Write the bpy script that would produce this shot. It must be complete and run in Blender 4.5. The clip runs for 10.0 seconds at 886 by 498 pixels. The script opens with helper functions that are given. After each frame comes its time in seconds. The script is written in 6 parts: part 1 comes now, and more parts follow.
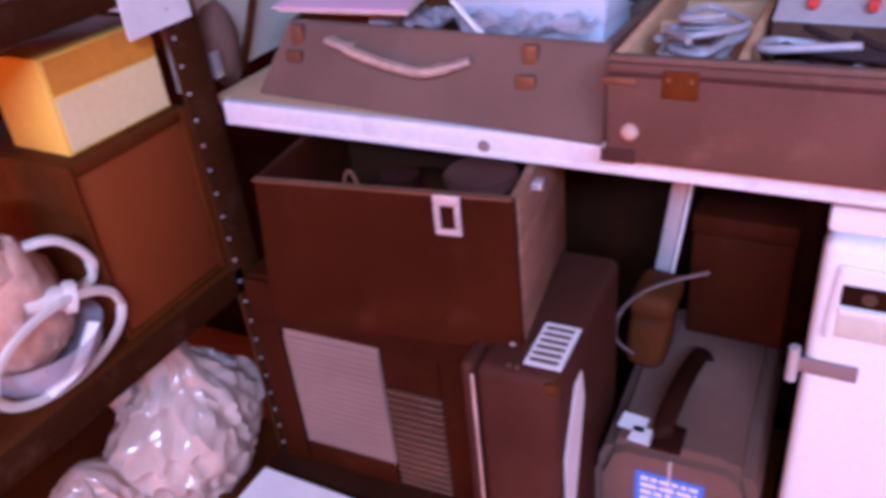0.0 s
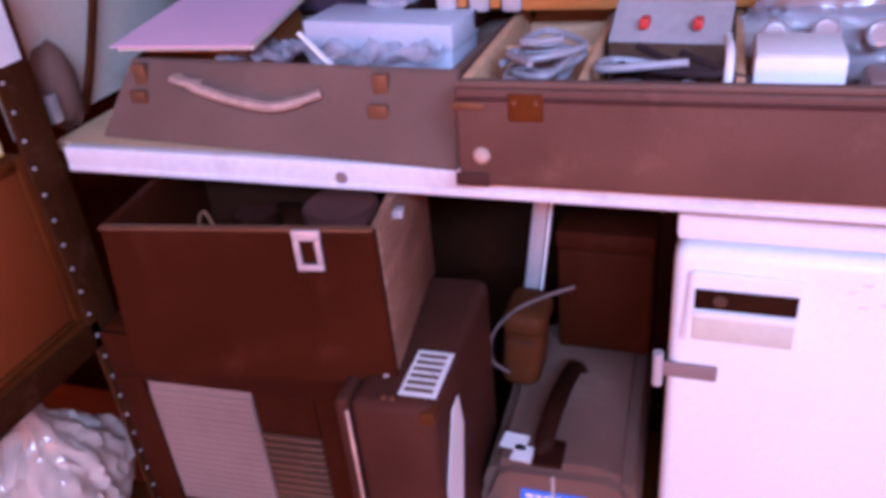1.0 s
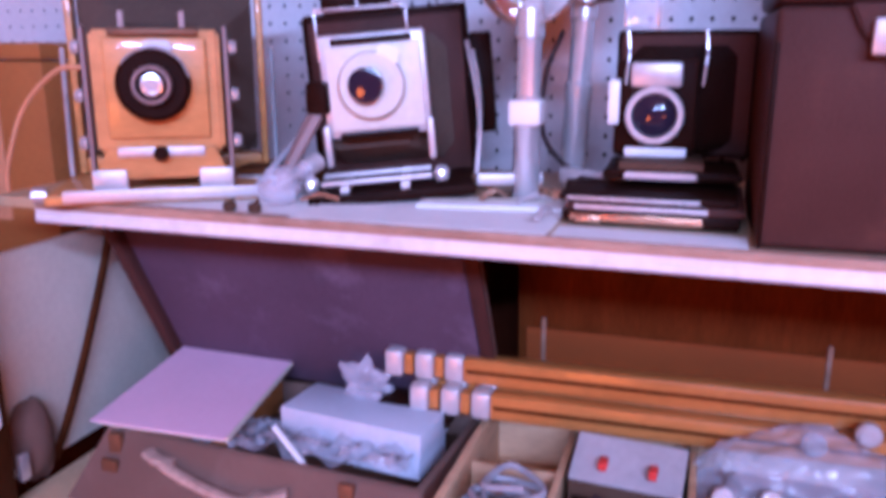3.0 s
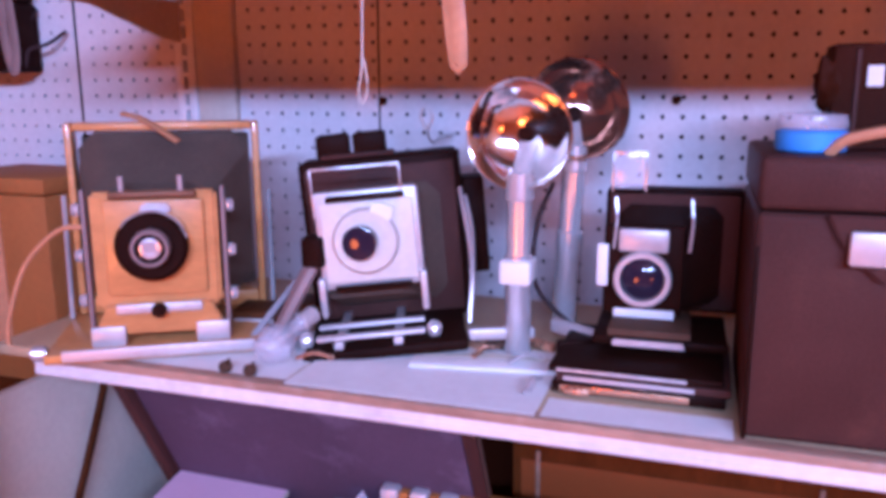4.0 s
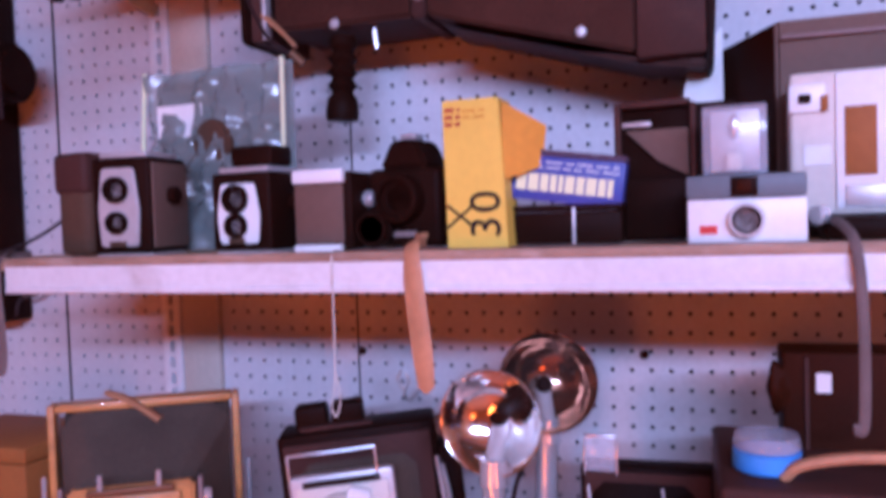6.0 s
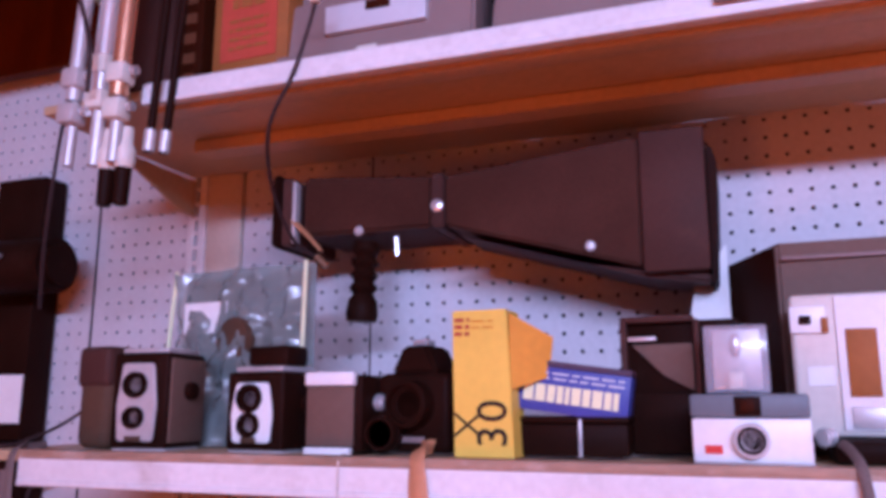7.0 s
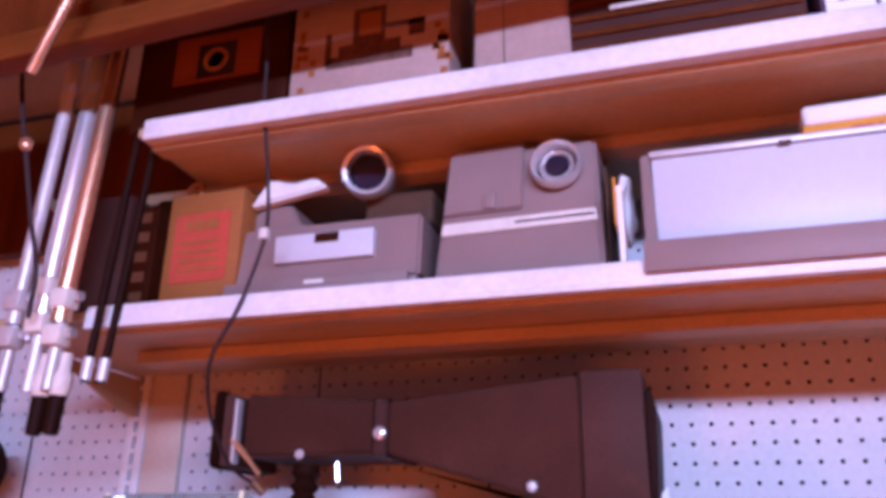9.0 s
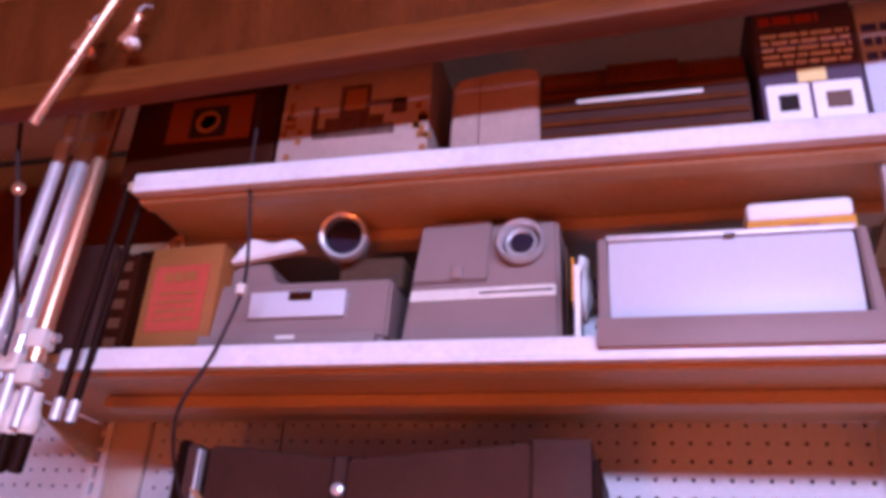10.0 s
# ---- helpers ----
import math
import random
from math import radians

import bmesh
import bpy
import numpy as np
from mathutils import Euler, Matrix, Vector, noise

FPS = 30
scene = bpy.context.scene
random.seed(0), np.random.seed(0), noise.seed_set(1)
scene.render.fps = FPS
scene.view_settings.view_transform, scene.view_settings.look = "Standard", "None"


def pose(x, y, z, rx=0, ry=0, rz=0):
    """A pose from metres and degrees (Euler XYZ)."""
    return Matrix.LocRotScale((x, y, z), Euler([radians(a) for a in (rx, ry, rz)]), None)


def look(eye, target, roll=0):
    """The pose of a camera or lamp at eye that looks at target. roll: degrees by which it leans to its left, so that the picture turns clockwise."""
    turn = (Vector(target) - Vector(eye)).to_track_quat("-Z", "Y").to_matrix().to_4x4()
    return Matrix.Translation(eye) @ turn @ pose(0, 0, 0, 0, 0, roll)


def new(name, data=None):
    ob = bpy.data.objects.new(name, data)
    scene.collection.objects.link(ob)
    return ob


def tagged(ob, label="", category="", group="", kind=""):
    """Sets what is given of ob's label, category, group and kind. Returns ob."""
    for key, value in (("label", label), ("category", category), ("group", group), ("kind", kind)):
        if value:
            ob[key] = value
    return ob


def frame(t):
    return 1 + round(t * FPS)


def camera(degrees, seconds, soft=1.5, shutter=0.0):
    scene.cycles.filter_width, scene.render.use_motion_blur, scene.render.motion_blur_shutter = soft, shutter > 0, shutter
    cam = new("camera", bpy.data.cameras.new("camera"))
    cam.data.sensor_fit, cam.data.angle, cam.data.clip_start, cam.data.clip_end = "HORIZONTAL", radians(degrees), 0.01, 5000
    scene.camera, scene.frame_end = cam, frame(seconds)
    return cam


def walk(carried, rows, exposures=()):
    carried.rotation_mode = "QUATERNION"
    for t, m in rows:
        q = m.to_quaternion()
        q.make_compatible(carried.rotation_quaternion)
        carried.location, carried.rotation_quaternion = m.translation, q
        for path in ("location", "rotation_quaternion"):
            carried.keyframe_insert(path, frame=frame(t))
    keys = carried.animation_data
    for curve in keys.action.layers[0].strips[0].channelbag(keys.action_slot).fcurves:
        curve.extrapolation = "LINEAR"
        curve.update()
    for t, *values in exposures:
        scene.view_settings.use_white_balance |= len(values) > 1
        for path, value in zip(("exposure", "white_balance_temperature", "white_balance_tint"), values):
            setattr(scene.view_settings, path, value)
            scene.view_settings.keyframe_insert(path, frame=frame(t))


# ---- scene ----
cam = camera(57.9, 10.0, soft=4.2, shutter=0.5)
PATH = [
    (0, (0.177, -0.023, 1.247), (-0.687, 1.45, 0.206), -6.3),
    (0.5, (0.188, -0.014, 1.24), (-0.533, 1.538, 0.204), -5.9),
    (1, (0.194, -0.006, 1.242), (-0.417, 1.611, 0.236), -5.7),
    (1.5, (0.195, 0.004, 1.283), (-0.377, 1.678, 0.349), -3.6),
    (2, (0.197, 0.011, 1.323), (-0.39, 1.765, 0.561), -3.8),
    (2.5, (0.2, 0.024, 1.367), (-0.394, 1.832, 0.752), -1.9),
    (3, (0.203, 0.041, 1.436), (-0.41, 1.884, 0.956), -0.0),
    (4.5, (0.215, 0.066, 1.618), (-0.419, 1.928, 1.253), -0.7),
    (5, (0.223, 0.071, 1.65), (-0.413, 1.949, 1.389), -1.1),
    (6.5, (0.243, 0.049, 1.759), (-0.375, 1.946, 1.906), -1.5),
    (7, (0.261, 0.042, 1.756), (-0.403, 1.888, 2.144), 0.0),
    (7.5, (0.29, 0.037, 1.878), (-0.401, 1.886, 2.203), -0.6),
    (8, (0.289, 0.031, 1.88), (-0.338, 1.872, 2.347), -0.7),
    (8.5, (0.291, 0.026, 1.878), (-0.309, 1.844, 2.457), 0.5),
    (9, (0.296, 0.015, 1.873), (-0.259, 1.803, 2.577), 0.8),
    (9.5, (0.301, -0.004, 1.866), (-0.196, 1.775, 2.634), 1.2),
    (10, (0.313, -0.035, 1.852), (-0.159, 1.708, 2.712), 3.6),
]
walk(cam, [(t, look(eye, target, roll)) for t, eye, target, roll in PATH],
     [(0, 0.2, 6550, 11), (1.2, 0.2, 6500, 11), (3, 0.18, 6300, 18), (5, 0.03, 6350, 18), (6.5, -0.33, 7250, 22), (7.5, -0.15, 7400, 24), (8.5, 0.03, 7250, 23), (10, -0.05, 7650, 29)])


# ---- light: a cool ceiling tube over the aisle, two added warm fills behind ----
world = bpy.data.worlds.new("world")
world.use_nodes = True
world.node_tree.nodes["Background"].inputs[0].default_value = (0.5, 0.16, 0.06, 1)
world.node_tree.nodes["Background"].inputs[1].default_value = 0.1
scene.world = world


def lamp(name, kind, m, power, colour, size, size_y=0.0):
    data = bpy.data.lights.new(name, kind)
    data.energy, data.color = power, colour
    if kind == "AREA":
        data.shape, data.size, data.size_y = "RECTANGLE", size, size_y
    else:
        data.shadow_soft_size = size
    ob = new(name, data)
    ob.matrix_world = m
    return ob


lamp("tube_light", "AREA", look((1.15, -2.25, 2.6), (0.0, 0.9, 1.3)), 224, (0.345, 0.495, 1.0), 2.4, 0.12)
# Point fills added out of view to warm the shaded areas; no known source.
lamp("warm_fill", "POINT", pose(1.7, -1.7, 1.0), 30, (1.0, 0.2, 0.045), 0.25)
lamp("warm_fill", "POINT", pose(-0.5, -1.2, 0.9), 45, (1.0, 0.2, 0.045), 0.25)


# ---- materials ----
def node_mat(name, col, rough=0.6, metal=0.0, var=0.25, scale=9.0, fine=120.0, bump=0.15, wear=None, wear_amount=0.35, coat=0.0, transmission=0.0, alpha=1.0, rand=0.0, stretch=(1, 1, 1)):
    """Principled surface with two scales of variation, worn patches and a fine relief."""
    mt = bpy.data.materials.new(name)
    mt.use_nodes = True
    nt = mt.node_tree
    n, l = nt.nodes, nt.links
    b = n["Principled BSDF"]
    b.inputs["Specular IOR Level"].default_value = 0.04 if max(col) < 0.13 else (0.15 if max(col) < 0.3 else 0.3)
    tc, mp = n.new("ShaderNodeTexCoord"), n.new("ShaderNodeMapping")
    mp.inputs["Scale"].default_value = stretch
    l.new(tc.outputs["Object"], mp.inputs["Vector"])
    big, small = n.new("ShaderNodeTexNoise"), n.new("ShaderNodeTexNoise")
    big.inputs["Scale"].default_value, big.inputs["Detail"].default_value = scale, 5
    small.inputs["Scale"].default_value, small.inputs["Detail"].default_value = fine, 4
    for t in (big, small):
        l.new(mp.outputs["Vector"], t.inputs["Vector"])
    ramp = n.new("ShaderNodeMapRange")
    ramp.inputs[1].default_value, ramp.inputs[2].default_value = 0.3, 0.7
    ramp.inputs[3].default_value, ramp.inputs[4].default_value = 1 - var, 1 + var * 0.6
    l.new(big.outputs["Fac"], ramp.inputs[0])
    fr = n.new("ShaderNodeMapRange")
    fr.inputs[1].default_value, fr.inputs[2].default_value = 0.3, 0.7
    fr.inputs[3].default_value, fr.inputs[4].default_value = 1 - var * 0.5, 1 + var * 0.4
    l.new(small.outputs["Fac"], fr.inputs[0])
    mul = n.new("ShaderNodeMath")
    mul.operation = "MULTIPLY"
    l.new(ramp.outputs[0], mul.inputs[0])
    l.new(fr.outputs[0], mul.inputs[1])
    value = mul.outputs[0]
    if rand:
        oi = n.new("ShaderNodeObjectInfo")
        rr = n.new("ShaderNodeMapRange")
        rr.inputs[3].default_value, rr.inputs[4].default_value = 1 - rand, 1 + rand
        l.new(oi.outputs["Random"], rr.inputs[0])
        m2 = n.new("ShaderNodeMath")
        m2.operation = "MULTIPLY"
        l.new(value, m2.inputs[0])
        l.new(rr.outputs[0], m2.inputs[1])
        value = m2.outputs[0]
    mix = n.new("ShaderNodeMix")
    mix.data_type, mix.blend_type = "RGBA", "MULTIPLY"
    mix.inputs[0].default_value = 1.0
    mix.inputs[6].default_value = (*col, 1)
    l.new(value, mix.inputs[7])
    out = mix.outputs[2]
    if wear:
        wn = n.new("ShaderNodeTexNoise")
        wn.inputs["Scale"].default_value, wn.inputs["Detail"].default_value, wn.inputs["Roughness"].default_value = scale * 2.3, 8, 0.7
        l.new(mp.outputs["Vector"], wn.inputs["Vector"])
        wr = n.new("ShaderNodeMapRange")
        wr.inputs[1].default_value, wr.inputs[2].default_value = 0.55, 0.72
        wr.inputs[3].default_value, wr.inputs[4].default_value = 0, wear_amount
        l.new(wn.outputs["Fac"], wr.inputs[0])
        wm = n.new("ShaderNodeMix")
        wm.data_type = "RGBA"
        l.new(wr.outputs[0], wm.inputs[0])
        l.new(out, wm.inputs[6])
        wm.inputs[7].default_value = (*wear, 1)
        out = wm.outputs[2]
    l.new(out, b.inputs["Base Color"])
    rg = n.new("ShaderNodeMapRange")
    rg.inputs[3].default_value, rg.inputs[4].default_value = max(rough - 0.12, 0.02), min(rough + 0.12, 1)
    l.new(big.outputs["Fac"], rg.inputs[0])
    l.new(rg.outputs[0], b.inputs["Roughness"])
    b.inputs["Metallic"].default_value = metal
    b.inputs["Coat Weight"].default_value = coat
    b.inputs["Transmission Weight"].default_value = transmission
    b.inputs["Alpha"].default_value = alpha
    if bump:
        bp = n.new("ShaderNodeBump")
        bp.inputs["Strength"].default_value, bp.inputs["Distance"].default_value = bump, 0.002
        l.new(small.outputs["Fac"], bp.inputs["Height"])
        l.new(bp.outputs["Normal"], b.inputs["Normal"])
    return mt


def clear_mat(name, tint, rough, clear):
    """Thin clear film: mostly see-through, with a glossy crumpled skin."""
    mt = node_mat(name, tint, rough, var=0.1, bump=0.5, fine=40)
    mt.node_tree.nodes["Principled BSDF"].inputs["Alpha"].default_value = 1 - clear
    mt.node_tree.nodes["Principled BSDF"].inputs["Specular IOR Level"].default_value = 1.0
    return mt


PEG = node_mat("pegboard_paint", (0.62, 0.58, 0.60), 0.5, var=0.12, scale=3, bump=0.08, wear=(0.45, 0.38, 0.36), wear_amount=0.3)
# Near-black for gaps and recesses; mostly stands in for their shade.
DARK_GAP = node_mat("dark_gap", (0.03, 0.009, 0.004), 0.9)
STEEL_W = node_mat("shelf_enamel", (0.74, 0.71, 0.72), 0.38, var=0.12, scale=5, bump=0.05, wear=(0.42, 0.32, 0.27), wear_amount=0.45)
STEEL_B = node_mat("shelf_beige", (0.56, 0.38, 0.224), 0.45, var=0.15, scale=4, bump=0.05, wear=(0.4, 0.3, 0.24))
BLACK_IRON = node_mat("black_iron", (0.05, 0.0153, 0.0054), 0.45, var=0.3, wear=(0.2, 0.1, 0.06), wear_amount=0.3)
GREY_CASE = node_mat("grey_leatherette", (0.165, 0.093, 0.07), 0.55, var=0.18, scale=7, fine=500, bump=0.35, wear=(0.24, 0.15, 0.12))
BROWN_CASE = node_mat("brown_leatherette", (0.14, 0.062, 0.044), 0.5, var=0.25, scale=8, fine=450, bump=0.35, wear=(0.26, 0.13, 0.09), wear_amount=0.4)
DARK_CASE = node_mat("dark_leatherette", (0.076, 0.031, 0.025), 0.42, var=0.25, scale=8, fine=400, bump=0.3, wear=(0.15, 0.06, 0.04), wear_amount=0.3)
RED_BROWN = node_mat("red_brown_box", (0.044, 0.009, 0.0033), 0.55, var=0.3, scale=6, fine=300, bump=0.25, wear=(0.09, 0.026, 0.016))
WOOD_RAW = node_mat("raw_wood", (0.62, 0.36, 0.2), 0.6, var=0.22, scale=6, fine=60, bump=0.15, stretch=(1, 1, 6), wear=(0.4, 0.2, 0.1))
WOOD_BOXEND = node_mat("worn_wood", (0.27, 0.135, 0.085), 0.6, var=0.35, scale=8, fine=80, bump=0.25, stretch=(1, 1, 5), wear=(0.6, 0.4, 0.33), wear_amount=0.5)
WOOD_ORANGE = node_mat("varnished_wood", (0.5, 0.17, 0.045), 0.35, var=0.25, scale=5, fine=70, bump=0.08, stretch=(1, 5, 5), coat=0.4)
WOOD_CAM = node_mat("camera_wood", (0.6, 0.25, 0.085), 0.35, var=0.2, scale=10, fine=90, bump=0.08, stretch=(1, 1, 4), coat=0.3)
WOOD_DARK = node_mat("dark_wood", (0.11, 0.0252, 0.006), 0.5, var=0.3, scale=5, fine=60, bump=0.2, stretch=(5, 1, 1))
SPEAKER = node_mat("speaker_cloth", (0.24, 0.05, 0.011), 0.8, var=0.15, scale=5, fine=700, bump=0.5)
BLACK = node_mat("black_plastic", (0.02, 0.00585, 0.0035), 0.5, var=0.3, scale=12, fine=300, bump=0.12, wear=(0.06, 0.03, 0.022), wear_amount=0.2)
BELLOWS = node_mat("bellows_cloth", (0.09, 0.0585, 0.044), 0.7, var=0.25, fine=300, bump=0.2)
CHROME = node_mat("chrome", (0.78, 0.78, 0.8), 0.22, 0.65, var=0.08, bump=0.03)
MIRROR = node_mat("polished_reflector", (0.88, 0.86, 0.85), 0.06, 1.0, var=0.05, scale=30, fine=60, bump=0.25)
SATIN = node_mat("satin_metal", (0.58, 0.54, 0.54), 0.4, 0.35, var=0.15, bump=0.05)
BRASS = node_mat("worn_brass", (0.2, 0.085, 0.045), 0.45, 0.3, var=0.25, bump=0.1)
COPPER = node_mat("copper_metal", (0.82, 0.45, 0.28), 0.25, 0.8, var=0.12, bump=0.03, stretch=(6, 6, 1))
WHITE = node_mat("white_paint", (0.82, 0.82, 0.82), 0.35, var=0.06, scale=4, bump=0.03, wear=(0.6, 0.57, 0.55), wear_amount=0.25)
IVORY = node_mat("ivory_plastic", (0.7, 0.64, 0.57), 0.4, var=0.1, bump=0.05)
PAPER = node_mat("white_paper", (0.82, 0.8, 0.78), 0.7, var=0.06, scale=20, bump=0.1)
PALE = node_mat("pale_board", (0.62, 0.58, 0.48), 0.6, var=0.1, scale=5, bump=0.08, wear=(0.45, 0.38, 0.3))
PINK = node_mat("pink_card", (0.8, 0.5, 0.62), 0.55, var=0.06, scale=5, bump=0.05)
BLUE_GREY = node_mat("blue_grey_card", (0.52, 0.55, 0.62), 0.6, var=0.08, scale=8, bump=0.08)
LID_LINING = node_mat("purple_lining", (0.10, 0.065, 0.095), 0.6, var=0.18, scale=5, fine=300, bump=0.2, wear=(0.3, 0.25, 0.35), wear_amount=0.25)
GREY_METAL = node_mat("grey_hammer_paint", (0.27, 0.182, 0.168), 0.4, var=0.1, scale=8, fine=500, bump=0.15)
GREY_DARK = node_mat("dark_grey_metal", (0.1, 0.05225, 0.0336), 0.45, var=0.15, bump=0.1)
GREY_CARD = node_mat("grey_card", (0.16, 0.092, 0.0704), 0.6, var=0.12, scale=6, bump=0.1)
SLATE = node_mat("slate_plastic", (0.15, 0.18, 0.2), 0.4, var=0.1, bump=0.08)
TAN_CARD = node_mat("tan_carton", (0.34, 0.1092, 0.028), 0.65, var=0.15, scale=9, bump=0.1)
RED_INK = node_mat("red_ink", (0.5, 0.07, 0.04), 0.6, var=0.15)
YELLOW = node_mat("yellow_card", (0.85, 0.55, 0.1), 0.5, var=0.08, scale=12, bump=0.05)
YELLOW_BOX = node_mat("pale_yellow_box", (0.85, 0.62, 0.25), 0.5, var=0.08, scale=12, bump=0.05)
ORANGE = node_mat("orange_card", (0.75, 0.3, 0.04), 0.55, var=0.12, scale=12, bump=0.05)
BLUE = node_mat("blue_print", (0.05, 0.07, 0.32), 0.45, var=0.15, bump=0.05)
BLUE_BRIGHT = node_mat("bright_blue", (0.04, 0.3, 0.75), 0.45, var=0.1)
LABEL_BLUE = node_mat("label_blue", (0.06, 0.2, 0.7), 0.5, var=0.1)
PALE_YELLOW = node_mat("pale_print", (0.8, 0.8, 0.5), 0.5, var=0.05)
RED = node_mat("red_plastic", (0.7, 0.05, 0.04), 0.4, var=0.1)
INK = node_mat("dark_ink", (0.03, 0.02, 0.02), 0.6, var=0.2)
PRINT_BROWN = node_mat("brown_print", (0.13, 0.06, 0.045), 0.6, var=0.3, scale=60)
STRAP_TAN = node_mat("tan_leather", (0.55, 0.24, 0.12), 0.5, var=0.2, scale=20, bump=0.15)
STRAP_GREY = node_mat("grey_webbing", (0.17, 0.12, 0.11), 0.6, var=0.2, scale=30, fine=600, bump=0.3)
CABLE = node_mat("dark_cable", (0.05, 0.03, 0.03), 0.4, var=0.2)
CABLE_GREY = node_mat("grey_cable", (0.35, 0.34, 0.36), 0.4, var=0.2)
HANDLE_LEATHER = node_mat("pale_leather", (0.5, 0.33, 0.26), 0.5, var=0.25, scale=30, bump=0.2, wear=(0.25, 0.12, 0.08))
HOOD = node_mat("hood_leatherette", (0.07, 0.024, 0.016), 0.5, var=0.35, scale=6, fine=350, bump=0.3, wear=(0.10, 0.038, 0.026), wear_amount=0.3)
RIB = node_mat("grille_cloth", (0.2592, 0.1728, 0.144), 0.7, var=0.15, scale=8, fine=400, bump=0.3)
# Card base dimmed: the header beam's shade is put into the colour.
SHADED_CARD = node_mat("shaded_card", (0.42, 0.28, 0.24), 0.65, var=0.14, scale=14, bump=0.08, wear=(0.36, 0.22, 0.17))
CREAM = node_mat("cream_card", (0.9, 0.72, 0.36), 0.5, var=0.08, scale=10, bump=0.05)
BEAM_WOOD = node_mat("beam_wood", (0.17, 0.042, 0.008), 0.5, var=0.3, scale=5, fine=60, bump=0.2, stretch=(0.4, 3, 3))
DARK_SLAT = node_mat("dark_slat_wood", (0.14, 0.06, 0.035), 0.5, var=0.3, scale=9, bump=0.1)
# Darkened copy of the polished reflector; an unlit bowl's dark reflections as colour.
UNLIT_MIRROR = node_mat("unlit_reflector", (0.3, 0.17, 0.13), 0.12, 0.9, var=0.15, scale=20, fine=50, bump=0.25)
LEATHER = node_mat("brown_leather", (0.095, 0.028, 0.010), 0.5, var=0.3, scale=15, fine=300, bump=0.25)
SCREEN = node_mat("pale_enamel", (0.56, 0.56, 0.6), 0.4, var=0.05, scale=4, bump=0.04, wear=(0.45, 0.43, 0.44), wear_amount=0.2)
LENS = node_mat("lens_glass", (0.02, 0.015, 0.03), 0.05, var=0.1, bump=0, coat=1.0)
FILM = clear_mat("clear_film", (0.74, 0.74, 0.82), 0.1, 0.68)
CELLO = clear_mat("crumpled_bag_film", (0.85, 0.66, 0.56), 0.16, 0.3)
GREENBAG = clear_mat("green_bag_film", (0.3, 0.36, 0.34), 0.07, 0.42)
WORN_EDGE = node_mat("worn_shelf_edge", (0.42, 0.25, 0.17), 0.6, var=0.35, scale=14, fine=160, bump=0.2, stretch=(0.3, 1, 1), wear=(0.68, 0.58, 0.52), wear_amount=0.6)
CREAM_STEEL = node_mat("cream_steel", (0.6, 0.5, 0.42), 0.45, var=0.1, scale=5, bump=0.05, wear=(0.4, 0.3, 0.24))
PLASTIC_PINK = node_mat("aged_clear_plastic", (0.6, 0.36, 0.27), 0.25, var=0.3, scale=14, fine=70, bump=0.35, wear=(0.85, 0.7, 0.62), wear_amount=0.5)
ROOM = node_mat("shop_wall", (0.38, 0.1615, 0.077), 0.8, var=0.2, scale=2)
FLOOR = node_mat("shop_floor", (0.5, 0.1615, 0.066), 0.6, var=0.25, scale=3, stretch=(1, 6, 1))
CEIL = node_mat("shop_ceiling", (0.6, 0.378, 0.221), 0.8, var=0.15, scale=2)


# ---- mesh helpers ----
def merge(bm, other, m=None):
    if m is not None:
        bmesh.ops.transform(other, matrix=m, verts=other.verts)
    me = bpy.data.meshes.new("temp")
    other.to_mesh(me)
    other.free()
    bm.from_mesh(me)
    bpy.data.meshes.remove(me)
    return bm


def box(x0, x1, y0, y1, z0, z1, bev=0.002, bm=None, m=None, seg=2):
    b = bmesh.new()
    bmesh.ops.create_cube(b, size=1)
    for v in b.verts:
        v.co = ((x0 + x1) / 2 + v.co.x * (x1 - x0), (y0 + y1) / 2 + v.co.y * (y1 - y0), (z0 + z1) / 2 + v.co.z * (z1 - z0))
    bev = min(bev, 0.45 * min(abs(x1 - x0), abs(y1 - y0), abs(z1 - z0)))
    if bev > 0:
        bmesh.ops.bevel(b, geom=b.edges[:], offset=bev, segments=seg, affect="EDGES", profile=0.5)
    return merge(bm if bm is not None else bmesh.new(), b, m)


def rod(p0, p1, r0, r1=None, seg=20, bm=None, bev=0.0):
    p0, p1 = Vector(p0), Vector(p1)
    d = p1 - p0
    b = bmesh.new()
    bmesh.ops.create_cone(b, cap_ends=True, segments=seg, radius1=r0, radius2=r0 if r1 is None else r1, depth=d.length)
    if bev:
        bmesh.ops.bevel(b, geom=[e for e in b.edges if abs(e.verts[0].co.z - e.verts[1].co.z) < 1e-6], offset=bev, segments=2, affect="EDGES")
    m = Matrix.Translation((p0 + p1) / 2) @ d.to_track_quat("Z", "Y").to_matrix().to_4x4()
    return merge(bm if bm is not None else bmesh.new(), b, m)


def lathe(profile, p, axis, seg=28, bm=None):
    """Turned shape: (radius, height) pairs along axis from p."""
    b = bmesh.new()
    rings = []
    for r, h in profile:
        rings.append([b.verts.new((r * math.cos(2 * math.pi * i / seg), r * math.sin(2 * math.pi * i / seg), h)) for i in range(seg)])
    for a, c in zip(rings, rings[1:]):
        for i in range(seg):
            b.faces.new((a[i], a[(i + 1) % seg], c[(i + 1) % seg], c[i]))
    if profile[0][0] > 1e-5:
        b.faces.new(rings[0][::-1])
    if profile[-1][0] > 1e-5:
        b.faces.new(rings[-1])
    bmesh.ops.remove_doubles(b, verts=b.verts, dist=1e-6)
    m = Matrix.Translation(p) @ Vector(axis).to_track_quat("Z", "Y").to_matrix().to_4x4()
    return merge(bm if bm is not None else bmesh.new(), b, m)


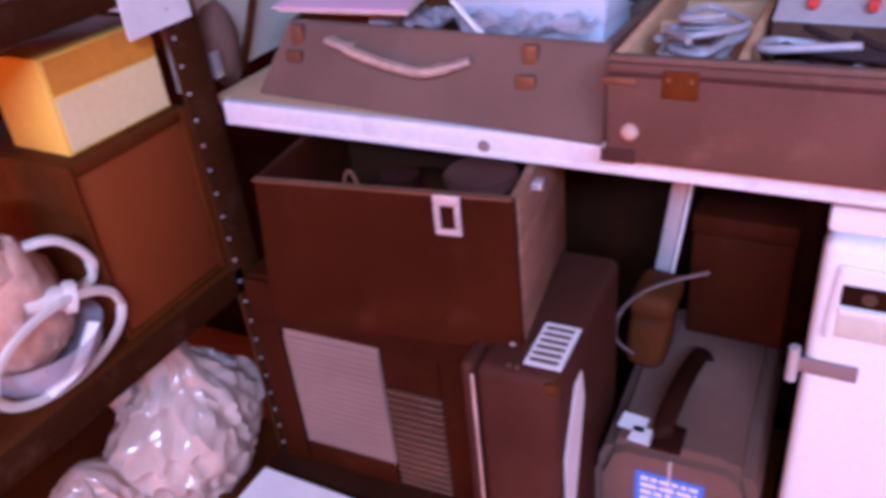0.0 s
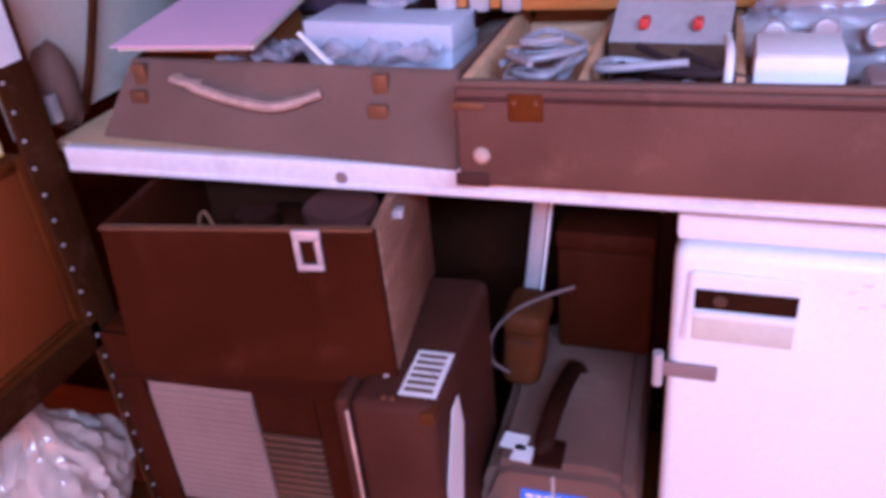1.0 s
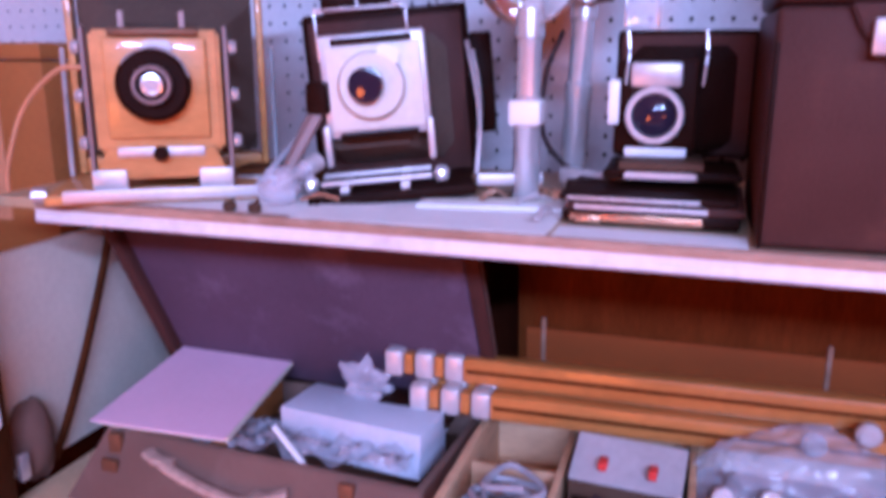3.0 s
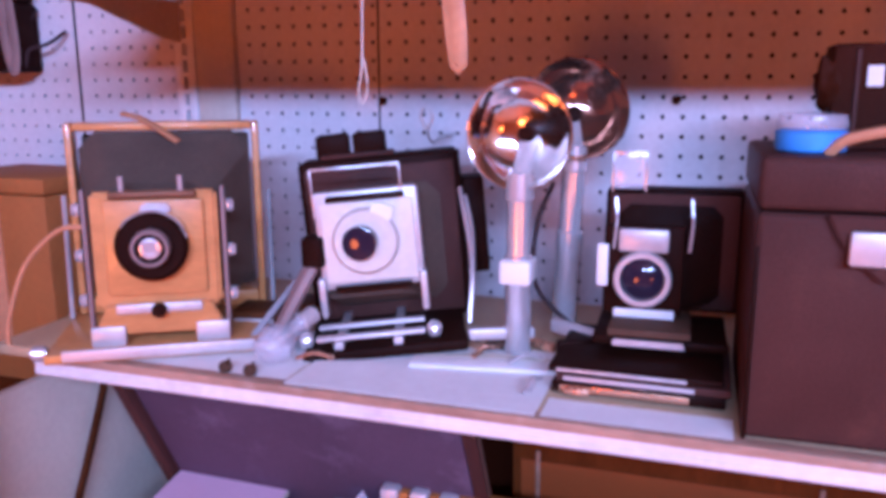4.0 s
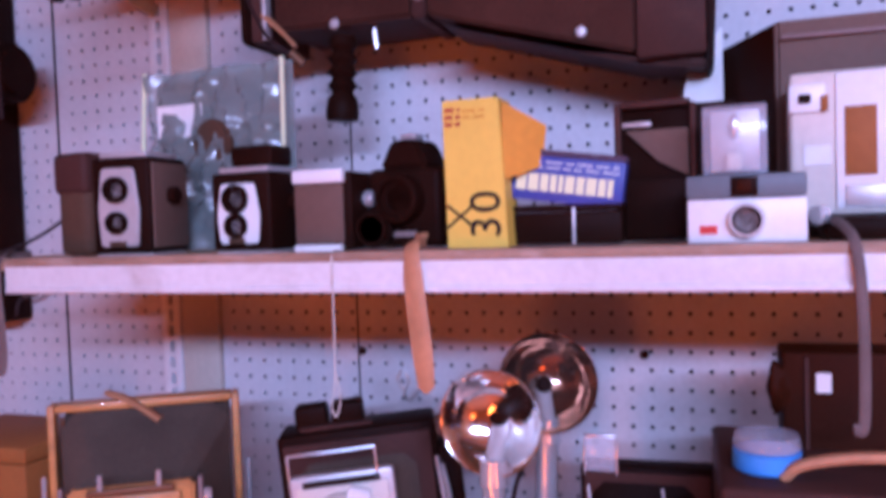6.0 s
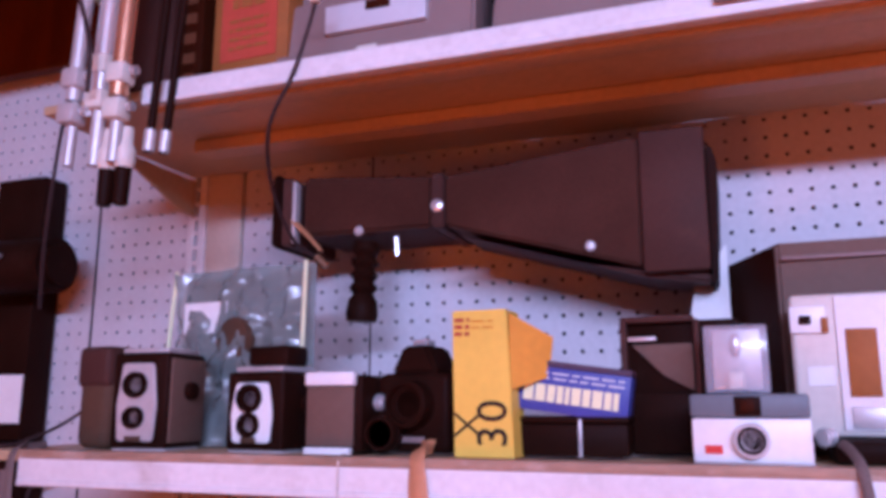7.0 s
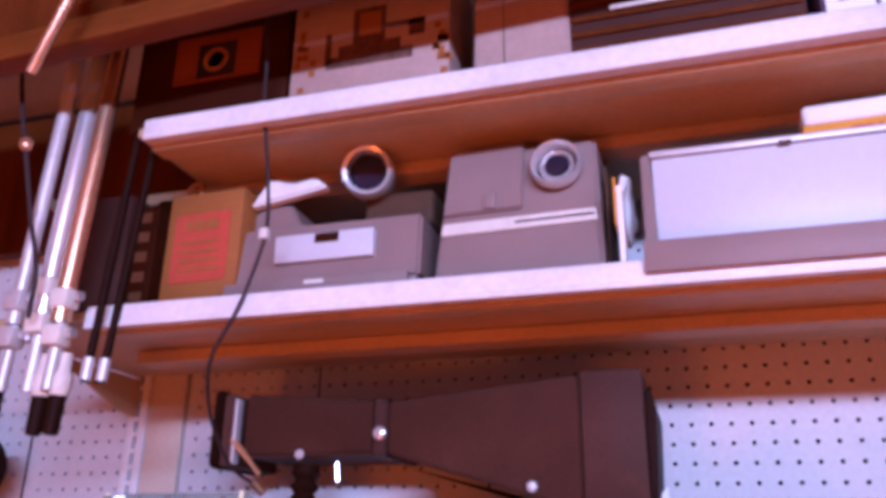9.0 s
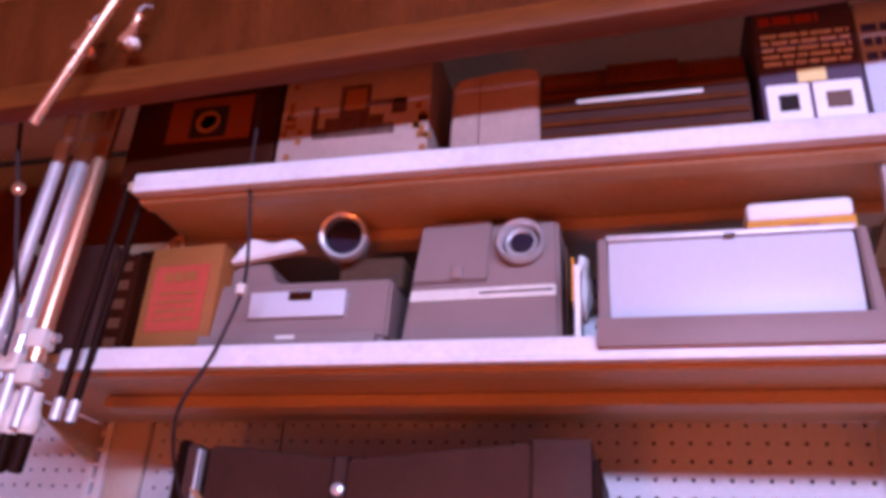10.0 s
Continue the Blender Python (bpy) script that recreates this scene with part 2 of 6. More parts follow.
def spline(points, steps=8):
    pts = [Vector(p) for p in points]
    pts = [2 * pts[0] - pts[1]] + pts + [2 * pts[-1] - pts[-2]]
    out = []
    for a, b, c, d in zip(pts, pts[1:], pts[2:], pts[3:]):
        for i in range(steps):
            t = i / steps
            out.append(0.5 * (2 * b + (c - a) * t + (2 * a - 5 * b + 4 * c - d) * t * t + (3 * b - a - 3 * c + d) * t ** 3))
    out.append(pts[-2])
    return out


def sweep(points, rx, ry=None, seg=8, bm=None, steps=8, side=(0, 0, 1)):
    """A cable (round) or strap (flat) along a smooth line."""
    ry = rx if ry is None else ry
    line = spline(points, steps)
    b = bmesh.new()
    rings = []
    for i, p in enumerate(line):
        t = (line[min(i + 1, len(line) - 1)] - line[max(i - 1, 0)]).normalized()
        u = t.cross(Vector(side))
        u = u.normalized() if u.length > 1e-3 else t.orthogonal().normalized()
        w = t.cross(u)
        rings.append([b.verts.new(p + u * rx * math.cos(2 * math.pi * k / seg) + w * ry * math.sin(2 * math.pi * k / seg)) for k in range(seg)])
    for a, c in zip(rings, rings[1:]):
        for k in range(seg):
            b.faces.new((a[k], a[(k + 1) % seg], c[(k + 1) % seg], c[k]))
    b.faces.new(rings[0][::-1])
    b.faces.new(rings[-1])
    return merge(bm if bm is not None else bmesh.new(), b)


def prism(poly, y0, y1, bev=0.0015, bm=None, m=None):
    """A plate of the (x, z) outline, from y0 to y1."""
    b = bmesh.new()
    lo = [b.verts.new((x, y0, z)) for x, z in poly]
    hi = [b.verts.new((x, y1, z)) for x, z in poly]
    n = len(poly)
    b.faces.new(lo)
    b.faces.new(hi[::-1])
    for i in range(n):
        b.faces.new((lo[(i + 1) % n], lo[i], hi[i], hi[(i + 1) % n]))
    bmesh.ops.recalc_face_normals(b, faces=b.faces)
    if bev:
        bmesh.ops.bevel(b, geom=b.edges[:], offset=bev, segments=2, affect="EDGES")
    return merge(bm if bm is not None else bmesh.new(), b, m)


def frustum(q0, q1, bev=0.001, bm=None):
    """A solid between two four-cornered rings."""
    b = bmesh.new()
    a, c = [b.verts.new(p) for p in q0], [b.verts.new(p) for p in q1]
    b.faces.new(a)
    b.faces.new(c[::-1])
    for i in range(4):
        b.faces.new((a[(i + 1) % 4], a[i], c[i], c[(i + 1) % 4]))
    bmesh.ops.recalc_face_normals(b, faces=b.faces)
    if bev:
        bmesh.ops.bevel(b, geom=b.edges[:], offset=bev, segments=2, affect="EDGES")
    return merge(bm if bm is not None else bmesh.new(), b)


def bellows(p0, p1, w0, h0, w1, h1, folds=9, bm=None):
    """A pleated box tapering from p0 to p1, whose cross sections lie in x and z."""
    p0, p1 = Vector(p0), Vector(p1)
    b = bmesh.new()
    rings = []
    for i in range(2 * folds + 1):
        t = i / (2 * folds)
        c, k = p0.lerp(p1, t), (1.0 if i % 2 == 0 else 0.86)
        w, h = (w0 + (w1 - w0) * t) * k / 2, (h0 + (h1 - h0) * t) * k / 2
        rings.append([b.verts.new((c.x + sx * w, c.y, c.z + sz * h)) for sx, sz in ((-1, -0.8), (-0.8, -1), (0.8, -1), (1, -0.8), (1, 0.8), (0.8, 1), (-0.8, 1), (-1, 0.8))])
    for a, c in zip(rings, rings[1:]):
        for k in range(8):
            b.faces.new((a[k], a[(k + 1) % 8], c[(k + 1) % 8], c[k]))
    b.faces.new(rings[0])
    b.faces.new(rings[-1][::-1])
    bmesh.ops.recalc_face_normals(b, faces=b.faces)
    return merge(bm if bm is not None else bmesh.new(), b)


def crumple(cx, cy, cz, rx, ry, rz, seed, rough=0.35, sub=4):
    """A crumpled plastic bag: a ball pressed and folded by noise."""
    b = bmesh.new()
    bmesh.ops.create_icosphere(b, subdivisions=sub, radius=1)
    off = Vector((seed * 3.1, seed * 1.7, seed * 5.3))
    for v in b.verts:
        n1 = noise.noise(v.co * 1.6 + off)
        n2 = abs(noise.noise(v.co * 4.2 + off))
        n3 = abs(noise.noise(v.co * 9.0 + off))
        k = 1 + rough * n1 - rough * 0.6 * n2 - rough * 0.35 * n3
        v.co = (cx + v.co.x * rx * k, cy + v.co.y * ry * k, cz + v.co.z * rz * k)
    return b


def draped_bag(cx, cy, cz, rx, ry, rz, seed):
    """A soft bag with broad folds running up to a gathered neck."""
    b = bmesh.new()
    bmesh.ops.create_icosphere(b, subdivisions=5, radius=1)
    off = Vector((seed * 2.3, seed * 4.1, seed * 1.9))
    for v in b.verts:
        c = v.co.copy()
        around = math.atan2(c.y, c.x)
        pleat = abs(noise.noise(Vector((math.cos(around) * 2.6, math.sin(around) * 2.6, c.z * 0.7)) + off))
        broad = noise.noise(c * 1.1 + off)
        crease = abs(noise.noise(c * 4.6 + off * 2))
        pinch = 1 - 0.42 * max(c.z, 0) ** 1.5
        k = (1 + 0.28 * broad - 0.34 * pleat * (0.5 + 0.5 * max(c.z + 0.4, 0)) - 0.24 * crease) * pinch
        v.co = (cx + c.x * rx * k, cy + c.y * ry * k + 0.06 * rz * max(c.z, 0), cz + c.z * rz * (1 + 0.15 * broad))
    return b


def finish(me, material, smooth=True):
    me.materials.append(material)
    if smooth:
        me.polygons.foreach_set("use_smooth", [True] * len(me.polygons))
        me.set_sharp_from_angle(angle=radians(38))


def part(name, bm, material, parent, label=""):
    me = bpy.data.meshes.new(name)
    bm.to_mesh(me)
    bm.free()
    finish(me, material)
    ob = new(name, me)
    ob.parent = parent
    return tagged(ob, label) if label else ob


def thing(name, x, y, z, label, category, rz=0.0, group="", rx=0.0, ry=0.0):
    ob = new(name)
    ob.empty_display_size = 0.05
    ob.matrix_world = pose(x, y, z, rx, ry, rz)
    return tagged(ob, label, category, group)


def solo(name, bm, material, label, category, m=None, group=""):
    ob = part(name, bm, material, None)
    if m is not None:
        ob.matrix_world = m
    return tagged(ob, label, category, group)


def setting(name, bm, material, label="", parent=None):
    ob = part(name, bm, material, parent)
    return tagged(ob, label, kind="structure") if parent is None else ob


def lettering(name, text, size, material, parent, m):
    """Flat raised characters as a mesh."""
    c = bpy.data.curves.new(name, "FONT")
    c.body, c.size, c.extrude = text, size, 0.0004
    c.align_x, c.align_y = "CENTER", "CENTER"
    temp = bpy.data.objects.new(name, c)
    scene.collection.objects.link(temp)
    me = bpy.data.meshes.new_from_object(temp.evaluated_get(bpy.context.evaluated_depsgraph_get()))
    bpy.data.objects.remove(temp)
    me.materials.clear()
    me.materials.append(material)
    ob = new(name, me)
    ob.parent = parent
    ob.matrix_local = m
    return ob


def bars(x0, x1, y, z0, z1, rows, bm=None, seed=1, fill=0.55, wide=(0.006, 0.022), gap=0.003):
    """Lines of unreadable print as thin bars on a face that looks to -y."""
    r = random.Random(seed)
    bm = bm if bm is not None else bmesh.new()
    h = (z1 - z0) / rows
    for i in range(rows):
        a = x0
        z = z1 - (i + 0.5) * h
        while a < x1 - 0.002:
            w = min(r.uniform(*wide), x1 - a)
            box(a, a + w, y - 0.0006, y, z - h * fill / 2, z + h * fill / 2, 0, bm)
            a += w + gap
    return bm


def ring_lens(parent, x, y, z, r, name="lens", depth=0.02, rim=CHROME, glass=LENS, axis=(0, -1, 0)):
    """A lens barrel with a rim, an inner ring and curved glass."""
    ax = Vector(axis).normalized()
    p = Vector((x, y, z))
    body = part(name, lathe([(r, 0), (r, depth), (r * 0.93, depth + 0.002), (r * 0.8, depth + 0.002), (r * 0.78, depth - 0.004), (r * 0.55, depth - 0.006), (r * 0.55, depth - 0.012)], p, ax), rim, parent)
    part("glass", lathe([(r * 0.56, 0), (r * 0.5, r * 0.12), (r * 0.3, r * 0.2), (0.0, r * 0.23)], p + ax * (depth - 0.012), ax), glass, body)
    part("inner_ring", lathe([(r * 0.8, 0), (r * 0.8, 0.002), (r * 0.6, 0.002), (r * 0.6, 0)], p + ax * (depth - 0.006), ax), BLACK, body)
    return body


# ---- large structure ----
P = 0.0254
WALL = 1.15


def pegboard(name, x0, x1, z0, z1, ox, oz, label):
    """Hardboard with a grid of real holes one inch apart."""
    ys, ye, r, seg = WALL, WALL + 0.005, 0.0032, 8
    verts, faces = [], []
    cols = range(math.ceil((x0 - ox) / P - 0.5), math.floor((x1 - ox) / P + 0.5) + 1)
    rows = range(math.ceil((z0 - oz) / P - 0.5), math.floor((z1 - oz) / P + 0.5) + 1)
    for i in cols:
        for j in rows:
            cx, cz = ox + i * P, oz + j * P
            xa, xb, za, zb = max(cx - P / 2, x0), min(cx + P / 2, x1), max(cz - P / 2, z0), min(cz + P / 2, z1)
            if xb - xa < 1e-4 or zb - za < 1e-4:
                continue
            if min(cx - xa, xb - cx, cz - za, zb - cz) < r + 0.001:
                n = len(verts)
                verts += [(xa, ys, za), (xb, ys, za), (xb, ys, zb), (xa, ys, zb)]
                faces.append((n, n + 1, n + 2, n + 3))
                continue
            n = len(verts)
            outer = [(xb, cz), (xb, zb), (cx, zb), (xa, zb), (xa, cz), (xa, za), (cx, za), (xb, za)]
            verts += [(x, ys, z) for x, z in outer]
            ringed = [(cx + r * math.cos(2 * math.pi * k / seg), cz + r * math.sin(2 * math.pi * k / seg)) for k in range(seg)]
            verts += [(x, ys, z) for x, z in ringed] + [(x, ye, z) for x, z in ringed]
            for k in range(8):
                q = (k + 1) % 8
                faces.append((n + k, n + 8 + k, n + 8 + q, n + q))
                faces.append((n + 8 + k, n + 16 + k, n + 16 + q, n + 8 + q))
    me = bpy.data.meshes.new(name)
    me.from_pydata(verts, [], faces)
    me.update()
    finish(me, PEG, smooth=False)
    return tagged(new(name, me), label, kind="structure")


PEG_LABEL = "off-white perforated hardboard panel with a grid of peg holes"
pegboard("wall_panel_1", -0.2535, 1.3, 0.86, 2.66, 0.27, 2.06, PEG_LABEL)
pegboard("wall_panel_2", -0.488, -0.2565, 0.86, 2.66, 0.27 - 22 * P, 2.06, PEG_LABEL)
pegboard("wall_panel_3", -0.788, -0.592, 0.86, 2.66, -0.632, 2.06, PEG_LABEL)
pegboard("wall_panel_4", -1.9, -0.793, 0.86, 2.66, -0.815, 2.06, PEG_LABEL)
# Backing painted near-black so the peg holes hold shade.
setting("wall_back", box(-2.2, 2.4, WALL + 0.03, WALL + 0.12, 0, 2.75, 0), DARK_GAP, "near-black backing, stands for the shade behind the perforated panels")
# Unseen shell added around the shelves; its red-brown bounces warm light.
for n, (a, b, c, d) in enumerate([(-2.3, -2.2, -3.2, 1.3), (2.4, 2.5, -3.2, 1.3)]):
    setting("wall_side_%d" % (n + 1), box(a, b, c, d, 0, 2.75, 0), ROOM, "unseen shop wall, red-brown for warm bounce")
setting("wall_front", box(-2.3, 2.5, -3.3, -3.2, 0, 2.75, 0), ROOM, "unseen shop wall, red-brown for warm bounce")
setting("ceiling", box(-2.3, 2.5, -3.3, 1.3, 2.72, 2.8, 0), CEIL, "unseen pale brown ceiling closing the room")
setting("floor", box(-2.3, 2.5, -3.3, 1.3, -0.06, 0, 0), FLOOR, "unseen wooden floor, red-brown for warm bounce")


def upright(x, label):
    """Slotted shelving upright with a pale side flange."""
    up = thing("shelf_upright", x, WALL - 0.012, 0.0, label, "upright", group="shelf uprights")
    b = bmesh.new()
    box(-0.016, -0.004, 0, 0.03, 0, 2.62, 0.001, b)
    box(0.004, 0.018, 0, 0.03, 0, 2.62, 0.001, b)
    part("post", b, STEEL_W, up)
    part("side_strip", box(0.0195, 0.0855, 0.002, 0.02, 0, 2.62, 0.002), CREAM_STEEL, up, "plain cream side strip")
    # Slot depth darkened by colour in place of shade.
    part("back_channel", box(-0.004, 0.004, 0.012, 0.03, 0, 2.62, 0), DARK_GAP, up)
    b = bmesh.new()
    for k in range(100):
        box(-0.0042, 0.0042, 0.0005, 0.004, 0.62 + k * 0.0254 - 0.0022 * 1.6, 0.62 + k * 0.0254 + 0.0022 * 1.6, 0, b)
    part("slot_bridges", b, STEEL_W, up)
    return up


upright(-0.575, "cream steel shelf upright with a column of slots")
upright(0.63, "cream steel shelf upright with a column of slots")


def gondola_shelf(name, y0, top, lip_low, label, left=-0.55, worn=True):
    """Folded sheet-steel shelf: deck, rolled front lip, back flange, end brackets."""
    sh = thing(name, 0.05, 0.0, top, label, "shelf", group="wall shelves")
    h = top - lip_low
    part("deck", box(-0.625 if left < -0.4 else left - 0.02, 1.2, y0 + 0.018, WALL - 0.03, -0.012, 0, 0.001), STEEL_B, sh)
    lip = box(left, 1.2, y0, y0 + 0.018, -h, 0.001, 0.004, seg=3)
    part("front_lip", lip, STEEL_W, sh, "white enamelled front lip with scuffs")
    if worn:
        part("worn_edge", box(left + 0.004, 1.2, y0 - 0.0022, y0 + 0.016, -0.0075, 0.0022, 0.002), WORN_EDGE, sh, "chipped brown top edge")
    part("lower_bead", box(left + 0.003, 1.2, y0 - 0.0025, y0 + 0.002, -h - 0.001, -h + 0.006, 0.002, seg=3), STEEL_W, sh)
    b = box(left, 1.2, y0 + 0.02, y0 + 0.05, -h - 0.004, -0.013, 0.003)
    part("under_flange", b, STEEL_B, sh)
    part("stiffener", prism([(-0.5, -0.03), (1.2, -0.03), (1.2, -0.013), (-0.5, -0.013)], y0 + 0.17, y0 + 0.21), STEEL_B, sh)
    for x in (-0.628, 0.56):
        q = prism([(y0 + 0.12, -0.014), (WALL - 0.015, -0.014), (WALL - 0.015, -0.075), (WALL - 0.06, -0.07), (y0 + 0.2, -0.034), (y0 + 0.12, -0.03)], -0.0015, 0.0015, 0.0005, m=Matrix.Translation((x, 0, 0)) @ pose(0, 0, 0, 0, 0, 90))
        part("bracket", q, STEEL_B, sh)
    return sh


SHELF = {"A": 0.9, "B": 1.275, "C": 1.708, "D": 2.146, "E": 2.366}
gondola_shelf("wall_shelf", 0.696, SHELF["A"], 0.872, "white steel shelf carrying opened cases and tripod legs", -0.598, False)
gondola_shelf("wall_shelf", 0.722, SHELF["B"], 1.254, "white steel shelf carrying old folding cameras")
gondola_shelf("wall_shelf", 0.750, SHELF["C"], 1.672, "white steel shelf carrying box cameras and cartons")
gondola_shelf("wall_shelf", 0.789, SHELF["D"], 2.119, "white steel shelf carrying slide projectors", -0.452, False)
gondola_shelf("wall_shelf", 0.738, SHELF["E"], 2.338, "white steel shelf carrying cartons under the ceiling", -0.368, False)


# ---- under the lowest shelf ----
def latched_box():
    ob = thing("wooden_box", -0.412, 0.573, 0.675, "dark red-brown open wooden box with worn end and latch", "box", rz=8)
    w, d, h = 0.306, 0.23, 0.192
    front = part("front_board", prism([(-0.012, 0), (w, 0), (w - 0.002, h), (0.006, h)], 0, 0.01), RED_BROWN, ob)
    part("rim", box(0.004, w - 0.004, -0.001, 0.009, h, h + 0.003, 0.001), BRASS, ob, "pale worn rim strip")
    part("side_board", box(w - 0.01, w, 0.0105, d, 0, h, 0.002), WOOD_BOXEND, ob, "scuffed pale wooden end")
    part("side_board", box(0, 0.01, 0.0105, d, 0, h, 0.002), RED_BROWN, ob)
    # Back board near-black: the shelf's shade inside the box put into its colour.
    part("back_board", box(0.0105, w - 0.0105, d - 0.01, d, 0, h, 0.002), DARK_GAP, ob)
    part("bottom_board", box(0.011, w - 0.011, 0.011, d - 0.011, 0.0, 0.008, 0), RED_BROWN, ob)
    latch = part("latch", box(0.219, 0.249, -0.006, -0.0005, h - 0.008, h + 0.004, 0.002), SATIN, ob, "bright steel hasp")
    b = bmesh.new()
    for x0, x1, z0, z1 in ((0.219, 0.2255, -0.036, -0.0085), (0.2415, 0.248, -0.036, -0.0085), (0.219, 0.248, -0.043, -0.0362)):
        box(x0, x1, -0.005, -0.001, h + z0, h + z1, 0.001, b)
    part("loop", b, SATIN, latch)
    part("corner_nail", rod((w - 0.012, -0.001, 0.012), (w - 0.012, 0.002, 0.012), 0.003), SATIN, ob)
    part("corner_clip", box(w + 0.0, w + 0.012, 0.06, 0.08, h - 0.018, h - 0.010, 0.002), CHROME, ob)
    z = 0.675
    # Tin and cup coloured darker for the shade they stand in.
    ob = thing("reel_can", -0.175, 0.675, z + 0.11, "round dark brown lidded tin inside the wooden box", "tin")
    part("body", rod((0, 0, 0), (0, 0, 0.064), 0.039, bev=0.002), BLACK, ob)
    part("lid", rod((0, 0, 0.0645), (0, 0, 0.08), 0.041, bev=0.003), DARK_CASE, ob)
    solo("cup", rod((-0.27, 0.66, z + 0.09), (-0.27, 0.66, z + 0.18), 0.024, bev=0.002), BLACK, "small brown cup standing in the wooden box", "cup")
    b = sweep([(-0.325, 0.63, z + 0.14), (-0.324, 0.63, z + 0.178), (-0.317, 0.632, z + 0.19), (-0.310, 0.632, z + 0.178), (-0.305, 0.63, z + 0.15)], 0.0022)
    solo("wire_loop", b, BRASS, "bent brass wire loop sticking up from the box", "wire")
    # Added lump that fills the box with dark in place of shade.
    solo("box_shade", crumple(-0.265, 0.71, z + 0.085, 0.105, 0.065, 0.075, 91, 0.12, 3), DARK_GAP, "near-black lump added for the shade inside the wooden box", "cloth")


latched_box()


def louvred_heater():
    ob = thing("radio_cabinet", -0.536, 0.648, 0.332, "brown radio cabinet with a ribbed grille and slatted vent", "radio", rz=3)
    part("body", box(0, 0.36, 0.0, 0.22, 0, 0.34, 0.006), RED_BROWN, ob)
    part("frame_top", box(0.0, 0.36, -0.008, -0.0005, 0.26, 0.335, 0.003), RED_BROWN, ob)
    part("frame_side", box(0.0, 0.044, -0.010, -0.0005, 0.0, 0.2675, 0.004), RED_BROWN, ob)
    part("frame_side", box(0.288, 0.36, -0.008, -0.0005, 0.0, 0.2675, 0.004), RED_BROWN, ob)
    part("frame_bottom", box(0.045, 0.198, -0.008, -0.0005, 0.0, 0.044, 0.003), RED_BROWN, ob)
    part("vent_panel", box(0.202, 0.286, -0.005, -0.0005, 0.198, 0.266, 0.002), RED_BROWN, ob)
    g = part("grille", box(0.046, 0.198, -0.003, -0.0005, 0.046, 0.258, 0.0), RIB, ob, "pale ribbed cloth grille")
    for k in range(19):
        part("rib", box(0.047, 0.197, -0.006, -0.0035, 0.05 + k * 0.0108, 0.0425 + k * 0.0108, 0.001, seg=1), RIB, g)
    for k in range(15):
        part("slat", box(0.202, 0.286, -0.008, -0.0005, 0.008 + k * 0.0125, 0.0135 + k * 0.0125, 0.001, seg=1), DARK_SLAT, ob)


louvred_heater()
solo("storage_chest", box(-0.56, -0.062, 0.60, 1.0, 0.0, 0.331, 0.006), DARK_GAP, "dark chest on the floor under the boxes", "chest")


def projector_case():
    ob = thing("projector_case", -0.165, 0.566, 0.332, "dark brown leatherette projector case with stickers and rounded corners", "case", rz=2)
    h = 0.354
    part("body", box(0.016, 0.112, 0, 0.26, 0, h, 0.014, seg=4), HOOD, ob)
    part("lid", box(0.0, 0.0155, 0.001, 0.26, 0, h - 0.001, 0.006, seg=3), HOOD, ob)
    part("seam_strip", box(0.0135, 0.0175, -0.0018, 0.0, 0.01, h - 0.012, 0.0008), HANDLE_LEATHER, ob, "pale worn seam")
    lab = part("label_sheet", box(0.068, 0.110, 0.02, 0.096, h + 0.0004, h + 0.0014, 0, m=pose(0, 0, 0, 0, 0, 0)), PAPER, ob, "printed white paper label")
    b = bmesh.new()
    for k in range(6):
        box(0.072, 0.104, 0.026 + k * 0.0115, 0.032 + k * 0.0115, h + 0.0016, h + 0.0021, 0, b)
    part("print", b, GREY_CARD, lab)
    part("side_tag", prism([(0.02, -0.02), (0.045, -0.03), (0.095, 0.15), (0.085, 0.2), (0.06, 0.2), (0.018, 0.12)], -0.0004, 0.0004, 0, m=Matrix.Translation((0.1128, 0, 0.105)) @ pose(0, 0, 0, 0, 0, 90)), PAPER, ob, "torn white paper tag")
    part("corner_wear", box(0.096, 0.1135, -0.0015, 0.02, h - 0.02, h - 0.004, 0.004), LEATHER, ob, "rubbed copper-brown corner")
    for x in (0.055, 0.064):
        part("stud", rod((x, 0.012, h), (x, 0.012, h + 0.0025), 0.003), BRASS, ob)


projector_case()


def blue_brown_case():
    ob = thing("typewriter_case", -0.055, 0.70, 0.28, "grey-brown domed carrying case with white and blue stickers", "case", rz=2)
    b = prism([(0, 0), (0.2, 0), (0.205, 0.15), (0.19, 0.2), (0.165, 0.212), (0.04, 0.212), (0.015, 0.2), (-0.002, 0.15)], 0.0, 0.32, 0.014)
    part("body", b, GREY_CASE, ob)
    part("seam", box(0.095, 0.099, -0.002, 0.0, 0.0, 0.2, 0), SATIN, ob)
    h = part("handle", sweep([(0.085, 0.02, 0.208), (0.082, 0.035, 0.23), (0.09, 0.1, 0.245), (0.1, 0.18, 0.232), (0.105, 0.2, 0.212)], 0.013, 0.006), BLACK, ob, "dark leather carrying handle")
    part("strap_end", box(0.07, 0.108, 0.0, 0.045, 0.2125, 0.219, 0.002), BLACK, h)
    for k, (x, y) in enumerate(((0.02, 0.03), (0.04, 0.012))):
        part("sticker", box(x, x + 0.034, y, y + 0.028, 0.2125, 0.2133, 0, m=pose(0, 0, 0, 0, 0, -6)), PAPER, ob, "small white sticker")
    lab = part("name_label", box(0.055, 0.140, -0.0015, 0.0, 0.10, 0.172, 0), LABEL_BLUE, ob, "blue printed label")
    part("print", bars(0.062, 0.133, -0.0016, 0.108, 0.168, 5, seed=4), PAPER, lab)


blue_brown_case()
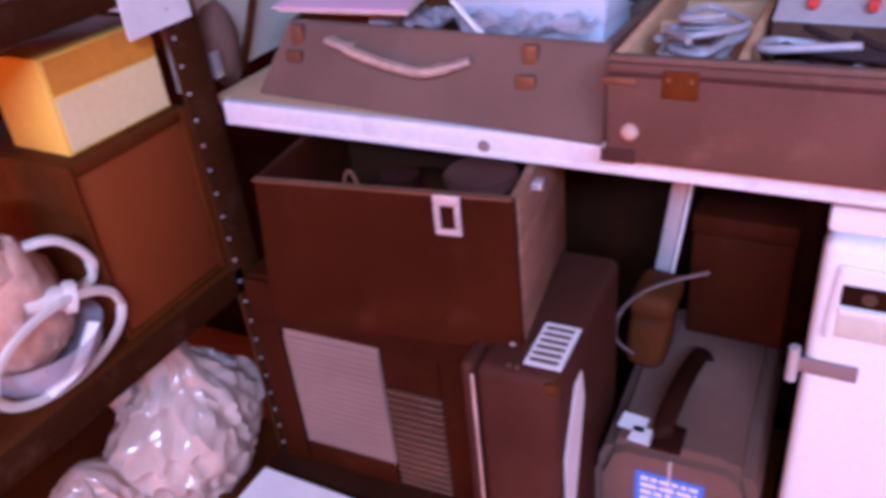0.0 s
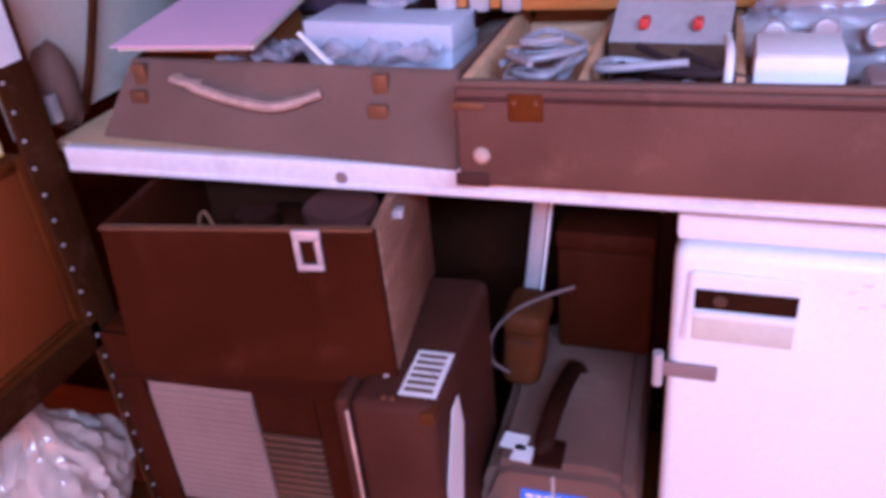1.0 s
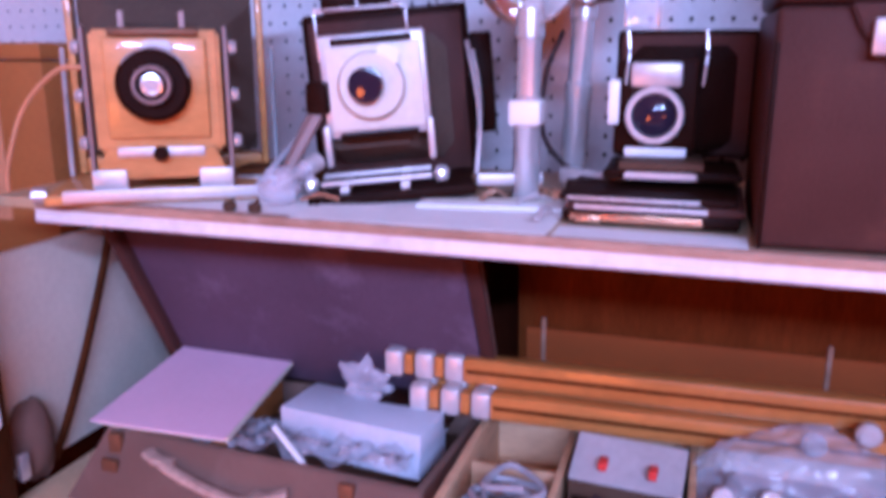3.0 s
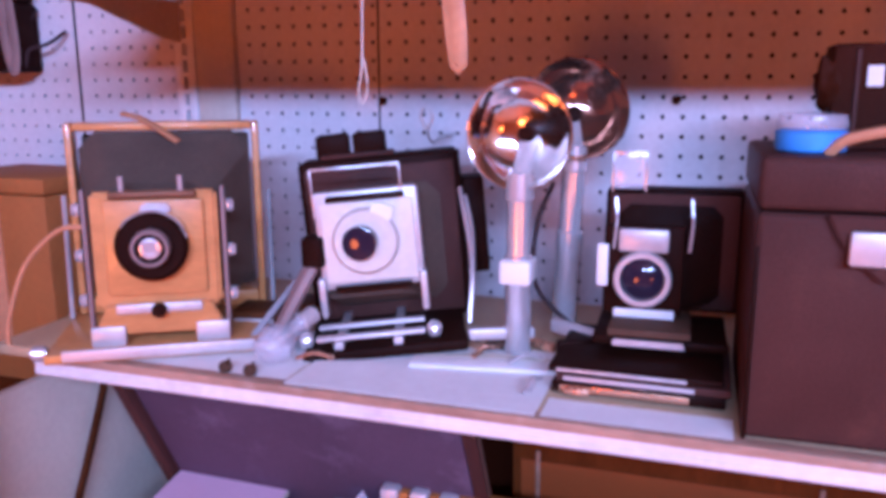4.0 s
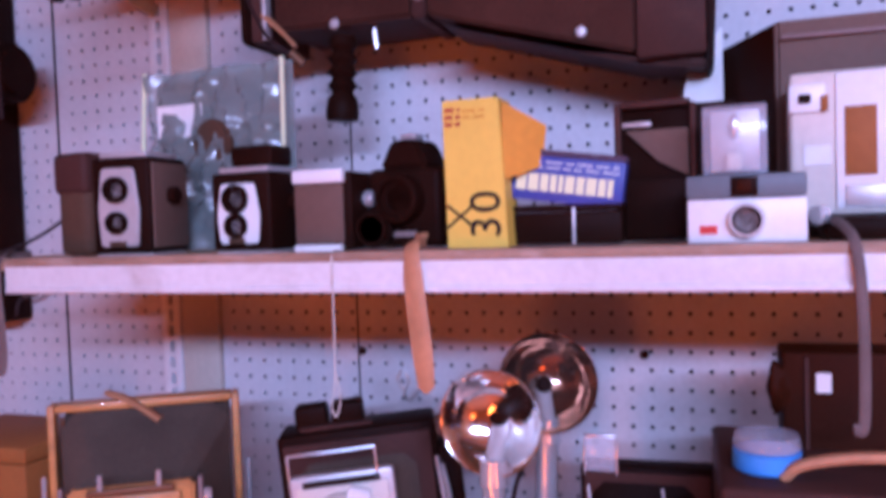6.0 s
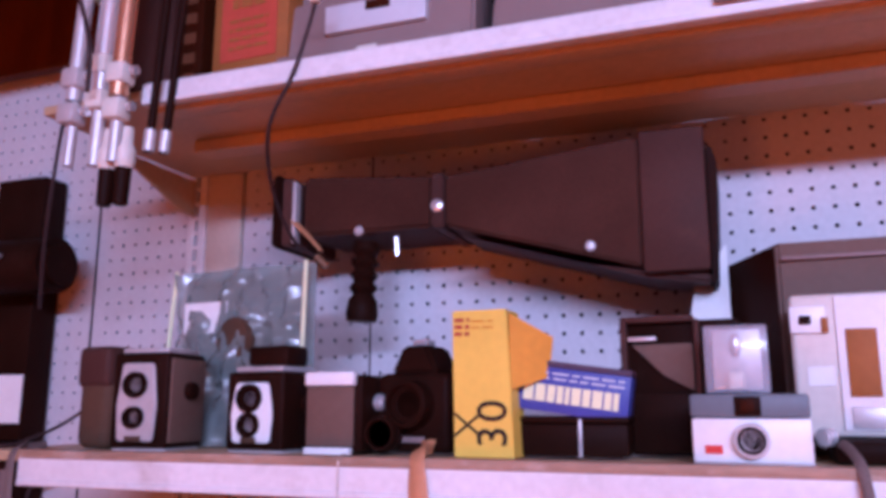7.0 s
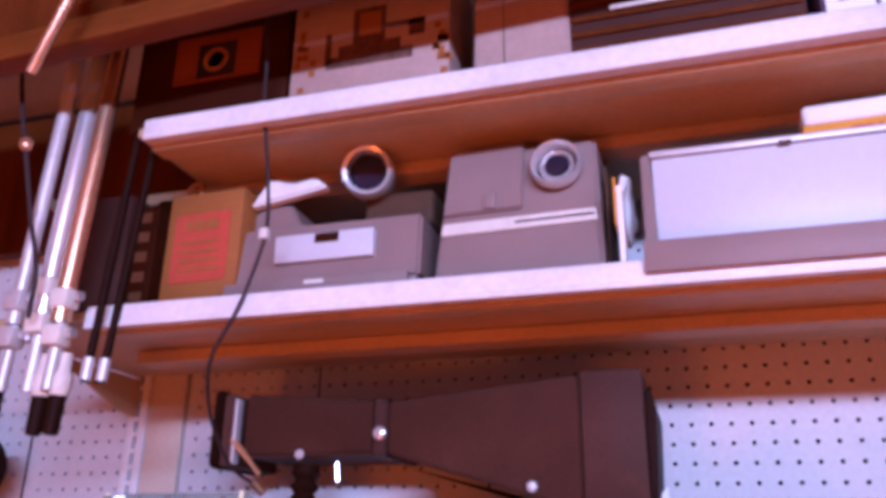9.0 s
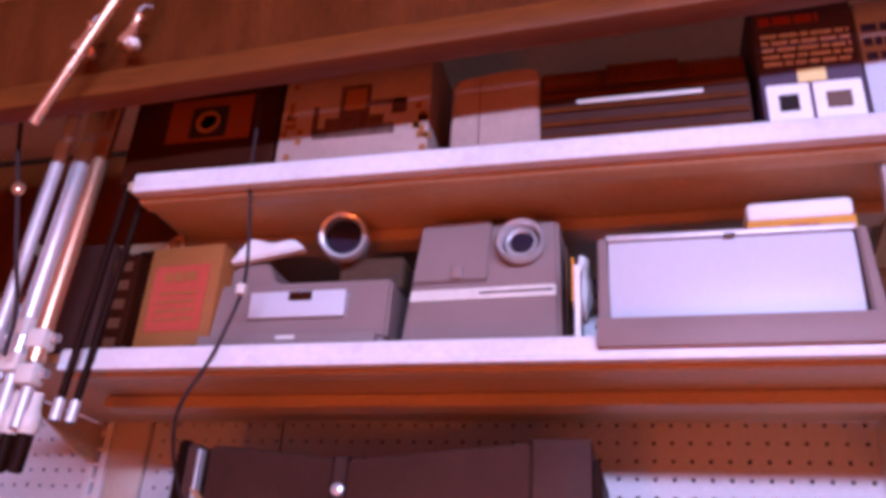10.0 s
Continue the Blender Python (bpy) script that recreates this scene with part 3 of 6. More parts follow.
solo("low_crate", box(-0.058, 0.16, 0.69, 1.03, 0.0, 0.279, 0.005), WOOD_DARK, "dark wooden crate on the floor under the carrying case", "crate")


def hanging_bag():
    ob = thing("leather_case", -0.032, 0.84, 0.493, "brown leather camera case with a thin carrying strap", "case", ry=5)
    part("body", box(-0.03, 0.026, 0.0, 0.075, 0.0, 0.124, 0.02, seg=4), LEATHER, ob)
    part("lid", box(-0.032, 0.028, -0.004, 0.077, 0.09, 0.13, 0.016, seg=4), LEATHER, ob)
    part("seam", box(-0.02, 0.018, -0.0055, -0.004, 0.088, 0.0905, 0.0005), DARK_CASE, ob)
    part("strap", sweep([(0.062, 0.0, 0.19), (0.025, -0.008, 0.172), (-0.012, -0.016, 0.146), (-0.037, -0.02, 0.105), (-0.036, -0.018, 0.06), (-0.014, -0.008, 0.036)], 0.0032, 0.002), STRAP_GREY, ob, "thin brown strap looped beside the case")
    ob = thing("brown_box", 0.0, 0.95, 0.494, "dark red-brown upright box behind the leather case", "box")
    part("body", box(0.002, 0.135, 0.0, 0.10, 0.0, 0.17, 0.006), RED_BROWN, ob)
    part("lid", box(0.0, 0.137, -0.002, 0.102, 0.1705, 0.20, 0.006), RED_BROWN, ob)
    s = thing("metal_strip", -0.03, 0.925, 0.56, "bright metal strip leaning under the shelf", "strip", ry=7)
    part("face", box(-0.016, 0.004, 0, 0.004, 0.02, 0.27, 0.001), SATIN, s)
    part("edge", box(0.006, 0.010, -0.002, 0.006, 0.0, 0.28, 0.001), PAPER, s)
    solo("dark_board", box(0.06, 0.158, 1.06, 1.075, 0.4, 0.86, 0.002), RED_BROWN, "dark red-brown board standing at the back", "board")


hanging_bag()


def fridge():
    ob = thing("small_refrigerator", 0.168, 0.752, 0.0, "white compact refrigerator with a recessed handle and steel hinge", "refrigerator")
    part("cabinet", box(0.004, 0.56, 0.055, 0.385, 0.02, 0.868, 0.008, seg=3), WHITE, ob)
    part("door", box(0, 0.56, 0.0, 0.048, 0.03, 0.796, 0.014, seg=4), WHITE, ob, "white door with small scuffs")
    part("gasket", box(0.008, 0.552, 0.0485, 0.0545, 0.035, 0.79, 0), GREY_CARD, ob)
    part("top_panel", box(0.0, 0.56, 0.012, 0.054, 0.80, 0.832, 0.006), WHITE, ob)
    part("control_strip", box(0.004, 0.556, 0.030, 0.054, 0.834, 0.868, 0.003), IVORY, ob)
    fr = part("handle_frame", prism([(0.014, 0.683), (0.134, 0.678), (0.132, 0.772), (0.018, 0.775)], -0.010, -0.0005, 0.003), WHITE, ob, "white handle surround")
    part("dark_inset", box(0.024, 0.126, -0.0125, -0.0105, 0.731, 0.756, 0.001), DARK_GAP, fr)
    part("knob", rod((0.05, -0.015, 0.744), (0.05, -0.0126, 0.744), 0.007), GREY_DARK, fr)
    # Scoop tinted cream: warm light in the recess put into its colour.
    part("scoop", box(0.024, 0.126, -0.012, -0.0102, 0.690, 0.722, 0.001), PALE, fr)
    part("scoop_lip", box(0.024, 0.126, -0.016, -0.0125, 0.722, 0.7295, 0.002), WHITE, fr)
    hg = part("hinge", box(-0.012, 0.055, -0.006, -0.0005, 0.628, 0.648, 0.002), GREY_METAL, ob, "steel hinge strap")
    part("pin", rod((-0.010, -0.004, 0.615), (-0.010, -0.004, 0.66), 0.006), SATIN, hg)
    r = random.Random(3)
    b = bmesh.new()
    for k in range(5):
        x, z = 0.19 + r.uniform(-0.02, 0.035), 0.74 + r.uniform(-0.03, 0.03)
        box(x, x + r.uniform(0.006, 0.014), -0.0006, -0.0001, z, z + 0.003, 0, b, m=None)
    part("scuff", b, IVORY, ob)
    for x in (0.03, 0.53):
        part("foot", rod((x, 0.08, 0), (x, 0.08, 0.03), 0.015), BLACK, ob)


fridge()


# ---- the black iron rack ----
def iron_rack():
    ob = thing("iron_rack", -0.555, 0.70, 0.0, "black slotted angle-iron rack with a wooden shelf", "rack")
    for y in (0.0, -1.5):
        b = box(-0.006, 0.0, y - 0.052, y, 0, 1.30, 0.001)
        box(-0.036, -0.0062, y - 0.004, y, 0, 1.30, 0.001, b)
        up = part("post", b, BLACK_IRON, ob)
        for k in range(30):
            part("rivet", rod((-0.001, y - 0.046, 0.2 + k * 0.0346), (0.0016, y - 0.046, 0.2 + k * 0.0346), 0.0024, seg=8), SATIN, up)
    for z in (0.63, 1.05):
        b = box(-0.006, 0.0, -1.47, -0.0345, z, z + 0.04, 0.002)
        part("beam", b, BLACK_IRON, ob)
        part("shelf_board", box(-0.55, -0.0065, -1.47, -0.004, z + 0.02, z + 0.038, 0.003), WOOD_DARK, ob)


iron_rack()
RACK = 0.669


def speaker_box():
    ob = thing("loudspeaker", -0.578, 0.668, RACK, "brown cloth-fronted loudspeaker box in a dark frame", "speaker", rz=90)
    # local x runs towards the camera's left, local -y towards the aisle
    part("cabinet", box(-0.19, 0.0, 0.006, 0.22, 0, 0.236, 0.004), WOOD_DARK, ob)
    part("cloth", box(-0.186, -0.02, 0.0, 0.0055, 0.008, 0.222, 0.003), SPEAKER, ob, "red-brown speaker cloth")
    b = bmesh.new()
    for x0, x1, z0, z1 in ((-0.192, -0.1865, 0, 0.236), (-0.0195, 0.0, 0, 0.236), (-0.1863, -0.0197, 0, 0.007), (-0.1863, -0.0197, 0.223, 0.236)):
        box(x0, x1, -0.004, 0.0055, z0, z1, 0.002, b)
    part("frame", b, WOOD_DARK, ob)


def rack_things():
    ob = thing("yellow_carton", -0.592, 0.655, RACK + 0.237, "bright yellow and orange carton on the loudspeaker", "carton", rz=88)
    part("body", box(-0.155, 0.0, 0.0, 0.1, 0, 0.112, 0.002), YELLOW, ob)
    part("pale_band", box(-0.15, -0.003, -0.0012, -0.0002, 0.004, 0.066, 0), CREAM, ob)
    part("print_band", box(-0.15, -0.003, -0.0012, -0.0002, 0.07, 0.108, 0), ORANGE, ob)
    solo("paper_slip", box(-0.555, -0.5535, 0.59, 0.69, 1.012, 1.09, 0, m=None), PAPER, "white paper slip hanging from the rack shelf", "paper")
    ob = thing("plastic_pitcher", -0.60, 0.40, RACK, "cloudy plastic pitcher with a spout in a clear bowl", "pitcher")
    part("body", crumple(-0.03, -0.015, 0.10, 0.05, 0.062, 0.10, 33, 0.22, 4), PLASTIC_PINK, ob, "yellowed cloudy plastic body")
    part("neck", lathe([(0.045, 0), (0.034, 0.03), (0.03, 0.05), (0.036, 0.065), (0.033, 0.07)], (-0.03, -0.03, 0.16), (0.1, -0.1, 1)), PLASTIC_PINK, ob)
    sp = part("spout", rod((-0.01, -0.04, 0.125), (0.026, 0.03, 0.1), 0.017, 0.014, bev=0.002), IVORY, ob, "grey-white threaded spout")
    part("spout_ring", lathe([(0.017, 0), (0.019, 0.003), (0.019, 0.012), (0.011, 0.014), (0.009, 0.004), (0, 0.004)], (0.02, 0.018, 0.104), (0.45, 0.85, -0.3), 20), IVORY, sp)
    part("handle", sweep([(-0.01, 0.0, 0.17), (0.01, 0.04, 0.165), (0.018, 0.066, 0.13), (0.012, 0.066, 0.10), (0.0, 0.05, 0.09)], 0.008, 0.006), IVORY, ob, "curled pale handle")
    ring = [(0.03 + 0.006 * math.sin(a), -0.01 + 0.088 * math.cos(a), 0.058 + 0.052 * math.sin(a)) for a in [k * math.pi / 7 for k in range(15)]]
    part("bowl_rim", sweep(ring, 0.0042, 0.006), IVORY, ob, "thick clear rim")
    part("bowl", lathe([(0.02, 0.0), (0.05, 0.006), (0.07, 0.03), (0.078, 0.06), (0.076, 0.06), (0.068, 0.032), (0.048, 0.009), (0.0, 0.004)], (-0.02, -0.01, 0.002), (0, 0, 1), 32), FILM, ob, "clear plastic bowl")
    part("loose_strip", sweep([(0.035, -0.05, 0.02), (0.04, -0.01, 0.03), (0.03, 0.035, 0.06)], 0.008, 0.002), PAPER, ob)
    solo("foil_bundle", crumple(-0.60, 0.22, RACK + 0.035, 0.05, 0.06, 0.035, 11, 0.4, 3), CELLO, "bundle of crumpled film beside the fittings", "bundle")
    solo("cellophane_bag", draped_bag(-0.675, 0.585, 0.405, 0.10, 0.135, 0.15, 2), CELLO, "crumpled clear plastic bag stuffed under the rack shelf", "bag")
    solo("bag_filling", crumple(-0.69, 0.58, 0.42, 0.07, 0.10, 0.11, 7, 0.4, 4), IVORY, "pale crumpled paper filling inside the plastic bag", "paper")
    solo("cellophane_bag", draped_bag(-0.70, 0.40, 0.35, 0.09, 0.10, 0.11, 5), CELLO, "second crumpled clear plastic bag on the pile", "bag")
    solo("bag_stand", box(-1.05, -0.585, 0.28, 0.74, 0.0, 0.27, 0.01), WOOD_DARK, "low wooden crate on the floor under the bags", "crate")
    solo("loose_sheet", box(-0.545, -0.36, 0.50, 0.595, 0.34, 0.342, 0, m=None), PAPER, "loose white sheet at the foot of the radio", "paper")
    solo("sheet_stack", box(-0.55, -0.35, 0.49, 0.596, 0.0, 0.338, 0.004), WOOD_DARK, "dark crate below the radio", "crate")


speaker_box()
rack_things()


# ---- on the lowest shelf ----
A = SHELF["A"]


def grey_case():
    ob = thing("grey_carrying_case", -0.515, 0.706, A + 0.002, "open grey leatherette case with a pale leather handle", "case", rz=-1.0)
    w, d, h = 0.47, 0.26, 0.084
    # the front leans back towards the top
    front = bmesh.new()
    frustum([(0.0, 0.025, 0), (w, -0.008, 0), (w, 0.0, 0), (0.0, 0.033, 0)], [(0.035, 0.072, h), (w - 0.012, 0.052, h), (w - 0.012, 0.060, h), (0.035, 0.080, h)], 0.002, front)
    fr = part("front_panel", front, GREY_CASE, ob)
    part("side_panel", frustum([(0, 0.034, 0), (0.008, 0.034, 0), (0.008, d, 0), (0, d, 0)], [(0.035, 0.082, h), (0.043, 0.082, h), (0.012, d, h), (0.004, d, h)], 0.001), GREY_CASE, ob)
    part("side_panel", frustum([(w - 0.009, 0.002, 0), (w - 0.001, 0.002, 0), (w - 0.001, d, 0), (w - 0.009, d, 0)], [(w - 0.021, 0.062, h), (w - 0.013, 0.062, h), (w - 0.004, d, h), (w - 0.012, d, h)], 0.001), GREY_CASE, ob)
    part("back_panel", box(0.0, w, d + 0.001, d + 0.009, 0, h, 0.002), GREY_CASE, ob)
    part("tray_floor", box(0.02, w - 0.02, 0.085, d - 0.001, 0.04, 0.046, 0), GREY_DARK, ob)

    def on_front(u, v, out=0.0):
        """A place on the leaning front: u from the left end, v the height."""
        k = v / h
        x = u
        y0 = (0.025 + (-0.033) * u / w) * (1 - k) + (0.072 - 0.02 * u / w) * k
        return Vector((x, y0 - out, v))

    hd = part("handle", sweep([on_front(0.122, 0.066, 0.008), on_front(0.15, 0.061, 0.015), on_front(0.20, 0.054, 0.019), on_front(0.25, 0.05, 0.02), on_front(0.285, 0.055, 0.013)], 0.0075, 0.006), HANDLE_LEATHER, ob, "scuffed pale leather handle")
    for a, b in ((0.108, 0.148), (0.264, 0.305)):
        part("mount", sweep([on_front(a, 0.068 if a < 0.2 else 0.052, 0.006), on_front((a + b) / 2, 0.066 if a < 0.2 else 0.056, 0.012), on_front(b, 0.063 if a < 0.2 else 0.061, 0.006)], 0.0095, 0.005), HANDLE_LEATHER, hd)
    for u in (0.055, 0.374):
        p = on_front(u, 0.072, 0.004)
        cl = part("clasp", box(p.x - 0.009, p.x + 0.009, p.y - 0.004, p.y + 0.006, p.z - 0.02, p.z + 0.01, 0.002), BRASS, ob, "rusty brass clasp")
        q = on_front(u, 0.05, 0.004)
        part("catch", box(q.x - 0.011, q.x + 0.012, q.y - 0.005, q.y + 0.003, q.z - 0.012, q.z + 0.004, 0.002), BRASS, cl)
    # the lid leans back, lined in purple
    lid = part("lid", box(0.0, 0.487, 0, 0.012, 0, 0.28, 0.003, m=Matrix.Translation((0.0, d + 0.012, h)) @ pose(0, 0, 0, 27, 0, 0)), GREY_CASE, ob)
    part("lining", box(0.016, 0.470, -0.006, -0.001, 0.01, 0.27, 0.002, m=Matrix.Translation((0.0, d + 0.012, h)) @ pose(0, 0, 0, 27, 0, 0)), LID_LINING, lid, "purple-grey lid lining with chalky marks")
    part("edge_strip", box(0.471, 0.489, -0.008, -0.0005, 0.0, 0.28, 0.003, m=Matrix.Translation((0.0, d + 0.012, h)) @ pose(0, 0, 0, 27, 0, 0)), DARK_CASE, lid)
    part("edge_strip", box(-0.002, 0.015, -0.02, -0.0005, 0.0, 0.28, 0.003, m=Matrix.Translation((0.0, d + 0.012, h)) @ pose(0, 0, 0, 27, 0, 0)), DARK_CASE, lid)


grey_case()


def brown_case():
    ob = thing("brown_wooden_case", -0.034, 0.662, A - 0.004 + 0.006, "long brown leatherette case with raw wooden compartments", "case", rz=0.5)
    w, d, h = 0.85, 0.30, 0.098
    part("front_panel", box(0, w, 0, 0.010, 0, h, 0.006, seg=3), BROWN_CASE, ob)
    part("rim", box(0.004, w, -0.001, 0.009, h + 0.0005, h + 0.007, 0.002), GREY_CASE, ob, "worn pale rim")
    # Dark strip stands in for the shadow below the rim.
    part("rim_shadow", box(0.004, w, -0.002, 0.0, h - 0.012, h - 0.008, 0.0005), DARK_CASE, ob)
    part("side_panel", box(0, 0.010, 0.0105, d, 0.0, h, 0.002), WOOD_RAW, ob, "raw wooden end board")
    part("back_panel", box(0.0, w, d + 0.001, d + 0.01, 0, h, 0.002), WOOD_RAW, ob)
    part("tray_floor", box(0.011, w, 0.011, d, 0.012, 0.018, 0), WOOD_RAW, ob)
    part("divider", box(0.108, 0.116, 0.0115, d - 0.001, 0.019, h - 0.004, 0.001), WOOD_RAW, ob)
    part("divider", box(0.244, 0.252, 0.0115, d - 0.001, 0.019, h + 0.004, 0.001), WOOD_RAW, ob)
    part("divider", box(0.46, 0.468, 0.0115, d - 0.001, 0.019, h, 0.001), WOOD_RAW, ob)
    part("divider", box(0.0115, 0.107, 0.16, 0.166, 0.019, h - 0.01, 0.001), WOOD_RAW, ob)
    part("stud", lathe([(0.0085, 0), (0.008, 0.003), (0.005, 0.006), (0, 0.007)], (0.024, 0.0, 0.032), (0, -1, 0)), HANDLE_LEATHER, ob, "domed steel foot stud")
    part("corner_guard", box(-0.003, 0.03, -0.003, 0.0, 0.0, 0.014, 0.002), DARK_CASE, ob)
    part("corner_guard", box(-0.003, 0.03, -0.003, 0.0, h - 0.02, h - 0.013, 0.002), BRASS, ob)
    hg = part("hinge_plate", box(0.052, 0.084, -0.003, 0.0, h - 0.03, h - 0.004, 0.001), WOOD_DARK, ob, "rusty hinge plate")
    for x in (0.058, 0.078):
        part("screw", rod((x, -0.0045, h - 0.012), (x, -0.003, h - 0.012), 0.0022, seg=8), BRASS, hg)
    lid = part("lid", box(-0.012, w, 0, 0.012, 0, 0.24, 0.003, m=Matrix.Translation((0.03, d + 0.065, h)) @ pose(0, 0, 0, 3, 0, 0)), WOOD_DARK, ob, "dark red-brown lid leaning back")
    for x in (0.02, 0.36):
        part("batten", box(x, x + 0.006, -0.005, -0.0005, 0.02, 0.1, 0.001, m=Matrix.Translation((0.03, d + 0.065, h)) @ pose(0, 0, 0, 3, 0, 0)), WOOD_BOXEND, lid)
    part("lid_band", box(0.0, w, -0.003, -0.0005, 0.03, 0.085, 0.001, m=Matrix.Translation((0.03, d + 0.065, h)) @ pose(0, 0, 0, 3, 0, 0)), SPEAKER, lid)


brown_case()


def tripod():
    ob = thing("wooden_tripod", -0.145, 0.905, A + 0.108, "varnished wooden tripod legs with nickel feet lying down", "tripod", rz=2)
    for k, (y, z, x0) in enumerate(((0.01, 0.053, 0.0), (-0.008, 0.018, 0.038), (0.022, 0.018, 0.04))):
        leg = part("leg", box(x0 + 0.085, 0.95, y - 0.013, y + 0.013, z - 0.016, z + 0.016, 0.004), WOOD_ORANGE, ob)
        part("groove", box(x0 + 0.09, 0.95, y - 0.0145, y - 0.0131, z - 0.002, z + 0.003, 0.0005), WOOD_DARK, leg)
        for u in (-0.015, 0.024, 0.062):
            part("ferrule", box(x0 + u, x0 + u + 0.024, y - 0.0145, y + 0.0145, z - 0.017, z + 0.017, 0.005), SATIN, leg, "nickel ferrule")
        for u in (0.0095, 0.0485, 0.0865):
            part("neck", box(x0 + u, x0 + u + 0.012, y - 0.011, y + 0.011, z - 0.013, z + 0.013, 0.002), WOOD_ORANGE, leg)
    for k, x in enumerate((0.475, 0.525, 0.57)):
        part("clamp_knob", lathe([(0.011, 0), (0.013, 0.004), (0.013, 0.012), (0.009, 0.016), (0, 0.016)], (x, -0.02, 0.026 + 0.018 * k), (0, -1, 0)), CHROME if k == 0 else SATIN, ob, "round nickel clamp knob")


tripod()


def shelf_a_things():
    ob = thing("pink_folder", -0.40, 0.80, A + 0.108, "pink card folder lying over the open case", "folder", rz=0)
    b = bmesh.new()
    q = [(-0.067, -0.066), (0.111, -0.058), (0.08, 0.165), (-0.095, 0.17)]
    frustum([(x, y, 0.003 + 0.05 * (y + 0.08)) for x, y in q], [(x, y, 0.0045 + 0.05 * (y + 0.08)) for x, y in q], 0, b)
    part("cover", b, PINK, ob)
    b = bmesh.new()
    frustum([(x * 0.98 + 0.004, y * 0.97 + 0.004, 0.05 * (y + 0.08) - 0.002) for x, y in q], [(x * 0.98 + 0.004, y * 0.97 + 0.004, 0.05 * (y + 0.08) + 0.0025) for x, y in q], 0, b)
    part("inner_sheet", b, PALE, ob)
    solo("folder_prop", box(-0.48, -0.33, 0.80, 0.95, A + 0.05, A + 0.103, 0.008), TAN_CARD, "brown camera pouch under the pink folder", "pouch")
    ob = thing("blue_grey_box", -0.27, 0.83, A + 0.055, "pale blue-grey cardboard box in the open case", "box", rz=-6)
    part("base", box(0, 0.185, 0.01, 0.085, 0, 0.055, 0.002), BLUE_GREY, ob)
    part("lid", box(-0.003, 0.188, 0.007, 0.088, 0.03, 0.059, 0.002), BLUE_GREY, ob)
    ob = thing("film_sheet", -0.30, 0.765, A + 0.1, "crumpled clear plastic sheet spilling over the case edge", "plastic sheet")
    b = bmesh.new()
    n, k = 34, 10
    grid = [[b.verts.new((0.27 * i / n - 0.06, 0.012 + 0.075 * j / k + 0.006 * noise.noise((i * 0.4, j * 0.5, 1)), -0.012 + 0.02 * noise.noise((i * 0.33, j * 0.45, 4)) + 0.012 * noise.noise((i * 0.9, j * 0.8, 9)))) for j in range(k + 1)] for i in range(n + 1)]
    for i in range(n):
        for j in range(k):
            b.faces.new((grid[i][j], grid[i + 1][j], grid[i + 1][j + 1], grid[i][j + 1]))
    bmesh.ops.solidify(b, geom=b.faces[:], thickness=0.0006)
    part("sheet", b, FILM, ob)
    part("twisted_edge", sweep([(0.05, 0.02, 0.015), (0.08, 0.012, -0.01), (0.1, 0.005, -0.024)], 0.004, 0.002), PAPER, ob)
    solo("plastic_tuft", crumple(-0.185, 0.90, A + 0.13, 0.03, 0.02, 0.03, 15, 0.7, 4), FILM, "tuft of clear wrapping plastic", "plastic")
    solo("black_pouch", box(-0.17, -0.07, 0.88, 0.94, A + 0.09, A + 0.115, 0.008), BLACK, "flat black pouch at the back of the case", "pouch")
    # brown case's contents
    X, Z = -0.034, A + 0.02
    ob = thing("control_unit", X + 0.122, 0.80, Z, "grey electrical unit with two red switches", "control box", rz=-4)
    part("body", box(0, 0.115, 0.0, 0.10, 0, 0.085, 0.003), GREY_DARK, ob)
    tp = part("panel", prism([(0, 0), (0.115, 0), (0.115, 0.06), (0, 0.06)], -0.002, 0.002, 0.001, m=Matrix.Translation((0, 0.0, 0.082)) @ pose(0, 0, 0, -62, 0, 0)), SATIN, ob, "brushed metal sloping panel")
    for x in (0.034, 0.085):
        part("switch", box(x - 0.0045, x + 0.0045, 0.004, 0.022, 0.094, 0.104, 0.002), RED, tp, "red rocker switch")
    part("outlet", box(0.005, 0.055, -0.004, 0.0, 0.03, 0.065, 0.002), BLACK, ob)
    r = random.Random(5)
    cb = thing("cable_bundle", 0, 0, 0, "bundle of grey and black power cords in the case", "cable")
    for k in range(4):
        cx, cy = X + 0.06 + r.uniform(-0.01, 0.015), 0.74 + r.uniform(-0.03, 0.03)
        pts = [(cx + 0.03 * math.cos(a * 1.9 + k) * r.uniform(0.7, 1.2), cy + 0.035 * math.sin(a * 1.9 + k), Z + 0.04 + 0.004 * a + 0.012 * k) for a in range(9)]
        part("cord", sweep(pts, 0.0035), CABLE_GREY, cb)
    for k in range(3):
        cx, cy = X + 0.165 + 0.02 * k, 0.725
        pts = [(cx + 0.05 * math.cos(a * 1.7 + k * 2), cy + 0.03 * math.sin(a * 1.7 + k), Z + 0.05 + 0.006 * a) for a in range(8)]
        part("cord", sweep(pts, 0.0038), CABLE if k else CABLE_GREY, cb)
    solo("cord_drop", sweep([(X + 0.235, 0.76, Z + 0.10), (X + 0.238, 0.70, Z + 0.098), (X + 0.236, 0.68, Z + 0.04)], 0.004), PAPER, "white flex hanging over a divider", "cord")
    ob = thing("white_carton", X + 0.258, 0.70, Z, "small white carton in the brown case", "carton")
    part("body", box(0, 0.072, 0.0, 0.07, 0, 0.099, 0.002), WHITE, ob)
    part("flap", box(0.001, 0.071, 0.001, 0.068, 0.0995, 0.101, 0.0005), PAPER, ob)
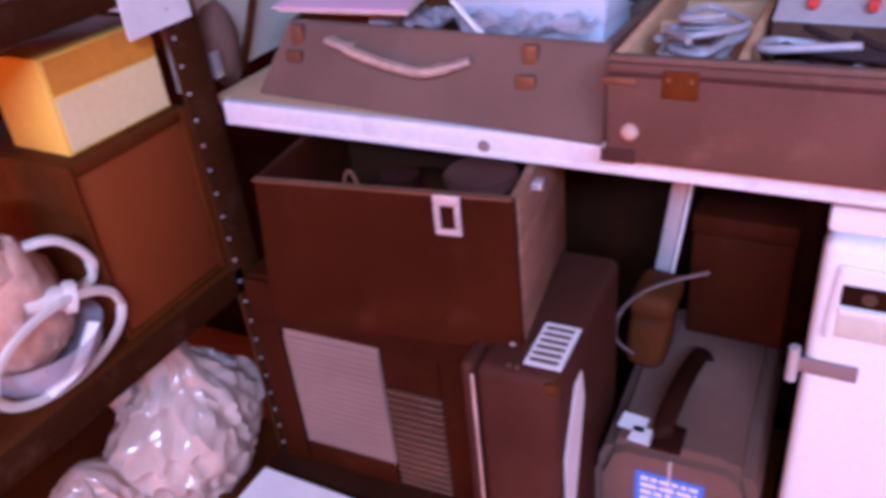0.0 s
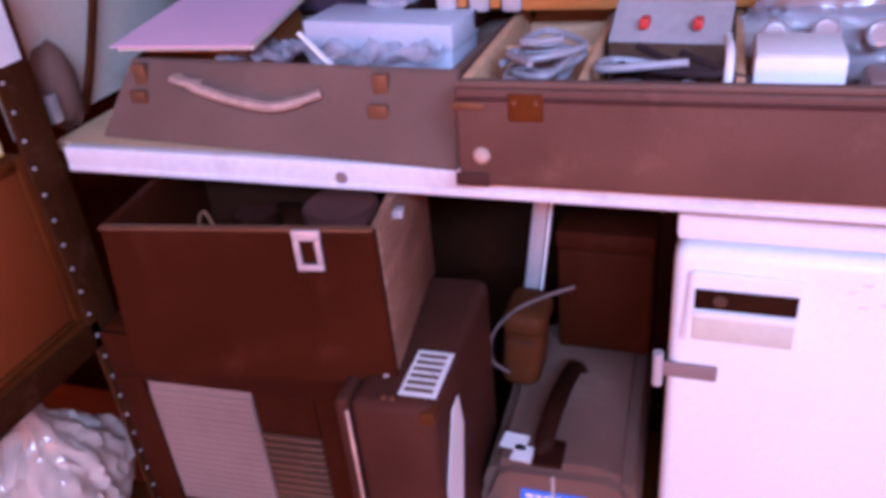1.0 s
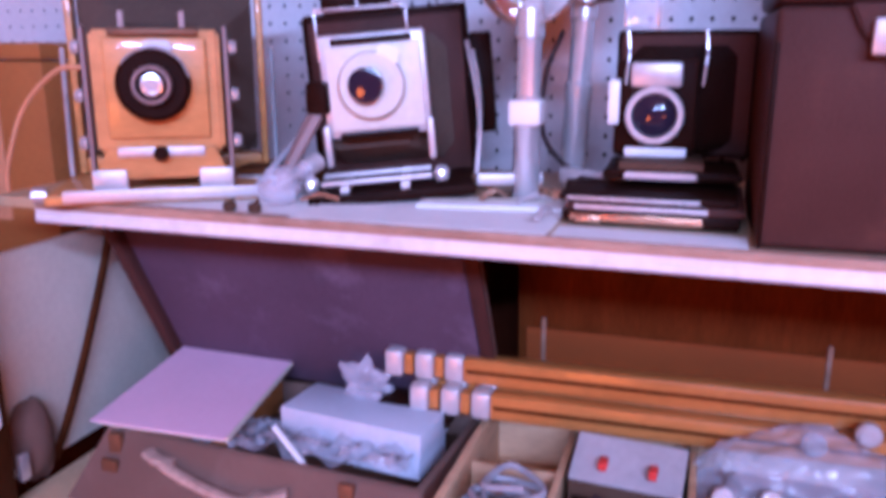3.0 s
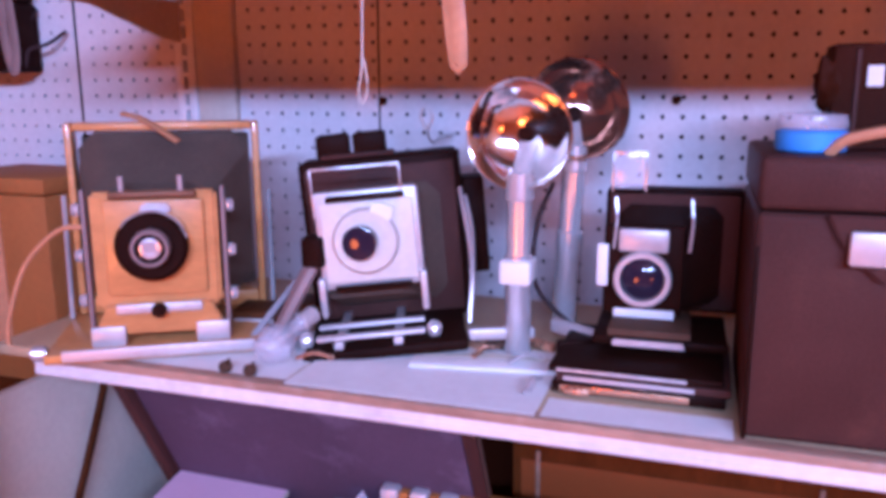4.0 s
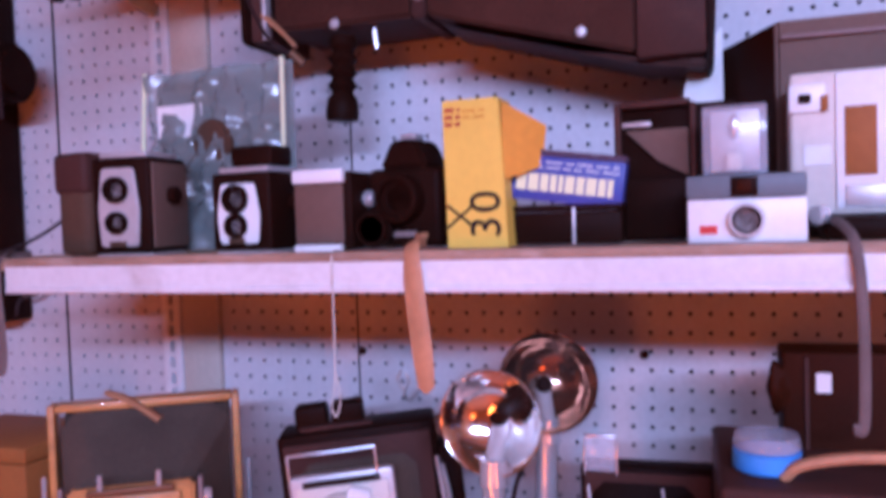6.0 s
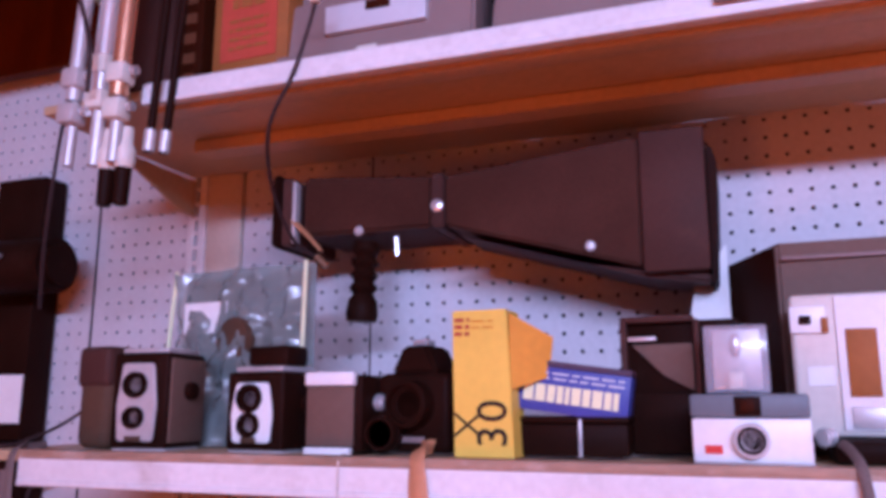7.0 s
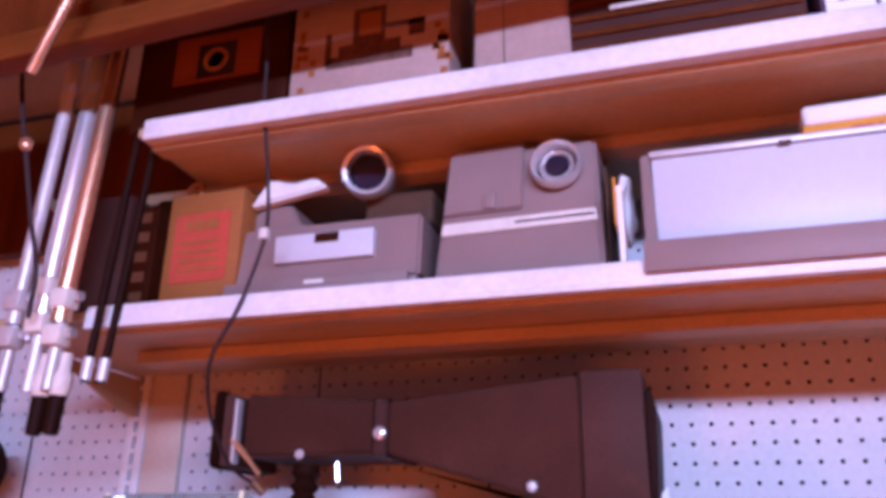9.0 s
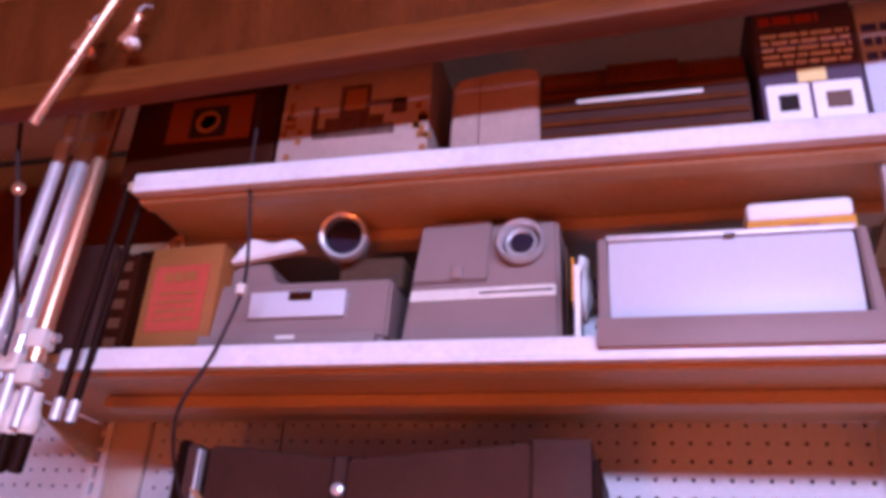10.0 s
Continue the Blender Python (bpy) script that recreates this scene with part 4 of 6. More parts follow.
    # Small chrome rings added in place of bright highlights on the wrapping.
    for k in range(3):
        ob = thing("glint_ring", X + 0.275 + 0.045 * k, 0.785 + 0.008 * (k % 2), Z + 0.092, "bright chrome ring added for a glint in the wrapping", "lens", group="wrapped lenses")
        part("rim", lathe([(0.012, 0), (0.013, 0.003), (0.013, 0.009), (0.010, 0.011), (0.009, 0.007), (0, 0.007)], (0, 0, 0), (0.2 - 0.2 * k, -0.8, 0.7), 20), CHROME, ob)
    ob = thing("bagged_lens", X + 0.26, 0.79, Z, "lens set wrapped in clear plastic", "lens set")
    part("wrap", crumple(0.095, 0.075, 0.075, 0.115, 0.075, 0.066, 21, 0.2, 5), FILM, ob)
    part("pad", box(0.01, 0.17, 0.02, 0.11, 0.0, 0.07, 0.01), BROWN_CASE, ob)
    ob = thing("exposure_meter", X + 0.345, 0.685, Z, "chrome dial meter in the brown case", "meter")
    part("body", box(0, 0.08, 0.0, 0.05, 0, 0.085, 0.006), GREY_METAL, ob)
    d = part("dial", lathe([(0.026, 0), (0.026, 0.006), (0.02, 0.009), (0.019, 0.005), (0, 0.005)], (0.036, 0.0, 0.062), (0, -1, 0.3)), CHROME, ob)
    part("knob", rod((0.036, -0.004, 0.064), (0.036, -0.014, 0.067), 0.009, bev=0.002), CHROME, d)
    for k in range(4):
        part("tube", rod((0.055 + 0.012 * k, 0.02, 0.085), (0.055 + 0.012 * k, 0.02, 0.115), 0.005), CHROME, ob)
    # pale boards standing at the end of the shelf
    solo("pale_board", box(-0.625, -0.61, 0.70, 1.11, A + 0.003, A + 0.293, 0.002, m=None), PALE, "pale board standing on edge at the shelf end", "board")
    solo("hanging_strap", sweep([(-0.598, 0.95, A + 0.30), (-0.596, 0.925, A + 0.24), (-0.598, 0.895, A + 0.17), (-0.598, 0.865, A + 0.11), (-0.597, 0.83, A + 0.05), (-0.597, 0.80, A + 0.004)], 0.0085, 0.003, side=(1, 0, 0)), LEATHER, "dark brown leather strap hanging before the pale board", "strap")
    solo("strap_buckle", box(-0.575, -0.567, 0.72, 0.735, A + 0.02, A + 0.055, 0.002), CHROME, "small chrome buckle at the shelf end", "buckle")
    solo("grey_pouch", crumple(-0.595, 0.765, A + 0.05, 0.025, 0.03, 0.06, 31, 0.2, 3), GREY_CASE, "grey cloth pouch hanging at the shelf end", "pouch")
    solo("price_dot", rod((-0.179, 0.6945, 0.884), (-0.179, 0.696, 0.884), 0.007, seg=16), GREY_METAL, "round grey screw cap on the shelf lip", "screw cap")


shelf_a_things()
# Added board: its dark colour covers the pale upright and pegboard.
setting("backing_board", box(-0.56, 1.2, 1.128, 1.14, 0.905, 1.245, 0.001), RED_BROWN, "dark board added to hide the pegboard behind the lowest shelf")


# ---- second shelf: folding cameras and flashguns ----
B = SHELF["B"]


def view_camera():
    ob = thing("view_camera", -0.384, 0.81, B + 0.015, "wooden field camera with grey bellows and chrome fittings", "camera", rz=31)
    # front standard
    fr = part("front_standard", prism([(-0.066, 0.04), (0.066, 0.04), (0.066, 0.168), (-0.066, 0.168)], -0.045, -0.03, 0.004), WOOD_CAM, ob)
    part("lens_board", box(-0.052, 0.052, -0.052, -0.0455, 0.055, 0.16, 0.003), WOOD_CAM, fr)
    sh = part("shutter", lathe([(0.036, 0), (0.038, 0.004), (0.038, 0.014), (0.033, 0.018), (0.028, 0.018)], (-0.002, -0.052, 0.112), (0, -1, 0)), BLACK, fr, "black leaf shutter")
    ring_lens(sh, -0.002, -0.068, 0.112, 0.02, depth=0.014, rim=GREY_METAL)
    part("inner_cell", lathe([(0.011, 0), (0.011, 0.003), (0.008, 0.0035), (0.0075, 0.001)], (-0.002, -0.0775, 0.112), (0, -1, 0), 24), CHROME, sh, "bright inner lens cell")
    part("chrome_arc", sweep([(-0.036, -0.064, 0.118), (-0.027, -0.064, 0.139), (0.0, -0.064, 0.15), (0.024, -0.064, 0.139), (0.034, -0.064, 0.12)], 0.0035, 0.002), CHROME, sh)
    part("shutter_plate", prism([(-0.014, 0.147), (0.02, 0.147), (0.016, 0.157), (-0.01, 0.157)], -0.06, -0.0525, 0.002), SATIN, fr)
    for x in (-0.072, 0.072):
        s = part("side_rail", box(x - 0.0025, x + 0.0025, -0.046, -0.034, 0.0, 0.172, 0.002), GREY_METAL, ob)
        for z in (0.05, 0.1, 0.15):
            part("thumb_nut", lathe([(0.007, 0), (0.008, 0.003), (0.006, 0.008), (0, 0.008)], (x * 1.05, -0.04, z), (1 if x > 0 else -1, 0, 0), 12), CHROME, s)
    part("top_clip", box(-0.045, 0.045, -0.054, -0.046, 0.161, 0.169, 0.002), BRASS, fr)
    for x in (-0.03, 0.03):
        part("clip_pin", rod((x, -0.055, 0.17), (x, -0.055, 0.186), 0.003, seg=8), CHROME, fr)
    lower = part("lower_panel", prism([(-0.07, 0.012), (0.07, 0.012), (0.055, 0.045), (-0.055, 0.045)], -0.052, -0.04, 0.002), WOOD_CAM, ob)
    part("latch_bar", box(-0.045, 0.045, -0.056, -0.0525, 0.036, 0.046, 0.002), SATIN, lower)
    part("latch_knob", rod((0, -0.066, 0.04), (0, -0.056, 0.04), 0.008, bev=0.002), BLACK, lower)
    for x in (-0.055, 0.055):
        part("corner_plate", box(x - 0.018, x + 0.018, -0.056, -0.046, 0.0, 0.022, 0.002), SATIN, ob, "bright corner plate")
    # rear frame, set back and taller
    b = bmesh.new()
    for x0, x1, z0, z1 in ((-0.126, -0.116, 0.0, 0.236), (0.116, 0.126, 0.0, 0.236), (-0.1158, 0.1158, 0.226, 0.236), (-0.1158, 0.1158, 0.0, 0.02)):
        box((x0 - 0.0) * 0.9, (x1 - 0.0) * 0.9, 0.085, 0.115, z0, z1, 0.003, b)
    part("rear_frame", b, WOOD_CAM, ob)
    part("bellows", bellows((0.0, 0.095, 0.124), (0.0, -0.028, 0.115), 0.20, 0.202, 0.118, 0.12, 13), BELLOWS, ob, "grey-black pleated bellows")
    part("focusing_hood", box(-0.10, 0.10, 0.116, 0.13, 0.022, 0.22, 0.003), BELLOWS, ob)
    for x in (-0.119, 0.122):
        part("brace", sweep([(x, 0.07, 0.0), (x, 0.078, 0.08), (x, 0.084, 0.15)], 0.003), CHROME, ob, "chrome brace rod")
    part("bed", box(-0.12, 0.115, -0.07, 0.14, -0.012, -0.0005, 0.003), WOOD_CAM, ob)
    for x in (-0.118, 0.118):
        part("bed_knob", rod((x, -0.055, -0.002), (x + (0.016 if x > 0 else -0.016), -0.055, -0.002), 0.008, bev=0.002), CHROME, ob)
    part("rail", box(-0.10, 0.10, -0.075, -0.0705, -0.008, 0.004, 0.001), SATIN, ob)
    part("strap", sweep([(-0.045, 0.095, 0.246), (-0.02, 0.085, 0.238), (0.02, 0.07, 0.212)], 0.009, 0.003), STRAP_TAN, ob, "brown leather strap")
    solo("cable_release", sweep([(-0.43, 0.745, B + 0.145), (-0.46, 0.735, B + 0.14), (-0.50, 0.725, B + 0.10), (-0.52, 0.715, B + 0.04), (-0.523, 0.714, B + 0.012)], 0.0028), STRAP_TAN, "copper-coloured cable release hanging from the lens", "cable release")


view_camera()


def press_camera():
    ob = thing("press_camera", -0.147, 0.90, B + 0.004, "black press camera with silver lens board, tilted", "camera", rz=20, ry=-5)
    body = part("body", box(-0.088, 0.108, 0.055, 0.125, 0.0, 0.205, 0.006), BLACK, ob)
    part("body_front", box(-0.08, 0.100, 0.048, 0.0545, 0.01, 0.195, 0.002), DARK_CASE, body)
    part("top_strap", box(-0.06, 0.03, 0.062, 0.085, 0.2055, 0.212, 0.003), DARK_CASE, body)
    for x in (-0.045, 0.0):
        part("top_finder", box(x - 0.02, x + 0.02, 0.07, 0.105, 0.2055, 0.235, 0.004), BLACK, body)
    part("bellows", bellows((0.012, 0.05, 0.10), (-0.015, -0.012, 0.105), 0.15, 0.15, 0.1, 0.105, 7), BELLOWS, ob)
    st = part("lens_standard", box(-0.07, 0.047, -0.027, -0.013, 0.05, 0.162, 0.004), SATIN, ob, "silver lens standard")
    part("standard_face", box(-0.063, 0.040, -0.031, -0.0275, 0.058, 0.150, 0.002), IVORY, st)
    part("shutter", lathe([(0.037, 0), (0.037, 0.008), (0.034, 0.013), (0.022, 0.014)], (-0.015, -0.031, 0.106), (0, -1, 0), 36), IVORY, st, "silver leaf shutter")
    part("lens", lathe([(0.019, 0), (0.019, 0.012), (0.0165, 0.013), (0.0, 0.0125)], (-0.019, -0.045, 0.107), (-0.15, -1, 0)), LENS, st, "dark glass lens")
    part("hood_clip", prism([(-0.012, 0.13), (0.015, 0.125), (0.02, 0.142), (-0.002, 0.15)], -0.044, -0.032, 0.002), WHITE, st)
    for z in (0.052, 0.154):
        part("clip_bar", box(-0.055, 0.032, -0.035, -0.0315, z - 0.003, z + 0.004, 0.001), BLACK, st)
    b = bmesh.new()
    for x0, x1, z0, z1 in ((-0.0625, -0.0605, 0.15, 0.205), (0.036, 0.038, 0.15, 0.205), (-0.0625, 0.038, 0.203, 0.205)):
        box(x0, x1, -0.03, -0.026, z0, z1, 0.001, b)
    part("wire_finder", b, CHROME, ob)
    for x in (-0.07, 0.045):
        part("support_foot", box(x - 0.004, x + 0.004, -0.036, -0.018, 0.02, 0.066, 0.003), SATIN, st)
    st.location = (0.008, 0.0, 0.016)
    bed = part("bed", box(-0.085, 0.095, -0.085, 0.047, 0.0, 0.012, 0.003), BLACK, ob, "dropped camera bed with chrome rails")
    for x in (-0.045, 0.02):
        part("rail", box(x - 0.005, x + 0.005, -0.08, 0.045, 0.0125, 0.02, 0.001), SATIN, bed)
    for z, y in ((0.018, -0.07), (0.022, -0.04)):
        part("cross_bar", box(-0.07, 0.05, y - 0.006, y + 0.006, z + 0.003, z + 0.008, 0.002), SATIN, bed)
    for x in (-0.08, 0.06):
        part("bed_knob", lathe([(0.008, 0), (0.009, 0.008), (0.006, 0.012), (0, 0.012)], (x, -0.07, 0.02), (0, -0.4, 1), 12), CHROME, bed)
    part("side_strut", sweep([(0.105, 0.05, 0.16), (0.11, 0.0, 0.08), (0.10, -0.03, 0.014)], 0.003), CHROME, ob)
    part("side_strut", sweep([(0.11, 0.055, 0.02), (0.115, 0.05, 0.1), (0.11, 0.05, 0.15)], 0.003), SATIN, ob)
    part("range_finder", box(0.1085, 0.135, 0.06, 0.11, 0.05, 0.17, 0.004), BLACK, body)
    part("wire_tail", sweep([(-0.10, 0.02, 0.07), (-0.12, 0.0, 0.05), (-0.15, -0.03, 0.02)], 0.004), CABLE_GREY, ob)


press_camera()


def flashgun(x, y, lean, face, tall, name_label, r=0.056, bowl=MIRROR):
    ob = thing("flashgun", x, y, B + 0.003, name_label, "flashgun", ry=lean, group="flashguns on the shelf")
    part("handle", lathe([(0.0125, 0), (0.0145, 0.004), (0.0145, tall * 0.45), (0.0155, tall * 0.46), (0.0155, tall * 0.55), (0.013, tall * 0.56), (0.013, tall - 0.03), (0.016, tall - 0.028), (0.014, tall)], (0, 0, 0), (0, 0, 1)), CHROME, ob)
    ax = Vector(face).normalized()
    p = Vector((0, 0, tall + r * 0.72))
    dish = part("reflector", lathe([(0.012, -0.03), (0.03, -0.026), (r * 0.85, -0.010), (r, 0.006), (r + 0.002, 0.007), (r + 0.002, 0.005), (r * 0.86, -0.013), (0.03, -0.029), (0.012, -0.033)], p, ax, 40), bowl, ob, "polished bowl reflector")
    part("bulb_socket", lathe([(0.010, -0.036), (0.010, -0.018), (0.007, -0.014), (0, -0.014)], p, ax, 16), BLACK, dish)
    part("neck", rod((0, 0, tall - 0.004), p - ax * 0.034, 0.010), SATIN, ob)
    return ob


f1 = flashgun(0.017, 0.885, 0, (-0.1, -1, 0.02), 0.2, "chrome flashgun with a bright round reflector")
part("clamp_block", box(-0.017, 0.017, -0.02, 0.017, 0.082, 0.108, 0.003), WHITE, f1, "white clamp block")
f2 = flashgun(0.050, 0.985, 2, (0.35, -0.9, 0.3), 0.222, "chrome flashgun with its reflector turned aside", r=0.057, bowl=UNLIT_MIRROR)
part("cord", sweep([(0.016, -0.02, 0.01), (-0.03, -0.03, 0.06), (-0.035, -0.02, 0.13), (-0.02, -0.01, 0.18)], 0.003), CABLE, f2)


def folding_camera():
    ob = thing("folding_plate_camera", 0.152, 0.90, B + 0.068, "black folding plate camera opened on a stack of plate holders", "camera", rz=2)
    body = part("body", box(-0.05, 0.095, 0.05, 0.085, -0.02, 0.115, 0.005), BLACK, ob)
    part("back_panel", box(-0.045, 0.09, 0.0445, 0.0495, -0.015, 0.11, 0.002), DARK_CASE, body)
    part("bellows", bellows((0.02, 0.045, 0.045), (-0.005, 0.0, 0.035), 0.11, 0.11, 0.07, 0.085, 6), BLACK, ob)
    st = part("lens_standard", box(-0.045, 0.035, -0.012, -0.002, -0.01, 0.085, 0.003), BLACK, ob)
    sh = part("shutter", lathe([(0.029, 0), (0.029, 0.010), (0.027, 0.012), (0.023, 0.012), (0.022, 0.004)], (-0.005, -0.012, 0.03), (0, -1, 0), 36), SATIN, st)
    part("lens", lathe([(0.022, 0), (0.021, 0.004), (0.012, 0.009), (0, 0.010)], (-0.005, -0.0165, 0.03), (0, -1, 0)), LENS, sh, "dark glass lens")
    part("shutter_block", box(-0.03, 0.02, -0.02, -0.0125, 0.058, 0.082, 0.003), SATIN, st)
    part("name_plate", box(-0.033, 0.028, -0.016, -0.0125, -0.012, -0.003, 0.001), WHITE, st)
    part("lever_panel", box(-0.052, -0.04, -0.018, -0.0125, 0.02, 0.065, 0.003), WHITE, st)
    for x in (-0.035, 0.04):
        part("rod", sweep([(x, -0.015, 0.06), (x + 0.002, -0.012, 0.09), (x, -0.008, 0.112)], 0.0016), CHROME, st)
    vf = part("wire_finder", box(-0.04, -0.008, 0.02, 0.023, 0.118, 0.155, 0.001), FILM, ob)
    b = bmesh.new()
    for x0, x1, z0, z1 in ((-0.042, -0.04, 0.115, 0.157), (-0.008, -0.006, 0.115, 0.157), (-0.042, -0.006, 0.155, 0.157)):
        box(x0, x1, 0.018, 0.025, z0, z1, 0.0005, b)
    part("finder_frame", b, CHROME, vf)
    bed = part("bed", box(-0.05, 0.08, -0.06, 0.044, -0.03, -0.0205, 0.003), BLACK, ob)
    part("rail", box(-0.035, 0.045, -0.058, 0.03, -0.020, -0.013, 0.001), GREY_DARK, bed)
    part("bed_plate", prism([(-0.03, -0.0275), (0.04, -0.0275), (0.038, -0.0215), (-0.028, -0.0215)], -0.066, -0.0605, 0.001), SATIN, bed)
    side = part("side_door", prism([(0.0, -0.055), (0.028, -0.055), (0.018, 0.13), (0.006, 0.15)], 0.0, 0.03, 0.003, m=Matrix.Translation((0.10, 0.02, 0))), BLACK, ob)
    part("pleat", box(0.097, 0.0995, 0.0, 0.06, -0.03, 0.11, 0.001), BELLOWS, side)
    for k, (z0, z1, dx) in enumerate(((-0.058, -0.047, 0.0), (-0.0465, -0.0385, 0.004), (-0.038, -0.031, -0.003))):
        h = solo("plate_holder", box(0.152 - 0.078 + dx, 0.152 + 0.082 + dx, 0.785, 0.93, B + 0.062 + z0, B + 0.062 + z1, 0.002), BLACK if k != 1 else DARK_CASE, "thin black plate holder in a stack", "plate holder", group="stack of plate holders")
        part("edge_strip", box(0.152 - 0.07 + dx, 0.152 + 0.05 + dx, 0.783, 0.7848, B + 0.062 + z0 + 0.002, B + 0.062 + z1 - 0.002, 0.0005), SATIN if k else COPPER, h)
    solo("pull_tab", box(0.088, 0.112, 0.776, 0.786, B + 0.006, B + 0.012, 0.001), COPPER, "copper pull tab of a plate holder", "tab")


folding_camera()


def dark_case():
    ob = thing("flash_case", 0.245, 0.735, B + 0.003, "dark brown leatherette flash case with a silver clasp", "case", rz=1)
    part("body", box(0.0, 0.30, 0.0, 0.2, 0.0, 0.192, 0.006, seg=3), DARK_CASE, ob)
    part("lid", box(0.0, 0.30, -0.002, 0.2, 0.194, 0.236, 0.006, seg=3), DARK_CASE, ob)
    part("front_flap", prism([(0.05, 0.193), (0.3, 0.193), (0.3, 0.142), (0.09, 0.142), (0.06, 0.172)], -0.008, -0.0005, 0.002), DARK_CASE, ob)
    part("clasp", box(0.066, 0.14, -0.016, -0.0085, 0.155, 0.182, 0.003), SATIN, ob, "bright metal clasp plate")
    part("side_strip", box(0.0, 0.004, -0.003, -0.0005, 0.0, 0.165, 0.001), BLACK, ob)
    part("handle", sweep([(0.05, 0.03, 0.236), (0.07, 0.03, 0.250), (0.13, 0.03, 0.258), (0.24, 0.03, 0.252)], 0.007, 0.005), STRAP_TAN, ob, "brown leather handle")
    ob = thing("blue_tape_roll", 0.285, 0.79, B + 0.240, "roll of bright blue strap on the case", "strap roll")
    part("roll", lathe([(0.026, 0), (0.028, 0.002), (0.028, 0.016), (0.024, 0.018), (0.015, 0.018)], (0, 0, 0), (0, 0, 1)), BLUE_BRIGHT, ob)
    part("clear_lid", lathe([(0.027, 0.0185), (0.028, 0.022), (0.026, 0.03), (0, 0.032)], (0, 0, 0), (0, 0, 1)), FILM, ob)
    ob = thing("brown_book_box", 0.305, 0.86, B + 0.004, "dark brown upright box with a small white label", "box")
    part("body", box(0.0, 0.13, 0.0, 0.06, 0, 0.325, 0.003), RED_BROWN, ob)
    part("label", box(0.028, 0.041, -0.001, -0.0001, 0.288, 0.306, 0), PAPER, ob, "small white label")
    part("ridge", box(0.018, 0.022, -0.003, -0.0001, 0.0, 0.32, 0.001), DARK_CASE, ob)
    part("rosette", crumple(-0.003, 0.005, 0.29, 0.012, 0.012, 0.025, 41, 0.4, 3), RED_BROWN, ob)


dark_case()


def shelf_b_things():
    ob = thing("brown_carton", -0.74, 0.90, B - 0.12, "orange-brown carton standing behind the field camera", "carton")
    part("body", box(-0.1, 0.1, 0.0, 0.16, 0, 0.268, 0.003), TAN_CARD, ob)
    part("lid", box(-0.102, 0.102, -0.002, 0.162, 0.27, 0.292, 0.003), TAN_CARD, ob)
    part("tape", box(-0.02, 0.02, -0.003, -0.0002, 0.05, 0.268, 0), STRAP_TAN, ob)
    solo("carton_stand", box(-0.86, -0.64, 0.86, 1.1, 0.9, B - 0.122, 0.004), WOOD_DARK, "dark crate under the orange-brown carton", "crate")
    solo("paper_sheet", box(-0.49, -0.19, 0.726, 0.90, B + 0.0008, B + 0.0018, 0, m=None), PAPER, "white paper sheet lying along the shelf front", "paper")
    solo("paper_sheet", box(-0.185, 0.07, 0.727, 0.90, B + 0.0008, B + 0.003, 0), PAPER, "yellowed paper sheet lying along the shelf front", "paper")
    ob = thing("envelope", 0.0, 0.835, B + 0.0035, "white envelope lying between the cameras", "envelope", rz=9)
    part("paper", box(-0.085, 0.085, -0.016, 0.02, 0, 0.004, 0.001), PAPER, ob)
    part("flap", prism([(-0.08, 0), (0.08, 0), (0.0, 0.018)], -0.0003, 0.0003, 0, m=Matrix.Translation((0, 0.012, 0.0046)) @ pose(0, 0, 0, -90, 0, 0)), PALE, ob)
    ob = thing("flash_bulb", -0.222, 0.775, B + 0.024, "clear glass flash bulb lying on the shelf", "bulb")
    part("glass", lathe([(0.0, -0.022), (0.014, -0.018), (0.022, 0.0), (0.018, 0.014), (0.009, 0.024), (0.009, 0.04)], (0, 0, 0), (0.3, 1, 0.35)), FILM, ob)
    part("cap", rod((0.012, 0.037, 0.013), (0.018, 0.058, 0.02), 0.010, bev=0.002), SATIN, ob)
    part("stem", rod((0.0, 0.0, 0.0), (0.012, 0.037, 0.013), 0.004), CHROME, ob)
    for x, y in ((-0.262, 0.742), (-0.232, 0.741)):
        ob = thing("thumb_screw", x, y, B + 0.003, "small dark screw lying at the shelf edge", "screw", group="loose screws")
        part("head", lathe([(0.006, 0), (0.007, 0.002), (0.007, 0.006), (0, 0.007)], (0, 0, 0), (0.3, -0.4, 1), 12), GREY_DARK, ob)
        part("shank", rod((0, 0, 0.004), (0.006, -0.002, 0.012), 0.002, seg=8), GREY_DARK, ob)
    for k, (x, y, a) in enumerate(((-0.02, 0.84, 20), (0.05, 0.86, -15), (-0.16, 0.79, 60), (0.06, 0.80, 80))):
        solo("metal_clip", sweep([(x, y, B + 0.01), (x + 0.02 * math.cos(a), y + 0.02 * math.sin(a), B + 0.016), (x + 0.04 * math.cos(a), y + 0.04 * math.sin(a), B + 0.01)], 0.004, 0.002), SATIN if k % 2 else COPPER, "small bright metal clip among the cameras", "clip", group="loose clips")
    ob = thing("angle_finder", -0.248, 0.84, B + 0.003, "grey accessory arm standing beside the press camera", "camera arm")
    part("arm", sweep([(0.0, -0.02, 0.01), (0.02, 0.0, 0.06), (0.035, 0.02, 0.10)], 0.012, 0.008), GREY_METAL, ob)
    part("head", box(0.025, 0.05, 0.0, 0.03, 0.09, 0.125, 0.004), BLACK, ob)
    part("base", box(-0.02, 0.03, -0.04, 0.02, 0, 0.012, 0.003), SATIN, ob)
    r = random.Random(12)
